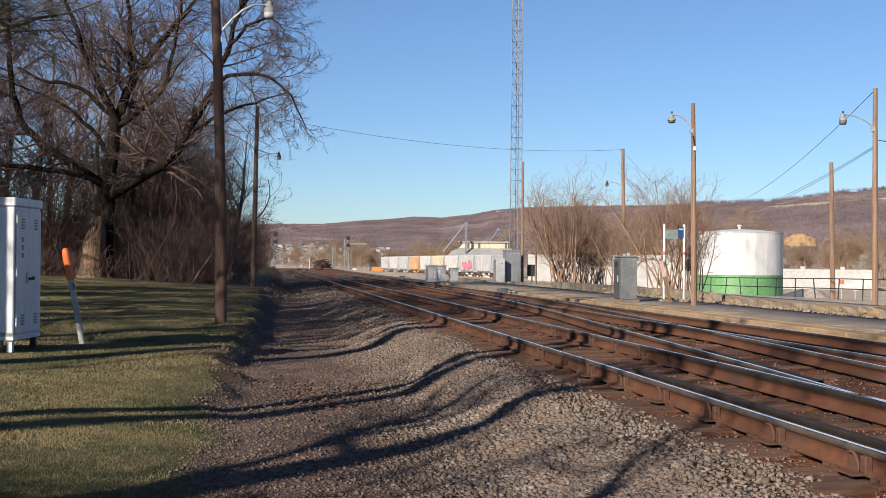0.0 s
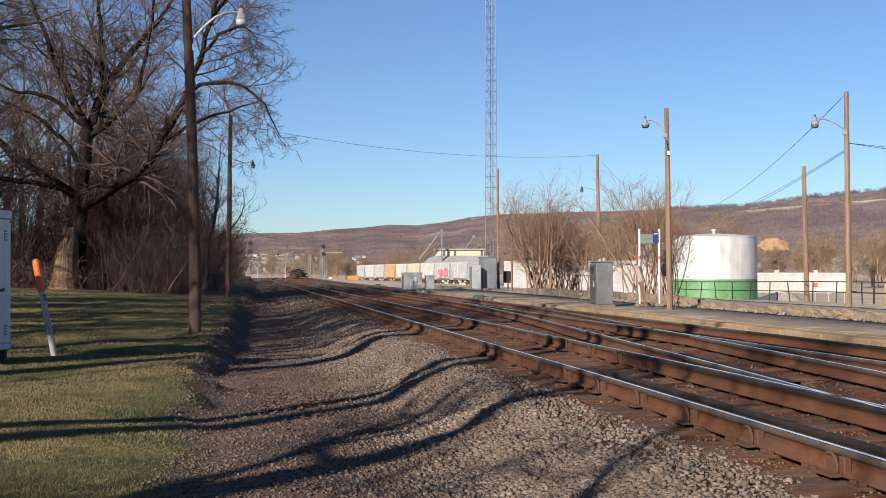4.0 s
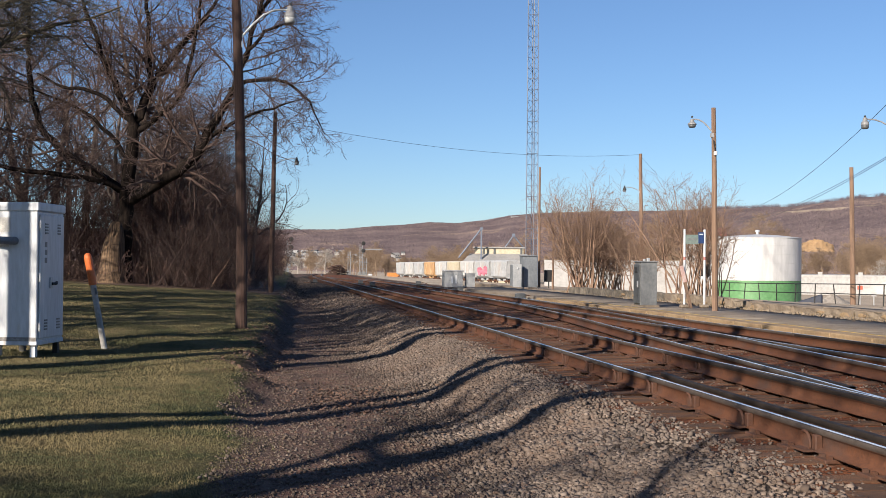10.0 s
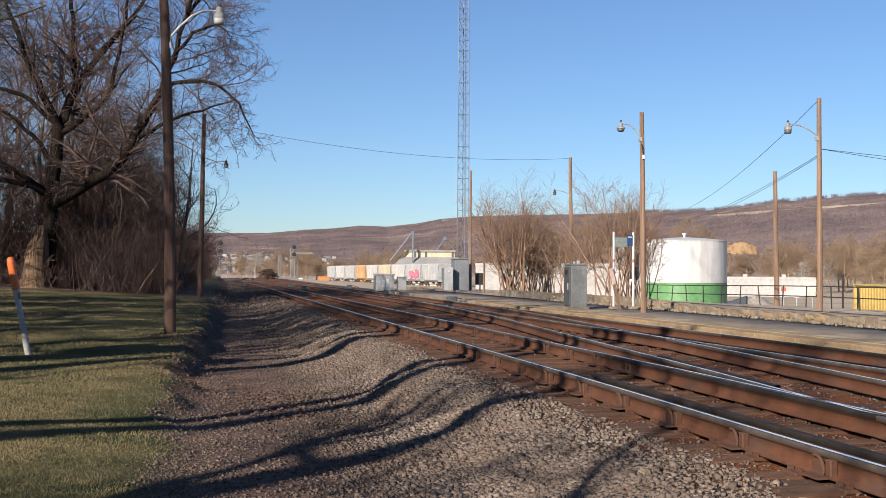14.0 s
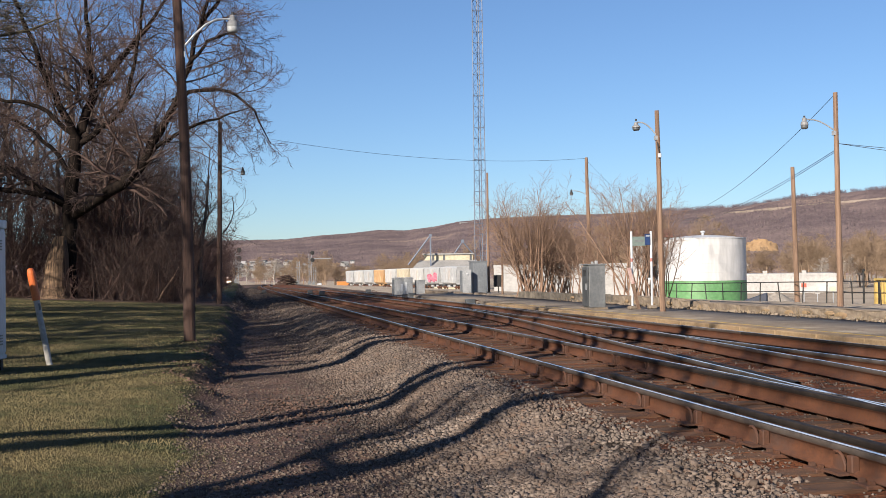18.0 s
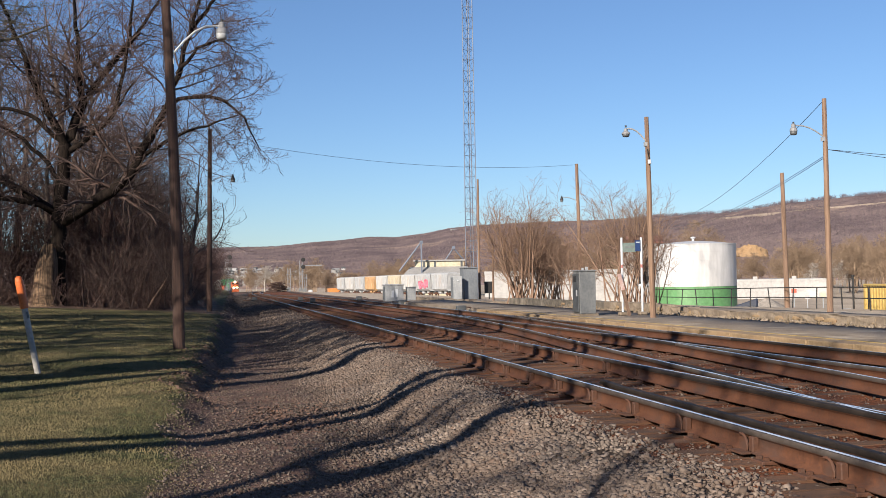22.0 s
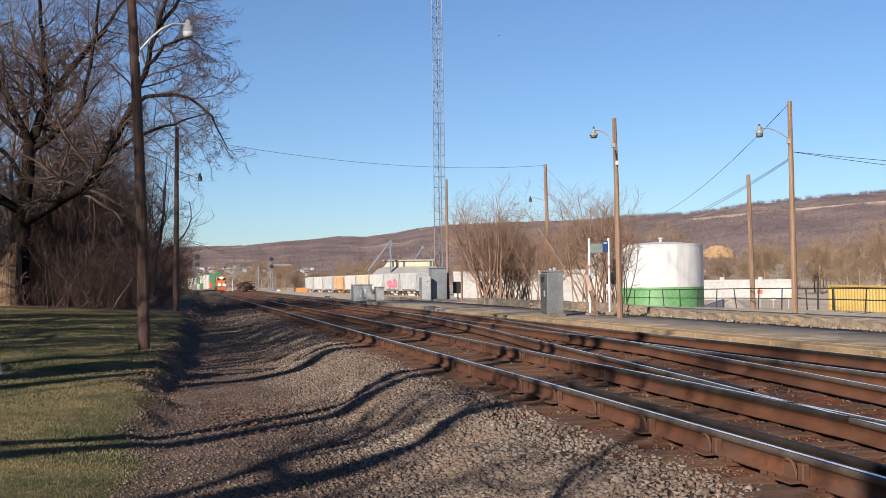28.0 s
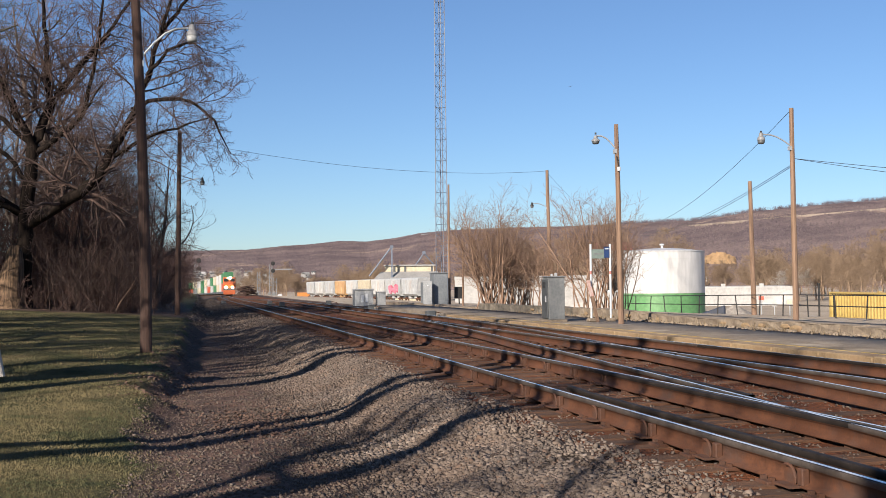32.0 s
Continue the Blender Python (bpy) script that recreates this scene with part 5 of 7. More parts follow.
def platform_cabinet():
    y = 32.1
    g = float(grade(y)) + 0.03
    c = thing("signal_cabinet", "grey metal signal cabinet standing on the platform, dark louvred door", "cabinet", pose(11.1, y, g))
    part("plinth", boxed(-0.34, 0.3, -0.1, 0.66, 0, 0.06), CONCRETE, c)
    part("body", boxed(-0.26, 0.26, 0.0, 0.6, 0.06, 1.36, bevel=0.012), GREY_METAL, c)
    d = part("door", boxed(-0.3, -0.262, 0.03, 0.57, 0.1, 1.3, bevel=0.01), DARK_GREY, c, "dark grey door")
    part("handle", boxed(-0.34, -0.3, 0.1, 0.14, 0.6, 0.8, bevel=0.008), GALV, d)
    for k in range(5):
        part("louvre", boxed(-0.312, -0.3, 0.2, 0.45, 1.05 + 0.035 * k, 1.07 + 0.035 * k), BLACK, d)
    part("roof", boxed(-0.3, 0.29, -0.03, 0.63, 1.36, 1.4, bevel=0.012), GREY_METAL, c)
    part("vent_cap", boxed(0.02, 0.1, 0.2, 0.3, 1.4, 1.5, bevel=0.01), GALV, c)
    part("vent_cap", boxed(-0.1, -0.04, 0.2, 0.3, 1.4, 1.47, bevel=0.01), GALV, c)


platform_cabinet()


def station_sign():
    y = 31.4
    g = float(grade(y)) + 0.03
    s = thing("station_sign", "station name board of grey-green and blue panels on two white posts", "sign", pose(12.26, y, g))
    for x in (-0.3, 0.33):
        part("post", tubed([(x, 0, 0.08), (x, 0, 2.36)], 0.034, 10), WHITE_METAL, s)
        part("footing", boxed(x - 0.13, x + 0.13, -0.12, 0.12, 0, 0.11, bevel=0.03), CONCRETE, s)
        part("red_band", tubed([(x, 0, 1.44), (x, 0, 1.54)], 0.038, 10), mat("faded_red_band", (0.5, 0.16, 0.14), (0.62, 0.3, 0.27), 6, 0.7, 0), s)
    b = part("board", boxed(-0.28, 0.15, -0.03, 0.0, 1.92, 2.2, bevel=0.006), SIGN_GREEN, s)
    part("lettering_bar", boxed(-0.2, 0.08, -0.036, -0.03, 2.04, 2.09), GREY_METAL, b)
    b2 = part("blue_panel", boxed(0.12, 0.3, -0.036, -0.002, 1.94, 2.28, bevel=0.006), BLUE, s, "dark blue panel")
    part("lettering_bar", boxed(0.15, 0.27, -0.042, -0.036, 2.2, 2.23), WHITE_METAL, b2)
    # a leaning board against the post
    l = thing("leaning_plank", "faded red and white striped plank leaning on a post", "plank", pose(12.05, y - 0.1, g, 0, 0, 0))
    part("plank", boxed(-0.05, 0.05, -0.02, 0.02, 0, 1.35, bevel=0.005), POLE_TAN, l, m=pose(0.06, -0.05, 0.0, 0, -14, 0))
    part("striped_face", boxed(-0.06, 0.06, -0.03, -0.021, 0.8, 1.3), mat("faded_red_white", (0.62, 0.25, 0.2), (0.78, 0.7, 0.66), 9.0, 0.7, 0), l, m=pose(0.06, -0.05, 0.0, 0, -14, 0))


station_sign()


# ---- poles, lamps and wires ----
def bell_lamp(parent, at, s=1.0, dark=False):
    """A bell-shaped street lamp head with a glass skirt."""
    if s == 0.62:
        shape, skirt = [(0.05, 0.3), (0.08, 0.27), (0.1, 0.17), (0.19, 0.09), (0.2, 0.04)], [(0.17, 0.04), (0.16, -0.05), (0.12, -0.09)]
    else:
        shape, skirt = [(0.05, 0.36), (0.09, 0.33), (0.1, 0.2), (0.15, 0.15), (0.17, 0.06), (0.17, 0.02)], [(0.165, 0.02), (0.155, -0.1), (0.12, -0.15)]
    h = part("lamp_head", spun([(a * s, b * s) for a, b in shape], 16), BLACK if s == 0.6 else SIGNAL_STEEL, parent, m=Matrix.Translation(at), smooth=False)
    part("glass_skirt", spun([(a * s, b * s) for a, b in skirt], 16), DARK_GREY if dark else GLASS_LAMP, h, smooth=True)
    part("photocell", tubed([(0, 0, 0.35 * s), (0, 0, 0.44 * s)], 0.045 * s, 8), BLACK, h)


def wood_pole(name, label, x, y, z, h, r, material, lean=(0, 0), bow=1.0):
    t = thing(name, label, "street lamp" if "lamp" in name else "utility pole", pose(x, y, z), "wooden poles")
    rng = random.Random(int(x * 10) + int(y))
    pts = [(lean[0] * (k / 6) ** bow + rng.uniform(-0.01, 0.01), lean[1] * k / 6, -0.2 + (h + 0.2) * k / 6) for k in range(7)]
    part("pole", tubed(pts, [r * (1 - 0.05 * k) for k in range(7)], 14), material, t, smooth=False)
    return t


def lamp_pole(label, x, y, z, h, r, material, arm, lamp_z, lean=(0, 0), s=1.0, box_z=None, rise=0.75, bow=1.0):
    """arm: (dx, dy) of the lamp from the pole."""
    t = wood_pole("lamp_pole", label, x, y, z, h, r, material, lean, bow)
    dx, dy = arm
    k = ((lamp_z - 0.2) / h) ** bow
    ox, oy = lean[0] * k, lean[1] * k
    pts = [(ox + dx * u, oy + dy * u, lamp_z + 0.2 - rise + rise * math.sin(min(1, u * 1.25) * math.pi / 2)) for u in (0.04, 0.15, 0.3, 0.5, 0.7, 0.85, 0.95)]
    part("lamp_arm", tubed(pts, 0.022, 8), GALV, t)
    bell_lamp(t, (ox + dx, oy + dy, lamp_z + 0.02), s, s < 0.7)
    part("bracket", boxed(ox - 0.05 + dx * 0.06, ox + 0.05 + dx * 0.06, oy - 0.06, oy + 0.06, lamp_z + 0.1 - rise, lamp_z + 0.22 - rise), GALV, t)
    if box_z:
        part("fuse_box", boxed(ox * box_z / lamp_z - 0.04, ox * box_z / lamp_z + 0.04, -r - 0.06, -r + 0.02, box_z - 0.06, box_z + 0.06, bevel=0.01), WHITE_METAL, t)
        part("cable", tubed([(ox, -r, lamp_z - 0.5), (ox - r * 0.6, -r - 0.01, (lamp_z + box_z) / 2), (ox * 0.8, -r, box_z)], 0.012, 6), BLACK, t)
    return t


def poles():
    lamp_pole("tall dark creosoted wooden lamp pole on the lawn", -0.855, 24.0, float(land(-0.9, 24)), 9.2, 0.128, POLE_DARK, (1.13, 0.0), 6.72, (-0.31, 0), 0.75, bow=2.0)
    lamp_pole("dark wooden lamp pole at the far end of the lawn", -0.395, 49.0, float(land(-0.41, 49)), 8.0, 0.125, POLE_DARK, (1.0, 0.2), 5.75, (0.13, 0), 0.6, rise=0.3)
    lamp_pole("weathered tan wooden lamp pole on the platform", 12.07, 29.3, float(grade(29.3)) + 0.0, 5.74, 0.088, POLE_TAN, (-0.64, 0), 5.2, (-0.08, 0), 0.62, 4.45, rise=0.4)
    lamp_pole("weathered tan wooden lamp pole behind the platform wall", 17.42, 29.0, float(land(17.42, 29.0)), 6.3, 0.092, POLE_TAN, (-1.0, 0.0), 5.3, (-0.03, 0), 0.65, rise=0.35)
    g = float(land(18.75, 78))
    wood_pole("utility_pole", "tall thin wooden utility pole by the yard", 18.75, 78, g, 8.34 - g, 0.1, POLE_TAN)
    g = float(land(21.1, 62))
    lamp_pole("wooden pole carrying the span wire and a small hanging lamp", 21.1, 62, g, 7.8 - g, 0.13, POLE_TAN, (-1.0, 0), 5.62 - g, (-0.15, 0), 0.6, rise=0.25)
    wood_pole("utility_pole", "wooden pole standing behind the railing", 25.5, 46, float(land(25.5, 46)), 5.72 - float(land(25.5, 46)), 0.125, POLE_TAN, (-0.1, 0))
    wood_pole("utility_pole", "short wooden pole standing behind the bushes", 17.75, 70, float(land(17.75, 70)), 4.3, 0.075, POLE_TAN)


poles()


def wire(label, a, b, sag, r=0.012):
    n = 22
    pts = []
    for k in range(n + 1):
        u = k / n
        p = Vector(a).lerp(Vector(b), u)
        pts.append((p.x, p.y, p.z - sag * 4 * u * (1 - u)))
    ob = part("overhead_wire", tubed(pts, r, 5), BLACK)
    return tagged(ob, label, "wire", "overhead wires")


def wires():
    wire("thin overhead wire spanning the line between poles", (-0.37, 49, 7.55), (20.95, 62, 7.75), 0.62, 0.008)
    wire("overhead wire from the platform pole", (17.35, 29.0, 6.15), (37.8, 90, 6.1), 1.25, 0.009)
    wire("overhead wire from the platform pole", (17.35, 29.0, 4.55), (38.7, 90, 5.45), 0.7, 0.009)
    wire("overhead wire from the platform pole", (17.35, 29.0, 4.5), (38.4, 90, 5.2), 0.75, 0.009)
    wire("overhead wire running off along the platform", (17.4, 29.0, 4.75), (30, 20, 3.15), 0.25, 0.008)
    wire("overhead wire running off along the platform", (17.4, 29.0, 4.75), (30, 21, 2.75), 0.3, 0.008)
    wire("thin stay wire from the pole down to the ground", (21.0, 62, 7.6), (26.5, 62, 3.0), 0.3, 0.006)


wires()


# ---- the lawn's cabinet and marker ----
def lawn_cabinet():
    x, y = -4.33, 17.3
    z = float(land(-3.9, 17.2))
    c = thing("equipment_cabinet", "tall white painted metal railway cabinet on short legs, weathered", "cabinet", pose(x, y, z, 0, 0, -12))
    W, D = 0.68, 0.96
    for lx in (0.03, W - 0.11):
        for ly in (0.03, D - 0.11):
            # rear legs black: the shade under the body is put into their colour
            part("leg", boxed(lx, lx + 0.08, ly, ly + 0.08, 0, 0.18), WHITE_METAL if ly < 0.5 else BLACK, c)
    part("body", boxed(0, W, 0, D, 0.18, 2.2, bevel=0.012), WHITE_METAL, c)
    part("base_skirt", boxed(-0.012, W + 0.012, -0.012, D + 0.012, 0.18, 0.24, bevel=0.006), WHITE_METAL, c)
    part("dirt_sill", boxed(0.0, W, -0.008, 0.0, 0.24, 0.3), mat("rusty_sill", (0.1, 0.08, 0.07), (0.5, 0.48, 0.46), 14.0, 0.8, 0), c)
    part("roof", boxed(-0.025, W + 0.025, -0.025, D + 0.025, 2.2, 2.33, bevel=0.015), WHITE_METAL, c)
    d = part("door", boxed(W + 0.002, W + 0.03, 0.05, D - 0.05, 0.28, 2.15, bevel=0.008), WHITE_METAL, c)
    part("handle", tubed([(W + 0.06, 0.42, 1.1), (W + 0.09, 0.5, 1.1), (W + 0.06, 0.58, 1.12)], 0.022, 8), BLACK, d)
    part("lock_plate", boxed(W + 0.03, W + 0.05, 0.38, 0.48, 1.03, 1.2, bevel=0.006), GALV, d)
    for k in range(4):
        for yy in (0.2, 0.66):
            part("louvre", boxed(W + 0.03, W + 0.042, yy, yy + 0.1, 1.86 + 0.045 * k, 1.885 + 0.045 * k), GREY_METAL, d)
            part("louvre", boxed(W + 0.03, W + 0.042, yy, yy + 0.1, 0.4 + 0.045 * k, 0.425 + 0.045 * k), GREY_METAL, d)
    for k in range(3):
        part("lettering_bar", boxed(W + 0.03, W + 0.034, 0.2, 0.28, 1.42 + 0.12 * k, 1.5 + 0.12 * k), GREY_METAL, d)
    for zz in (0.45, 1.2, 2.0):
        part("hinge", tubed([(W + 0.03, 0.045, zz - 0.06), (W + 0.03, 0.045, zz + 0.06)], 0.016, 8), GALV, d)
    part("notice", boxed(0.05, 0.26, -0.006, 0.0, 1.88, 2.1), mat("paper_notice", (0.7, 0.68, 0.62), (0.85, 0.83, 0.78), 9, 0.8, 0), c)
    part("notice", boxed(0.05, 0.24, -0.006, 0.0, 1.66, 1.8), mat("paper_label", (0.72, 0.66, 0.58), (0.85, 0.8, 0.72), 9, 0.8, 0), c)
    # conduit to the meter box beside it
    part("conduit", tubed([(0.34, 0.0, 1.75), (0.32, -0.1, 1.75), (0.2, -0.16, 1.75), (-0.1, -0.16, 1.8), (-0.3, -0.14, 1.88), (-0.5, -0.1, 2.05)], 0.06, 12), CONDUIT, c, "thick grey conduit")
    # the box's grey includes the shade it stands in
    m = thing("meter_box", "metal meter box on a post beside the cabinet, shade in its grey", "meter box", pose(x - 0.58, y + 0.55, z, 0, 0, -12))
    part("post", boxed(0.36, 0.44, 0.1, 0.2, 0, 1.42), GREY_METAL, m)
    part("box", boxed(0.0, 0.5, 0, 0.35, 1.42, 2.22, bevel=0.012), GREY_METAL, m)
    part("clamp", boxed(0.3, 0.36, -0.02, 0.0, 1.37, 1.43), BLACK, m)


lawn_cabinet()


def marker_post():
    z = float(land(-3.04, 19.6))
    m = thing("marker_post", "leaning grey plastic cable marker post with an orange top", "marker post", pose(-3.04, 19.6, z, 0, -10.5, 0) @ Matrix.Scale(1.12, 4))
    part("post", tubed([(0, 0, -0.1), (0, 0, 1.0)], 0.046, 12), POST_GREY, m)
    part("orange_cap", spun([(0.05, 1.0), (0.06, 1.01), (0.06, 1.42), (0.048, 1.48), (0.02, 1.5)], 14), ORANGE, m, "orange plastic sleeve", smooth=False)
    part("label_sticker", boxed(0.02, 0.052, -0.05, -0.02, 0.85, 0.95), GREY_METAL, m)


marker_post()


# ---- tank, containers and sheds beyond the platform ----
def storage_tank():
    x, y = 38.75, 85.0
    z = float(land(x, y))
    t = thing("storage_tank", "white steel storage tank with a green painted lower band", "tank", pose(x, y, z))
    R = 3.45
    top = 3.55 - z
    part("lower_shell", spun([(R, 0), (R, -z + 0.05)], 160), TANK_GREEN, t, "green lower shell", smooth=False)
    part("upper_shell", spun([(R, -z + 0.05), (R, top)], 160), TANK_WHITE, t)
    part("roof", spun([(R + 0.04, top - 0.06), (R + 0.04, top), (R * 0.5, top + 0.2), (0.05, top + 0.3)], 64), TANK_WHITE, t)
    part("roof_vent", spun([(0.1, top + 0.25), (0.1, top + 0.5), (0.2, top + 0.52), (0.2, top + 0.62), (0.05, top + 0.66)], 12), WHITE_METAL, t)
    for k in range(5):
        zz = 0.05 - z + (top + z) * k / 5
        part("seam", spun([(R + 0.004, zz), (R + 0.012, zz + 0.02), (R + 0.004, zz + 0.04)], 64), TANK_WHITE if k else TANK_GREEN, t)


storage_tank()


def corrugated(x0, x1, y0, y1, z0, z1, pitch=0.28, depth=0.04):
    """A container body with ribbed long sides facing -y and +y."""
    bm = bmesh.new()
    n = int((x1 - x0) / pitch)
    pts = []
    for k in range(n):
        a = x0 + (x1 - x0) * k / n
        w = (x1 - x0) / n
        pts += [(a, 0), (a + w * 0.3, 0), (a + w * 0.5, depth), (a + w * 0.8, depth)]
    pts.append((x1, 0))
    ring = [(px, y0 + d) for px, d in pts] + [(px, y1 - d) for px, d in reversed(pts)]
    lo = [bm.verts.new((px, py, z0)) for px, py in ring]
    hi = [bm.verts.new((px, py, z1)) for px, py in ring]
    for k in range(len(ring)):
        j = (k + 1) % len(ring)
        bm.faces.new((lo[k], lo[j], hi[j], hi[k]))
    bm.faces.new(hi)
    bm.faces.new(lo[::-1])
    return bm


def yellow_container():
    z = float(land(34, 46))
    c = thing("shipping_container", "yellow corrugated metal container standing below the platform", "container", pose(28.74, 45, z, 0, 0, -99))
    part("shell", corrugated(0.1, 12.0, 0.03, 2.4, 0.15, 0.5 - z + 0.02), YELLOW_BOX, c)
    for x in (0.0, 11.95):
        part("corner_post", boxed(x, x + 0.14, 0, 0.14, 0, 0.56 - z), YELLOW_BOX, c)
        part("corner_post", boxed(x, x + 0.14, 2.3, 2.44, 0, 0.56 - z), YELLOW_BOX, c)
    part("top_rail", boxed(0, 12.09, -0.01, 0.1, 0.5 - z, 0.58 - z), YELLOW_BOX, c)
    part("bottom_rail", boxed(0, 12.09, -0.01, 0.1, 0.02, 0.16), YELLOW_BOX, c)
    part("door_gap", boxed(0.5, 0.56, -0.03, 0.0, 0.2, 0.45 - z), BLACK, c)
    for k in range(2):
        part("step_frame", boxed(6.2 + 0.5 * k, 6.28 + 0.5 * k, -0.4, -0.3, 0, 1.3), BLACK, c)


yellow_container()


def gable_house(name, label, x, y, z, w, d, h, rise, wall, roof, rz=0, windows=0, category="building", group=""):
    b = thing(name, label, category, pose(x, y, z, 0, 0, rz), group)
    part("wall", boxed(-w / 2, w / 2, 0, d, -0.5, h), wall, b)
    bm = bmesh.new()
    e = 0.02 * w + 0.1 if rise > 0 else 0.04
    if rise > 0:
        sec = [(-e, h - 0.05), (d / 2, h + rise), (d + e, h - 0.05), (d + e, h + 0.12), (d / 2, h + rise + 0.18), (-e, h + 0.12)]
    else:
        sec = [(-e, h), (d + e, h), (d + e, h + 0.35), (-e, h + 0.35)]
    va = [bm.verts.new((-w / 2 - e, a, c)) for a, c in sec]
    vb = [bm.verts.new((w / 2 + e, a, c)) for a, c in sec]
    for k in range(len(sec)):
        j = (k + 1) % len(sec)
        bm.faces.new((va[k], va[j], vb[j], vb[k]))
    bm.faces.new(va[::-1])
    bm.faces.new(vb)
    bmesh.ops.recalc_face_normals(bm, faces=bm.faces)
    part("roof", bm, roof, b)
    for k in range(windows):
        xx = -w / 2 + w * (k + 0.5) / windows
        win = part("window", boxed(xx - 0.5, xx + 0.5, -0.05, 0.02, h * 0.45, h * 0.8), DARK_GLASS, b)
        part("frame", boxed(xx - 0.58, xx + 0.58, -0.03, 0.01, h * 0.42, h * 0.45), WHITE_METAL, win)
    return b


def buildings():
    # long white sheds in the valley
    v = gable_house("white_shed", "long low white industrial shed in the valley", 86.5, 161, -3.6, 17, 18, 3.2, 0, WALL_WHITE, WALL_WHITE, -25, 0, group="white sheds")
    for xx in (-6.4, -2.6, 3.4):
        part("roof_vent", boxed(xx, xx + 0.7, 1.0, 1.7, 3.5, 4.0, bevel=0.05), WALL_WHITE, v)
    gable_house("white_shed", "long low white industrial shed in the valley", 50, 125, -3.4, 20, 14, 3.3, 0, WALL_WHITE, WALL_WHITE, -20, 0, group="white sheds")
    gable_house("white_warehouse", "white flat-roofed warehouse behind the bushes", 36.9, 112, -2.6, 18.2, 16, 4.0, 0, WALL_WHITE, WALL_WHITE, -14, 0, group="white sheds")
    gable_house("brick_block", "pale block building with a red roof behind the bushes", 39.5, 98.0, -2.9, 3.6, 6, 7.0, 0.6, WALL_WHITE, mat("dull_red_roof", (0.24, 0.1, 0.08), (0.38, 0.17, 0.13), 2.0), -22, 1)
    v = gable_house("white_shed", "white flat-roofed industrial shed with roof vents", 79, 172, -3.6, 12, 14, 3.5, 0, WALL_WHITE, WALL_WHITE, -25, 0, group="white sheds")
    for k in range(5):
        part("roof_vent", boxed(-5 + 2.4 * k, -4.5 + 2.4 * k, 2, 2.5, 3.8, 4.7), GALV, v)
    # grain store with hoists
    g = gable_house("grain_store", "cream clad grain store with a grey roof and hoist pipes", 56, 272, -3.4, 17, 14, 5.4, 0.0, CREAM, ROOF_GREY, -11)
    part("upper_storey", boxed(-7.0, 5.4, 2, 11, 5.2, 8.7), CREAM, g)
    part("upper_roof", boxed(-7.4, 5.8, 1.6, 11.4, 8.7, 9.05), ROOF_GREY, g)
    lean = bmesh.new()
    for xx in (-10.0, 6.4):
        for yy, zz in ((-1.6, 5.1), (1.98, 7.1), (1.98, 7.3), (-1.6, 5.3)):
            lean.verts.new((xx + (1.8 if xx < 0 and yy > 0 else 0), yy, zz))
    lean.verts.ensure_lookup_table()
    w = lean.verts
    for q in ((0, 1, 2, 3), (7, 6, 5, 4), (0, 4, 5, 1), (1, 5, 6, 2), (2, 6, 7, 3), (3, 7, 4, 0)):
        lean.faces.new([w[i] for i in q])
    part("lean_roof", lean, ROOF_GREY, g)
    for xx in (-5.0, -2.2, 4.6):
        part("wall_pilaster", boxed(xx, xx + 0.5, 1.85, 1.99, 7.3, 8.7), DARK_GREY, g)
    part("hoist_leg", boxed(-5.5, -5.1, -0.7, -0.3, 0, 13.6), DARK_GALV, g)
    part("hoist_head", boxed(-5.7, -4.9, -0.9, -0.1, 13.2, 13.9), DARK_GALV, g)
    part("spout_pipe", tubed([(-5.3, -0.5, 13.6), (-11.0, -0.5, 6.2)], 0.2, 8), DARK_GALV, g)
    part("spout_pipe", tubed([(2.9, 3, 12.0), (0.8, 3, 9.0)], 0.16, 8), DARK_GALV, g)
    part("spout_pipe", tubed([(2.9, 3, 12.0), (5.4, 3, 9.0)], 0.16, 8), DARK_GALV, g)
    part("spout_head", boxed(2.5, 3.3, 2.6, 3.4, 11.7, 12.5), DARK_GALV, g)
    # far houses across the valley
    rng = random.Random(31)
    for k in range(75):
        a = radians(rng.choice([rng.uniform(0.3, 2.4), rng.uniform(0.3, 5), rng.uniform(3, 6.5), rng.uniform(22, 34)]))
        r = rng.uniform(1000, 1500)
        gable_house("distant_house", "small pale house far across the valley", r * math.sin(a), r * math.cos(a), -3 + (r - 1000) * 0.034, rng.uniform(4.5, 9), rng.uniform(5, 8), rng.uniform(2.2, 3.8), rng.choice([1.2, 1.6, 2.0]), rng.choice([WALL_WHITE, ROOF_GREY, WALL_WHITE]), rng.choice([ROOF_GREY, DARK_GREY, WALL_WHITE]), math.degrees(-a) + rng.uniform(-30, 30), 2, "house", "distant houses")
    for az, el, w in ((12.3, 0.0435, 18), (12.9, 0.044, 12), (20.2, 0.047, 12), (30.4, 0.038, 18)):
        a = radians(az)
        r = 2400 - 650 * float(smooth(8, 30, az))
        gable_house("hilltop_house", "pale house high on the hill", r * math.sin(a), r * math.cos(a), 1.22 + r * el - 5, w, 10, 4, 2, WALL_WHITE, ROOF_GREY, -az, 3, "house", "hilltop houses")


buildings()


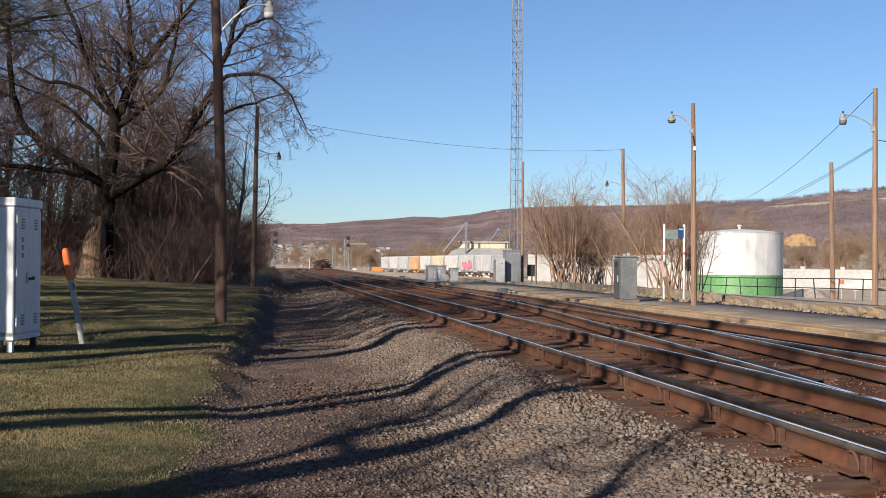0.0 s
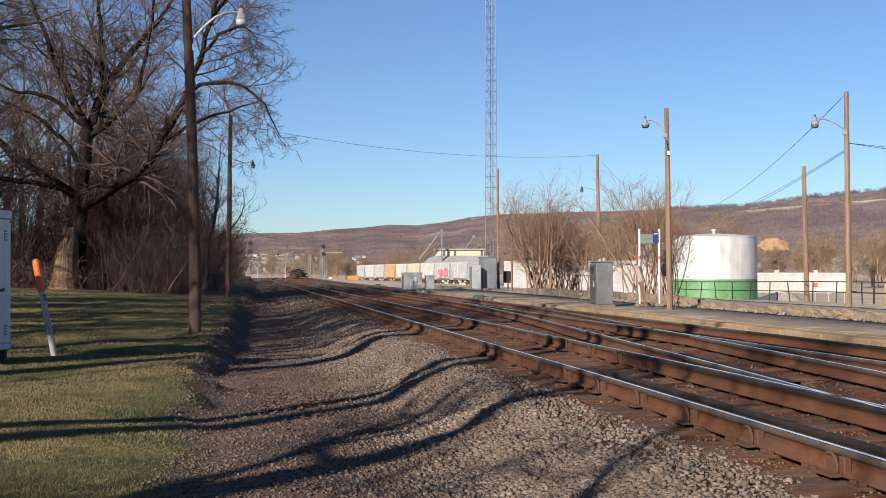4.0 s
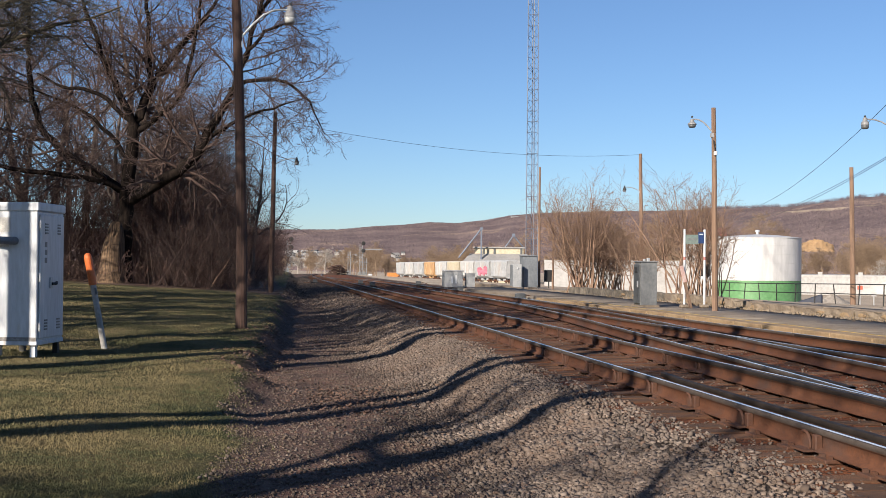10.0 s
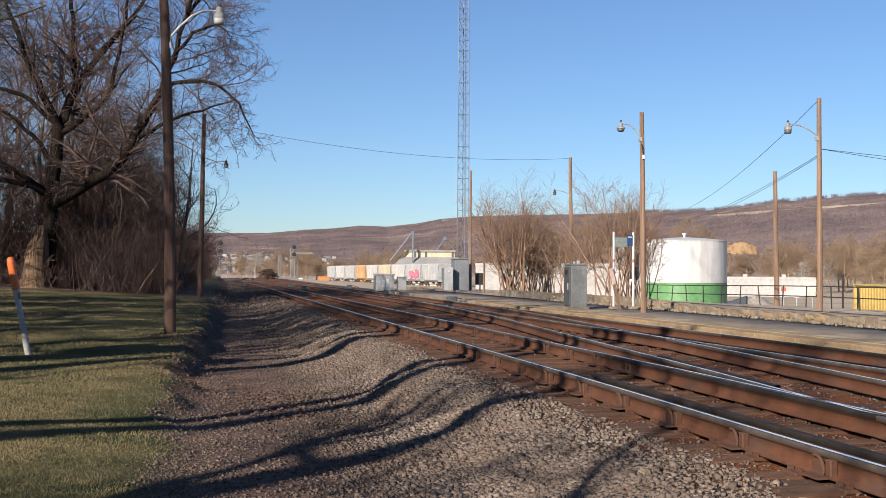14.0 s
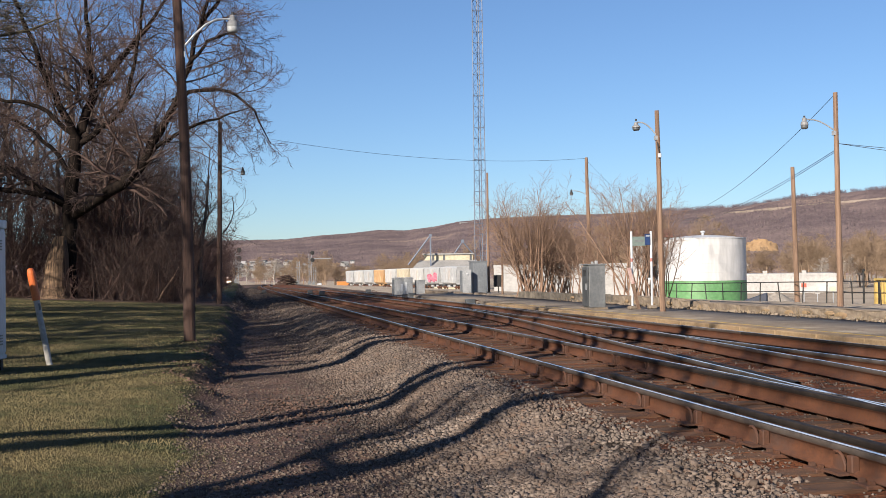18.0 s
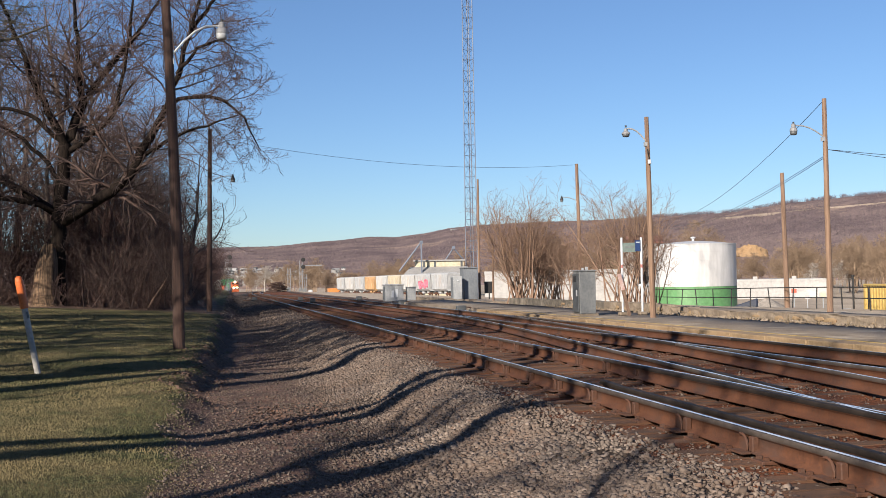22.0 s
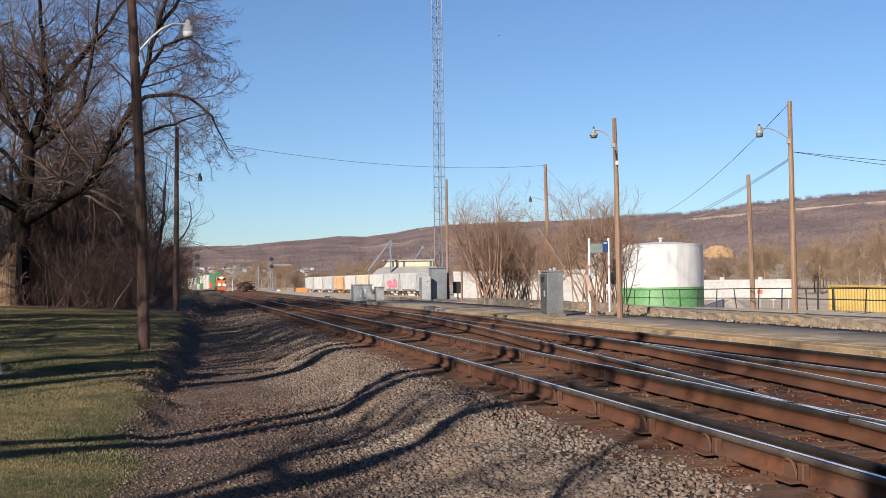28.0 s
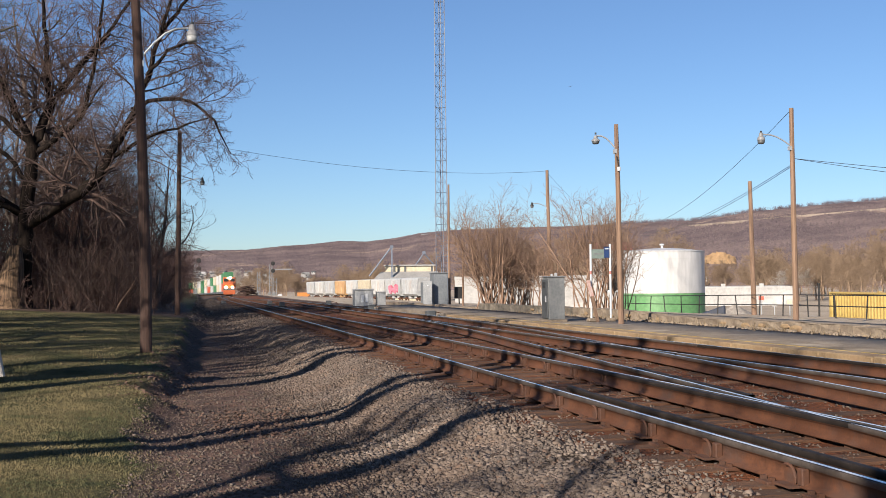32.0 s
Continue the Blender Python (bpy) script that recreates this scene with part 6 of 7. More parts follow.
def yard_sheds():
    z = float(grade(76)) - 0.28
    s = thing("signal_hut", "dark grey metal signal hut at the yard", "hut", pose(16.9, 76, z, 0, 0, 0))
    part("body", boxed(0.25, 1.25, 0, 1.3, 0.1, 2.35, bevel=0.02), HUT_GREY, s)
    part("roof", boxed(0.2, 1.3, -0.06, 1.36, 2.35, 2.42, bevel=0.01), HUT_GREY, s)
    part("base", boxed(0.0, 1.5, -0.2, 1.5, 0, 0.1), CONCRETE, s)
    c = thing("relay_cabinet", "grey relay cabinet beside the dark hut", "cabinet", pose(16.25, 75.4, z))
    part("body", boxed(0, 0.62, 0, 0.9, 0.08, 1.8, bevel=0.015), PALE_GREY, c)
    part("door", boxed(-0.03, 0.0, 0.05, 0.85, 0.15, 1.72), HUT_GREY, c)
    part("lamp", tubed([(0.3, -0.02, 1.5), (0.3, -0.08, 1.5)], 0.05, 8), WHITE_METAL, c)
    z = float(grade(80)) - 0.28
    c = thing("relay_cabinet", "grey equipment cabinet with a sloped roof and notices", "cabinet", pose(12.1, 80, z))
    part("body", boxed(0, 1.35, 0, 1.2, 0.05, 1.2, bevel=0.015), PALE_GREY, c)
    part("roof", boxed(-0.05, 1.4, -0.05, 1.25, 1.2, 1.32, bevel=0.03), PALE_GREY, c)
    part("side_panel", boxed(-0.03, 0.0, 0.05, 1.15, 0.1, 1.15), HUT_GREY, c)
    for k in range(2):
        part("notice", boxed(0.45 + 0.3 * k, 0.62 + 0.3 * k, -0.012, 0.0, 0.35, 0.85 + 0.1 * k), WHITE_METAL, c)
    c2 = thing("relay_cabinet", "narrow grey equipment cabinet", "cabinet", pose(13.75, 80, z))
    part("body", boxed(0, 0.62, 0, 0.7, 0.03, 1.05, bevel=0.015), PALE_GREY, c2)
    part("roof", boxed(-0.03, 0.65, -0.03, 0.73, 1.05, 1.1, bevel=0.01), PALE_GREY, c2)
    b = thing("pole_box", "black box on a post by the utility pole", "box", pose(18.95, 77, z))
    part("post", tubed([(0.3, 0.1, 0), (0.3, 0.1, 0.6)], 0.05, 8), BLACK, b)
    part("box", boxed(0, 0.55, 0, 0.35, 0.55, 1.4, bevel=0.02), BLACK, b)
    # a low stone kerb at the yard's edge
    k = thing("yard_kerb", "low crumbling stone kerb at the edge of the yard", "kerb", kind="structure")
    rng = random.Random(2)
    y = 52.0
    while y < 78:
        L = rng.uniform(0.8, 1.8)
        part("kerb_stone", boxed(14.2, 14.7, y, y + L - 0.03, float(grade(y)) - 0.4, float(grade(y)) + 0.05 + rng.uniform(-0.05, 0.05), bevel=0.03), CONCRETE, k)
        y += L


yard_sheds()


def radio_tower():
    x, y = 30.35, 130.0
    z = float(land(x, y))
    t = thing("lattice_tower", "tall slender galvanised lattice radio tower", "tower", pose(x, y, z))
    H = 46.0
    def w(h):
        return 0.84 - 0.004 * h
    feet = [(math.cos(a), math.sin(a)) for a in (radians(80), radians(200), radians(320))]
    for cx, cy in feet:
        part("leg", tubed([(cx * w(h), cy * w(h), h) for h in np.linspace(-0.3, H, 8)], 0.055, 6), DARK_GALV, t)
    lv = np.arange(0.4, H, 1.3)
    for k in range(3):
        (ax, ay), (bx, by) = feet[k], feet[(k + 1) % 3]
        bm = bmesh.new()
        for i, h in enumerate(lv[:-1]):
            h2 = lv[i + 1]
            tube(bm, [(ax * w(h), ay * w(h), h), (bx * w(h), by * w(h), h)], 0.022, 4, False)
            a, b = ((ax, ay), (bx, by)) if i % 2 else ((bx, by), (ax, ay))
            tube(bm, [(a[0] * w(h), a[1] * w(h), h), (b[0] * w(h2), b[1] * w(h2), h2)], 0.022, 4, False)
        part("bracing", bm, DARK_GALV, t)
    part("cable_ladder", tubed([(0.2, -0.3, 0), (0.1, -0.15, H)], 0.06, 6), DARK_GALV, t)
    part("base", boxed(-1.5, 1.5, -1.5, 1.5, -0.3, 0.2), CONCRETE, t)


radio_tower()


# ---- standing freight cars ----
def hopper_car(y, paint, label, tagged_side=False):
    x = 46.5 - 0.0916 * (y - 213.5)
    z = float(np.interp(y, [213, 326], [-2.75, -3.3]))
    c = thing("hopper_car", label, "freight car", pose(x, y, z, 0, 0, 5.23), "standing freight cars")
    L, W, B, T = 12.4, 1.5, 1.15, 4.75
    sec = [(-W, B + 0.35), (-W * 0.75, B), (W * 0.75, B), (W, B + 0.35), (W, T - 0.28), (W * 0.86, T), (-W * 0.86, T), (-W, T - 0.28)]
    bm = bmesh.new()
    a = [bm.verts.new((px, 1.2 if pz < B + 0.4 else 0.35, pz)) for px, pz in sec]
    b = [bm.verts.new((px, L - 1.2 if pz < B + 0.4 else L - 0.35, pz)) for px, pz in sec]
    for k in range(8):
        j = (k + 1) % 8
        bm.faces.new((a[k], a[j], b[j], b[k]))
    bm.faces.new(a[::-1])
    bm.faces.new(b)
    bmesh.ops.recalc_face_normals(bm, faces=bm.faces)
    part("body", bm, paint, c)
    for k in range(6):
        part("side_rib", boxed(-W - 0.07, -W, 1.2 + 2.0 * k, 1.3 + 2.0 * k, B + 0.4, T - 0.3), paint, c)
    part("roof_walk", boxed(-0.5, 0.5, 0.4, L - 0.4, T, T + 0.12), GALV, c)
    part("underframe", boxed(-0.4, 0.4, 0, L, 0.75, 1.1), DARK_GREY, c)
    for yy in (4.1, L - 4.1):
        part("discharge_chute", boxed(-0.9, 0.9, yy - 0.8, yy + 0.8, 0.5, B + 0.1, bevel=0.15), paint, c)
    for yy in (2.2, L - 2.2):
        tr = part("truck", boxed(-1.15, -1.0, yy - 1.1, yy + 1.1, 0.4, 0.75, bevel=0.08), RUST, c)
        for wy in (yy - 0.9, yy + 0.9):
            bmw = spun([(0.42, -0.07), (0.46, -0.05), (0.46, 0.07)], 14)
            part("wheel", bmw, RUST, tr, m=pose(-0.8, wy, 0.45, 0, 90, 0))
    if tagged_side:
        bm = bmesh.new()
        rng = random.Random(5)
        for k in range(9):
            y0, z0 = 2.6 + 0.75 * k, 1.65 + rng.uniform(0, 0.5)
            r = rng.uniform(0.45, 0.75)
            tube(bm, [(-W - 0.08, y0 + r * math.cos(q), z0 + 0.7 + 1.2 * r * math.sin(q)) for q in [radians(j * 36 + 40 * k) for j in range(8)]], 0.13, 4)
            box(bm, -W - 0.09, -W - 0.06, y0 - 0.1, y0 + 0.35, z0, z0 + rng.uniform(0.8, 1.5))
        part("spray_paint_marks", bm, PINK, c, "pink spray-painted shapes")
    return c


def freight_cars():
    plan = [(213.5 + 12.5 * k, p, s) for k, (p, s) in enumerate([(CAR_GREY, 0), (CAR_GREY, 1), (CAR_WHITE, 0), (CAR_CREAM, 0), (CAR_WHITE, 0), (CAR_ORANGE, 0), (CAR_GREY, 0), (CAR_WHITE, 0), (CAR_GREY, 0)])]
    names = {CAR_GREY: "grey covered hopper car standing in the yard", CAR_WHITE: "pale covered hopper car standing in the yard", CAR_CREAM: "cream covered hopper car standing in the yard", CAR_ORANGE: "faded orange covered hopper car standing in the yard"}
    for y, p, s in plan:
        hopper_car(y, p, names[p] + (" with pink spray paint" if s else ""), s)
    for y in (330, 338):
        z = float(land(34, y)) - 0.2
        d = thing("dumpster", "orange steel dumpster in the yard", "dumpster", pose(33 + (y - 330) * 0.12, y, z), "dumpsters")
        part("bin", boxed(0, 3.4, 0, 5, 0.2, 2.5, bevel=0.05), LOCO_ORANGE, d)
        part("skid", boxed(0.2, 2.4, 0.2, 4.8, 0, 0.2), BLACK, d)


freight_cars()


# ---- signals ----
def signal_mast(x, y, h, label, lattice=True, heads=2, arm=0.0):
    z = float(land(x, y)) - 0.05
    s = thing("railway_signal", label, "railway signal", pose(x, y, z), "railway signals")
    for dx in (-0.35, 0.35):
        part("leg", tubed([(dx, 0, 0), (dx, 0, h)], 0.1, 6), SIGNAL_STEEL, s)
    n = int(h / 0.9)
    for k in range(n):
        a, b = h * k / n, h * (k + 1) / n
        part("rung", tubed([(-0.35, 0, a), (0.35, 0, a)], 0.07, 4), SIGNAL_STEEL, s)
        if k % 2:
            part("brace", tubed([(-0.35, 0, a), (0.35, 0, b)], 0.06, 4), SIGNAL_STEEL, s)
    part("platform", boxed(-0.8, 0.8, -0.5, 0.3, h * 0.72, h * 0.72 + 0.1), SIGNAL_STEEL, s)
    part("equipment_case", boxed(-0.7, 0.1, -0.3, 0.3, 0, 1.0, bevel=0.03), GREY_METAL, s)
    for k in range(heads):
        hz = h - 0.2 - k * 1.9
        hd = part("signal_head", spun([(0.56, -0.06), (0.56, 0.06)], 20), BLACK, s, m=pose(0.55, -0.3, hz + 0.4, 90, 0, 0))
        part("hood", tubed([(0, 0, 0.0), (0, 0, 0.3)], 0.2, 10), BLACK, hd)
    if arm:
        part("cantilever_arm", boxed(0, arm, -0.15, 0.15, h * 0.82, h * 0.82 + 0.3), SIGNAL_STEEL, s)
    return s


def signals():
    signal_mast(2.4, 260, 7.6, "silver lattice railway signal mast with black heads")
    signal_mast(21.7, 290, 8.3, "silver lattice railway signal mast with black heads and an arm", arm=5.5)
    signal_mast(18.7, 292, 6.2, "short silver lattice railway signal mast", heads=0)
    signal_mast(23.6, 300, 5.0, "short silver lattice railway signal mast", heads=0)


signals()


def tie_pile():
    """A heap of old ties beside the line."""
    rng = random.Random(8)
    z = float(grade(250)) - 0.2
    p = thing("tie_heap", "dark heap of discarded wooden ties beside the line", "heap of ties", pose(13.1, 250, z))
    src = part("old_tie", tie_mesh("heap", 2.6), POLE_DARK, p, m=pose(-0.5, 0, 0.2, 0, 0, 4))
    k = 0
    for lev in range(7):
        for j in range(11 - lev):
            a = rng.uniform(-12, 12) + (90 if rng.random() < 0.3 else 0)
            shared("old_tie", src, p, pose(rng.uniform(-1.7, 1.7) * (1.0 - 0.1 * lev), -2 + j * 0.55 + rng.uniform(-0.2, 0.2), 0.2 + 0.34 * lev, rng.uniform(-10, 10), rng.uniform(-10, 10), a))
    c = thing("parked_pickup", "white pickup truck parked by the signals", "truck", pose(40.0, 475, float(land(40.0, 475)), 0, 0, 80))
    part("body", boxed(-1, 1, -2.6, 2.6, 0.45, 1.1, bevel=0.1), WHITE_METAL, c)
    part("cab", boxed(-0.9, 0.9, -0.4, 1.4, 1.1, 1.85, bevel=0.2), WHITE_METAL, c)
    for wx in (-1, 1):
        for wy in (-1.7, 1.7):
            part("wheel", spun([(0.4, -0.12), (0.4, 0.12)], 14), BLACK, c, m=pose(wx * 0.92, wy, 0.4, 0, 90, 0))


tie_pile()


def valley_trees():
    """Bare trees in the valley between the yard and the hill."""
    rng = random.Random(77)
    kinds = [bare_tree(500 + k, 13 + 2 * k, 0.22, "bare tan tree in the valley", (70 + 12 * k, 215 + 9 * k, -3.4), 11, (9, 7, 6), 0.02, "valley_tree", "valley trees") for k in range(3)]
    for k in kinds:
        for ch in k.children:
            ch.data.materials[0] = VALLEY_TWIG
    spots = []
    for _ in range(320):
        a = radians(rng.choice([rng.uniform(8.5, 13), rng.uniform(24, 37), rng.uniform(12, 34), rng.uniform(0, 9)]))
        r = rng.uniform(330, 720)
        if math.degrees(a) > 15:
            r = rng.uniform(215, 460) if math.degrees(a) < 33 else rng.uniform(150, 320)
        x, y = r * math.sin(a), r * math.cos(a)
        if x > LINE_1 + float(bend(y)) + 10:    # clear of the line
            spots.append((x, y))
    for x, y in spots:
        if 26.3 < math.degrees(math.atan2(x, y)) < 28.4 and math.hypot(x, y) < 400:
            continue
        if abs(x - 45.5) < 5 and y < 425 or abs(x - 56) < 14 and 255 < y < 300:
            continue
        t = copy_thing(rng.choice(kinds), pose(x, y, float(land(x, y)) - 0.2, 0, 0, rng.uniform(0, 360)))
        s = rng.uniform(0.5, 0.85)
        t.scale = (s, s, s)


valley_trees()


def earth_bank():
    a = radians(27.35)
    r = 640
    rng = np.random.default_rng(2)
    n, k = 26, 9
    u, v = np.meshgrid(np.linspace(-1, 1, n), np.linspace(0, 1, k))
    top = np.clip(1 - u ** 2, 0, 1) ** 0.4
    P = np.stack([u * 9.5 + rng.normal(0, 0.3, u.shape), v * 14 + rng.normal(0, 0.4, u.shape), top * v * 7 + rng.normal(0, 0.25, u.shape)], -1)
    i = np.arange(n * k).reshape(k, n)
    f = np.stack([i[:-1, :-1], i[:-1, 1:], i[1:, 1:], i[1:, :-1]], -1).reshape(-1, 4)
    ob = arrays("earth_bank", P.reshape(-1, 3), f, mat("bare_orange_earth", (0.4, 0.24, 0.11), (0.58, 0.38, 0.2), 0.3, 0.95, 0))
    ob.matrix_basis = pose(r * math.sin(a), r * math.cos(a), 1.22 + 640 * 0.013, 0, 0, -27.35)
    tagged(ob, "bare orange earth bank on the far hillside", "earth bank", kind="structure")


earth_bank()


def evergreen_clump():
    """Dark conifers among the houses across the valley."""
    rng = np.random.default_rng(61)
    needle = mat("dark_conifer_needles", (0.025, 0.05, 0.03), (0.07, 0.11, 0.06), 0.3, 0.95, 0)
    for k in range(9):
        a, r = radians(2.45 + 0.13 * k + rng.uniform(-0.04, 0.04)), 880 + rng.uniform(-20, 20)
        h = rng.uniform(6.5, 10)
        t = thing("conifer", "dark green conifer standing among distant houses", "tree", pose(r * math.sin(a), r * math.cos(a), -1.5), "distant conifers")
        part("trunk", tubed([(0, 0, -1), (0, 0, h * 0.9)], [0.25, 0.05], 6), BARK, t)
        n = 420
        u = rng.random(n) ** 0.7
        rad = (1 - u) * h * 0.3 + 0.2
        q = rng.uniform(0, 6.28, n)
        S = np.stack([0 * u, 0 * u, 0.6 + u * h * 0.95], -1)
        E = S + np.stack([rad * np.cos(q), rad * np.sin(q), -0.2 * rad], -1) * rng.uniform(0.6, 1.1, (n, 1))
        W = np.stack([-np.sin(q), np.cos(q), 0 * q], -1) * 0.3
        P = np.stack([S, E - W, E + W * 0.5 + np.array([0, 0, 0.25])], 1)
        arrays("crown", P.reshape(-1, 3), np.arange(3 * n).reshape(-1, 3), needle, t)


evergreen_clump()


def pale_trees():
    """A few whitish bare trees beyond the heap of ties."""
    bark = mat("pale_tree_bark", (0.42, 0.37, 0.33), (0.7, 0.64, 0.58), 0.6, 0.95, 0)
    rng = random.Random(5)
    src = bare_tree(620, 11, 0.24, "whitish bare tree beyond the yard", (18.2, 430, -3.5), 10, (7, 6, 4), 0.03, "pale_tree", "pale trees", bark=bark)
    for ch in src.children:
        ch.data.materials[0] = bark
    for az, r in ((1.0, 520), (2.9, 470), (3.2, 500), (2.0, 640), (25.6, 205), (30.2, 260), (31.5, 230)):
        a = radians(az)
        x, y = r * math.sin(a), r * math.cos(a)
        t = copy_thing(src, pose(x, y, float(land(x, y)) - 0.2, 0, 0, rng.uniform(0, 360)))
        s = rng.uniform(0.6, 0.9)
        t.scale = (s, s, s)


pale_trees()


def below_the_railing():
    t = thing("utility_trailer", "low trailer with a dark blue covered load parked below the railing", "trailer", pose(33.9, 67, float(land(33.9, 67)), 0, 0, 60))
    part("bed", boxed(-0.8, 0.8, -1.1, 1.1, 0.45, 0.7, bevel=0.03), BLACK, t)
    load = boxed(-0.75, 0.75, -1.0, 1.0, 0.7, 2.15, bevel=0.08)
    for q in load.verts:
        if q.co.z > 1.4:
            q.co.x *= 0.6
            q.co.z -= 0.35 * (q.co.y + 1.0)
    part("covered_load", load, mat("navy_tarpaulin", (0.01, 0.016, 0.035), (0.03, 0.042, 0.08), 4.0, 0.7, 0.2), t, "dark blue tarpaulin over a load")
    for x in (-0.78, 0.78):
        part("wheel", spun([(0.33, -0.1), (0.33, 0.1)], 14), BLACK, t, m=pose(x, 0, 0.33, 0, 90, 0))
    rng = np.random.default_rng(6)
    n, k = 40, 12
    u, v = np.meshgrid(np.linspace(0, 2 * np.pi, n), np.linspace(0, 1, k))
    r = 3.4 * (1 - v) + 0.02
    P = np.stack([r * np.cos(u) * (1 + 0.1 * np.sin(3 * u)), r * 0.8 * np.sin(u), 2.15 * v ** 0.85 + rng.normal(0, 0.04, u.shape)], -1)
    i = np.arange(n * k).reshape(k, n)
    f = np.stack([i[:-1, :-1], i[:-1, 1:], i[1:, 1:], i[1:, :-1]], -1).reshape(-1, 4)
    ob = arrays("gravel_pile", P.reshape(-1, 3), f, mat("pale_gravel", (0.26, 0.23, 0.2), (0.5, 0.45, 0.4), 6.0, 0.95, 0.5))
    ob.matrix_basis = pose(38.4, 72, float(land(38.4, 72)) - 0.1)
    tagged(ob, "pale grey gravel pile below the railing", "gravel pile")
    for x, y, h, paint, lab in ((58.5, 104, 2.2, BOX_RED, "small red sign on a post beyond the railing"), (63.0, 106, 1.7, CREAM, "small cream sign on a post beyond the railing"), (60.6, 105, 1.5, WALL_WHITE, "small white sign on a post beyond the railing")):
        z = float(land(x, y))
        q = thing("yard_sign", lab, "sign", pose(x, y, z, 0, 0, -28), "yard signs")
        part("post", tubed([(0, 0, 0), (0, 0, h)], 0.06, 6), GALV, q)
        part("plate", boxed(-0.26, 0.26, -0.07, -0.03, h - 0.42, h, bevel=0.01), paint, q)
    for k, (x, y, sx, sy, h) in enumerate(((56.5, 92, 1.6, 0.9, 0.5), (66.5, 102, 1.9, 1.2, 0.9), (53.6, 91, 1.2, 1.0, 0.4))):
        z = float(land(x, y))
        b = thing("concrete_block", "pale concrete block lying in the yard below the railing", "concrete block", pose(x, y, z - 0.05, 0, 0, 20 * k - 10), "concrete blocks")
        part("block", boxed(-sx / 2, sx / 2, -sy / 2, sy / 2, 0, h, bevel=0.06), WALL_WHITE, b)
    z = float(land(27.6, 44))
    p = thing("steel_post", "black steel post with a small head beside the container", "post", pose(27.6, 44, z))
    part("post", tubed([(0, 0, 0), (0, 0, 0.95 - z)], 0.045, 8), BLACK, p)
    part("cap", boxed(-0.06, 0.06, -0.06, 0.06, 0.9 - z, 1.0 - z, bevel=0.02), BLACK, p)


below_the_railing()


# ---- the train ----
def on_line(s):
    """Place and heading on the line at y = s."""
    y0, y1 = s - 4, s + 4
    x = LINE_1 + float(bend(s))
    h = math.degrees(math.atan2((float(bend(y1)) - float(bend(y0))), y1 - y0))
    return x, float(grade(s)), -h


def locomotive():
    """Faces -y; its front coupler is at y = 0."""
    t = thing("locomotive", "orange and dark freight locomotive with bright headlights, drawing the train", "locomotive")
    part("frame", boxed(-1.5, 1.5, 0.4, 21.5, 1.2, 1.75, bevel=0.04), DARK_GREY, t)
    part("nose", boxed(-1.05, 1.05, 0.9, 2.9, 1.75, 3.3, bevel=0.18), LOCO_RED, t)
    cab = part("cab", boxed(-1.55, 1.55, 2.9, 5.6, 1.75, 4.55, bevel=0.14), LOCO_RED, t)
    for x in (-0.75, 0.75):
        part("windscreen", boxed(x - 0.55, x + 0.55, 2.84, 2.9, 3.45, 4.1), DARK_GLASS, cab)
    part("roof_visor", boxed(-1.5, 1.5, 2.75, 2.95, 4.12, 4.2), DARK_GREY, cab)
    part("hood", boxed(-0.95, 0.95, 5.6, 20.6, 1.75, 4.4, bevel=0.1), DARK_GREY, t)
    part("radiator", boxed(-1.5, 1.5, 16.5, 20.4, 3.4, 4.6, bevel=0.1), DARK_GREY, t)
    part("pilot", boxed(-1.45, 1.45, 0.1, 0.4, 0.25, 1.35, bevel=0.05), LOCO_RED, t)
    part("fuel_tank", boxed(-1.4, 1.4, 8.0, 13.5, 0.35, 1.2, bevel=0.15), BLACK, t)
    for y in (4.2, 17.4):
        tr = part("truck", boxed(-1.35, 1.35, y - 2.3, y + 2.3, 0.45, 1.15, bevel=0.1), BLACK, t)
        for w in (-1.9, 0, 1.9):
            part("wheel_set", tubed([(-0.8, y + w, 0.53), (0.8, y + w, 0.53)], 0.53, 18), RUST, tr)
    for x, z in ((-0.2, 4.32), (0.2, 4.32)):
        part("headlight", tubed([(x, 2.7, z), (x, 2.86, z)], 0.24, 12), HEADLIGHT, t, "bright headlight")
    for x in (-0.8, 0.8):
        part("ditch_light", tubed([(x, 0.68, 2.0), (x, 0.88, 2.0)], 0.28, 12), HEADLIGHT, t, "bright ditch light")
    return t


def well_car(lower, upper, label):
    t = thing("container_car", label, "freight car", group="train cars")
    part("well", boxed(-1.45, 1.45, 1.2, 19.8, 0.35, 0.95, bevel=0.05), DARK_GREY, t)
    for y in (1.4, 19.6):
        tr = part("truck", boxed(-1.25, 1.25, y - 1.1, y + 1.1, 0.3, 0.9, bevel=0.08), BLACK, t)
        for w in (-0.85, 0.85):
            part("wheel_set", tubed([(-0.8, y + w, 0.45), (0.8, y + w, 0.45)], 0.45, 16), RUST, tr)
    for k, (m, z) in enumerate(((lower, 0.5), (upper, 3.4))):
        if m is not None:
            bm = corrugated(-6.1 if k == 0 else -7.4, 6.1 if k == 0 else 7.4, -1.22, 1.22, 0, 2.86, 0.6, 0.05)
            bmesh.ops.transform(bm, matrix=pose(0, 10.5, z, 0, 0, 90), verts=bm.verts)
            part("container", bm, m, t)
    return t


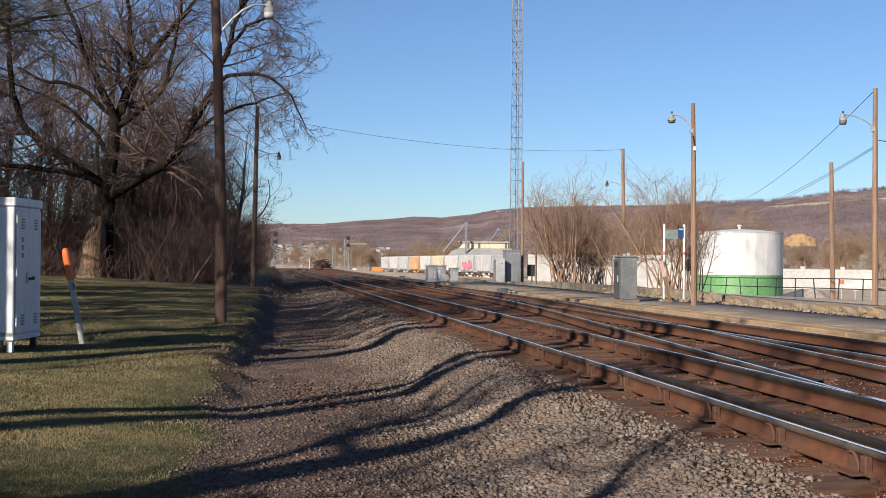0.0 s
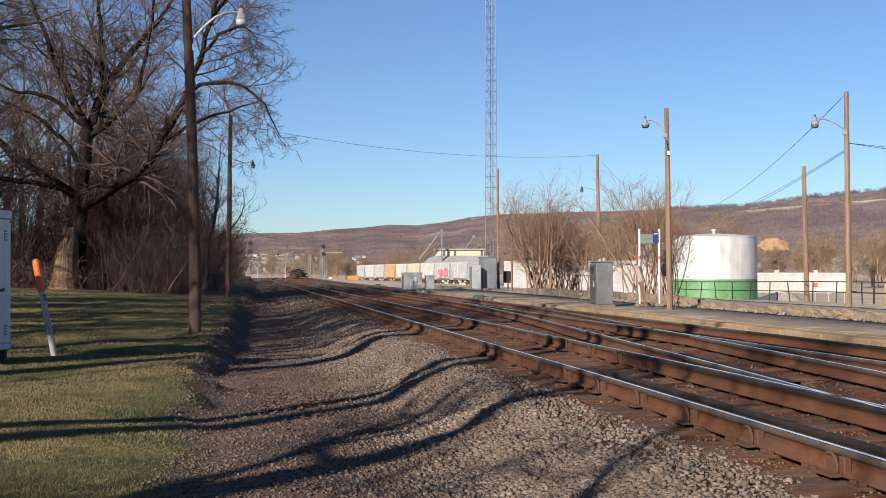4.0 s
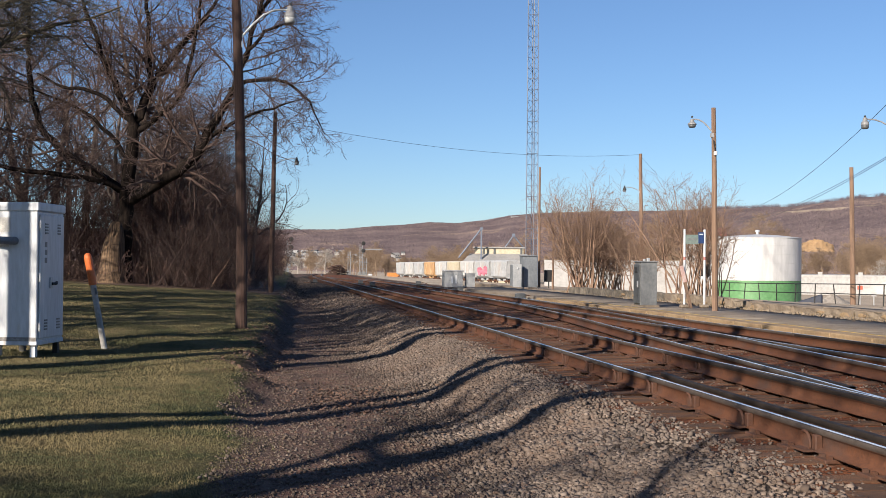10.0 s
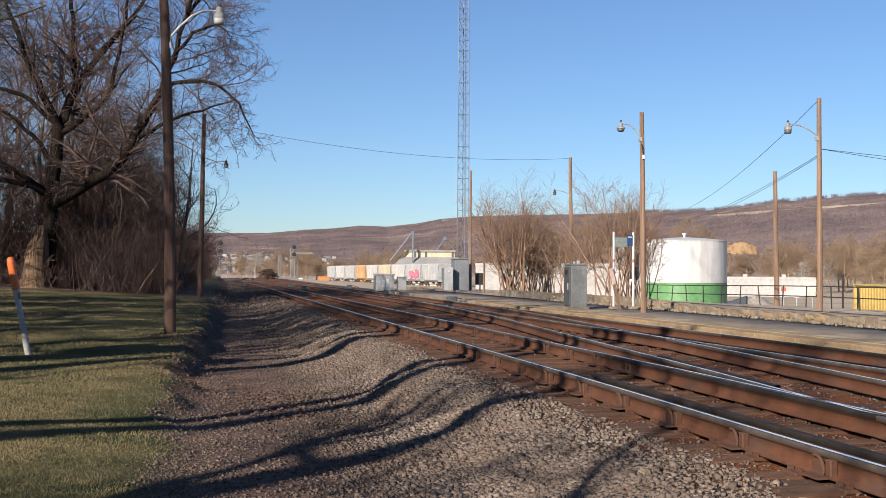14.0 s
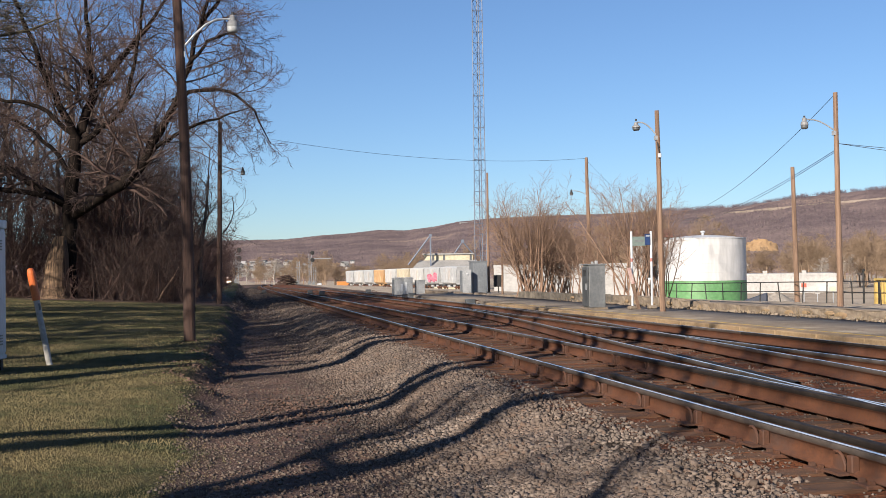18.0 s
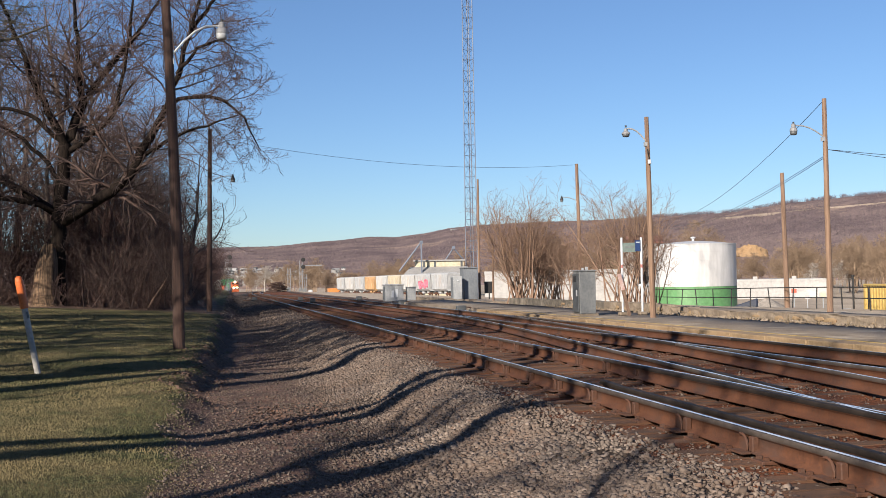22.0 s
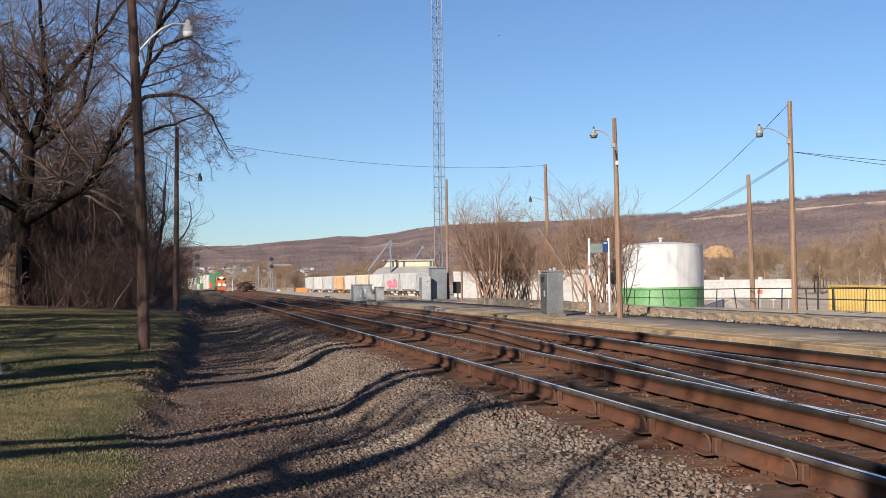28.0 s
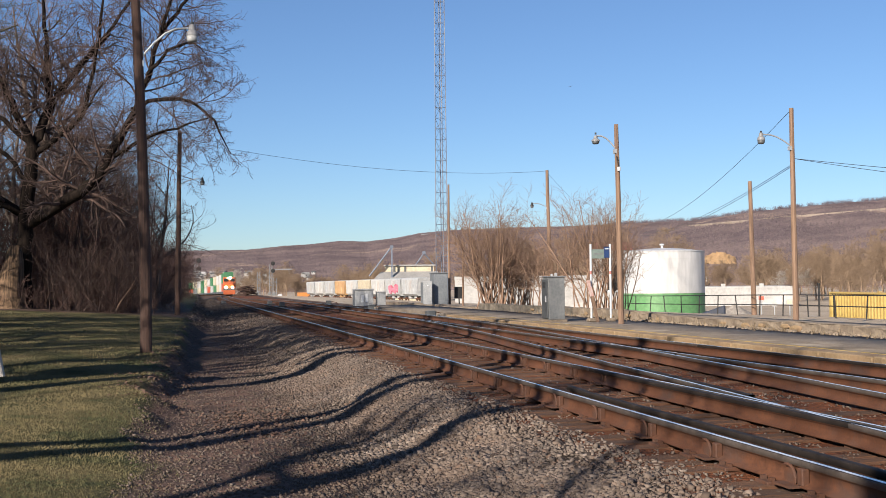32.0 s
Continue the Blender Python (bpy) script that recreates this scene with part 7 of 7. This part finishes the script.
def train():
    cars = [(locomotive(), 0.0)]
    tints = [(BOX_GREEN, BOX_GREEN, "two green"), (BOX_RED, BOX_GREEN, "green over red"), (CAR_WHITE, CAR_WHITE, "two white"), (CAR_CREAM, CAR_WHITE, "white over cream"), (BOX_GREEN, CAR_CREAM, "cream over green"), (CAR_GREY, BOX_GREEN, "green over grey"), (BOX_RED, CAR_WHITE, "white over red"), (CAR_WHITE, CAR_CREAM, "cream over white"), (BOX_GREEN, BOX_GREEN, "two green"), (CAR_CREAM, CAR_WHITE, "white over cream"), (BOX_GREEN, CAR_CREAM, "cream over green"), (BOX_RED, BOX_GREEN, "green over red")]
    for k, (a, b, w) in enumerate(tints):
        cars.append((well_car(a, b, w + " shipping containers stacked on a well car"), 22.8 + 21.2 * k))
    return cars


TRAIN = train()
cars_bird = thing("bird", "small dark bird flying far off", "bird", pose(60, 200, 60))
part("body", spun([(0.01, -0.25), (0.08, -0.1), (0.07, 0.1), (0.01, 0.28)], 8), BLACK, cars_bird, m=pose(0, 0, 0, 0, 90, 0))
for side in (-1, 1):
    bmw = bmesh.new()
    for p in ((-0.12, 0, 0), (0.12, 0, 0), (0.05, side * 0.7, 0.14), (-0.1, side * 0.6, 0.13)):
        bmw.verts.new(p)
    bmw.verts.ensure_lookup_table()
    bmw.faces.new(bmw.verts)
    r = bmesh.ops.extrude_face_region(bmw, geom=bmw.faces[:])
    bmesh.ops.translate(bmw, verts=[v for v in r["geom"] if isinstance(v, bmesh.types.BMVert)], vec=(0, 0, 0.02))
    bmesh.ops.recalc_face_normals(bmw, faces=bmw.faces)
    part("wing", bmw, BLACK, cars_bird)


def motions():
    speed = 20.6
    for car, off in TRAIN:
        rows = []
        for k in range(33):
            s = 275 + (32 - k) * speed + off
            mid = s + 10.5
            x, z, h = on_line(mid)
            m = pose(x, mid, z, 0, 0, h) @ pose(0, -10.5, 0)
            rows.append((float(k), m))
        walk(car, rows)
    # the bird drifts across the sky
    walk(cars_bird, [(0.0, pose(-200, 330, 100, 0, 0, 20)), (22.0, pose(60, 330, 90, 0, 0, 20)), (32.0, pose(109, 300, 57.5, 0, 0, 60))])


motions()
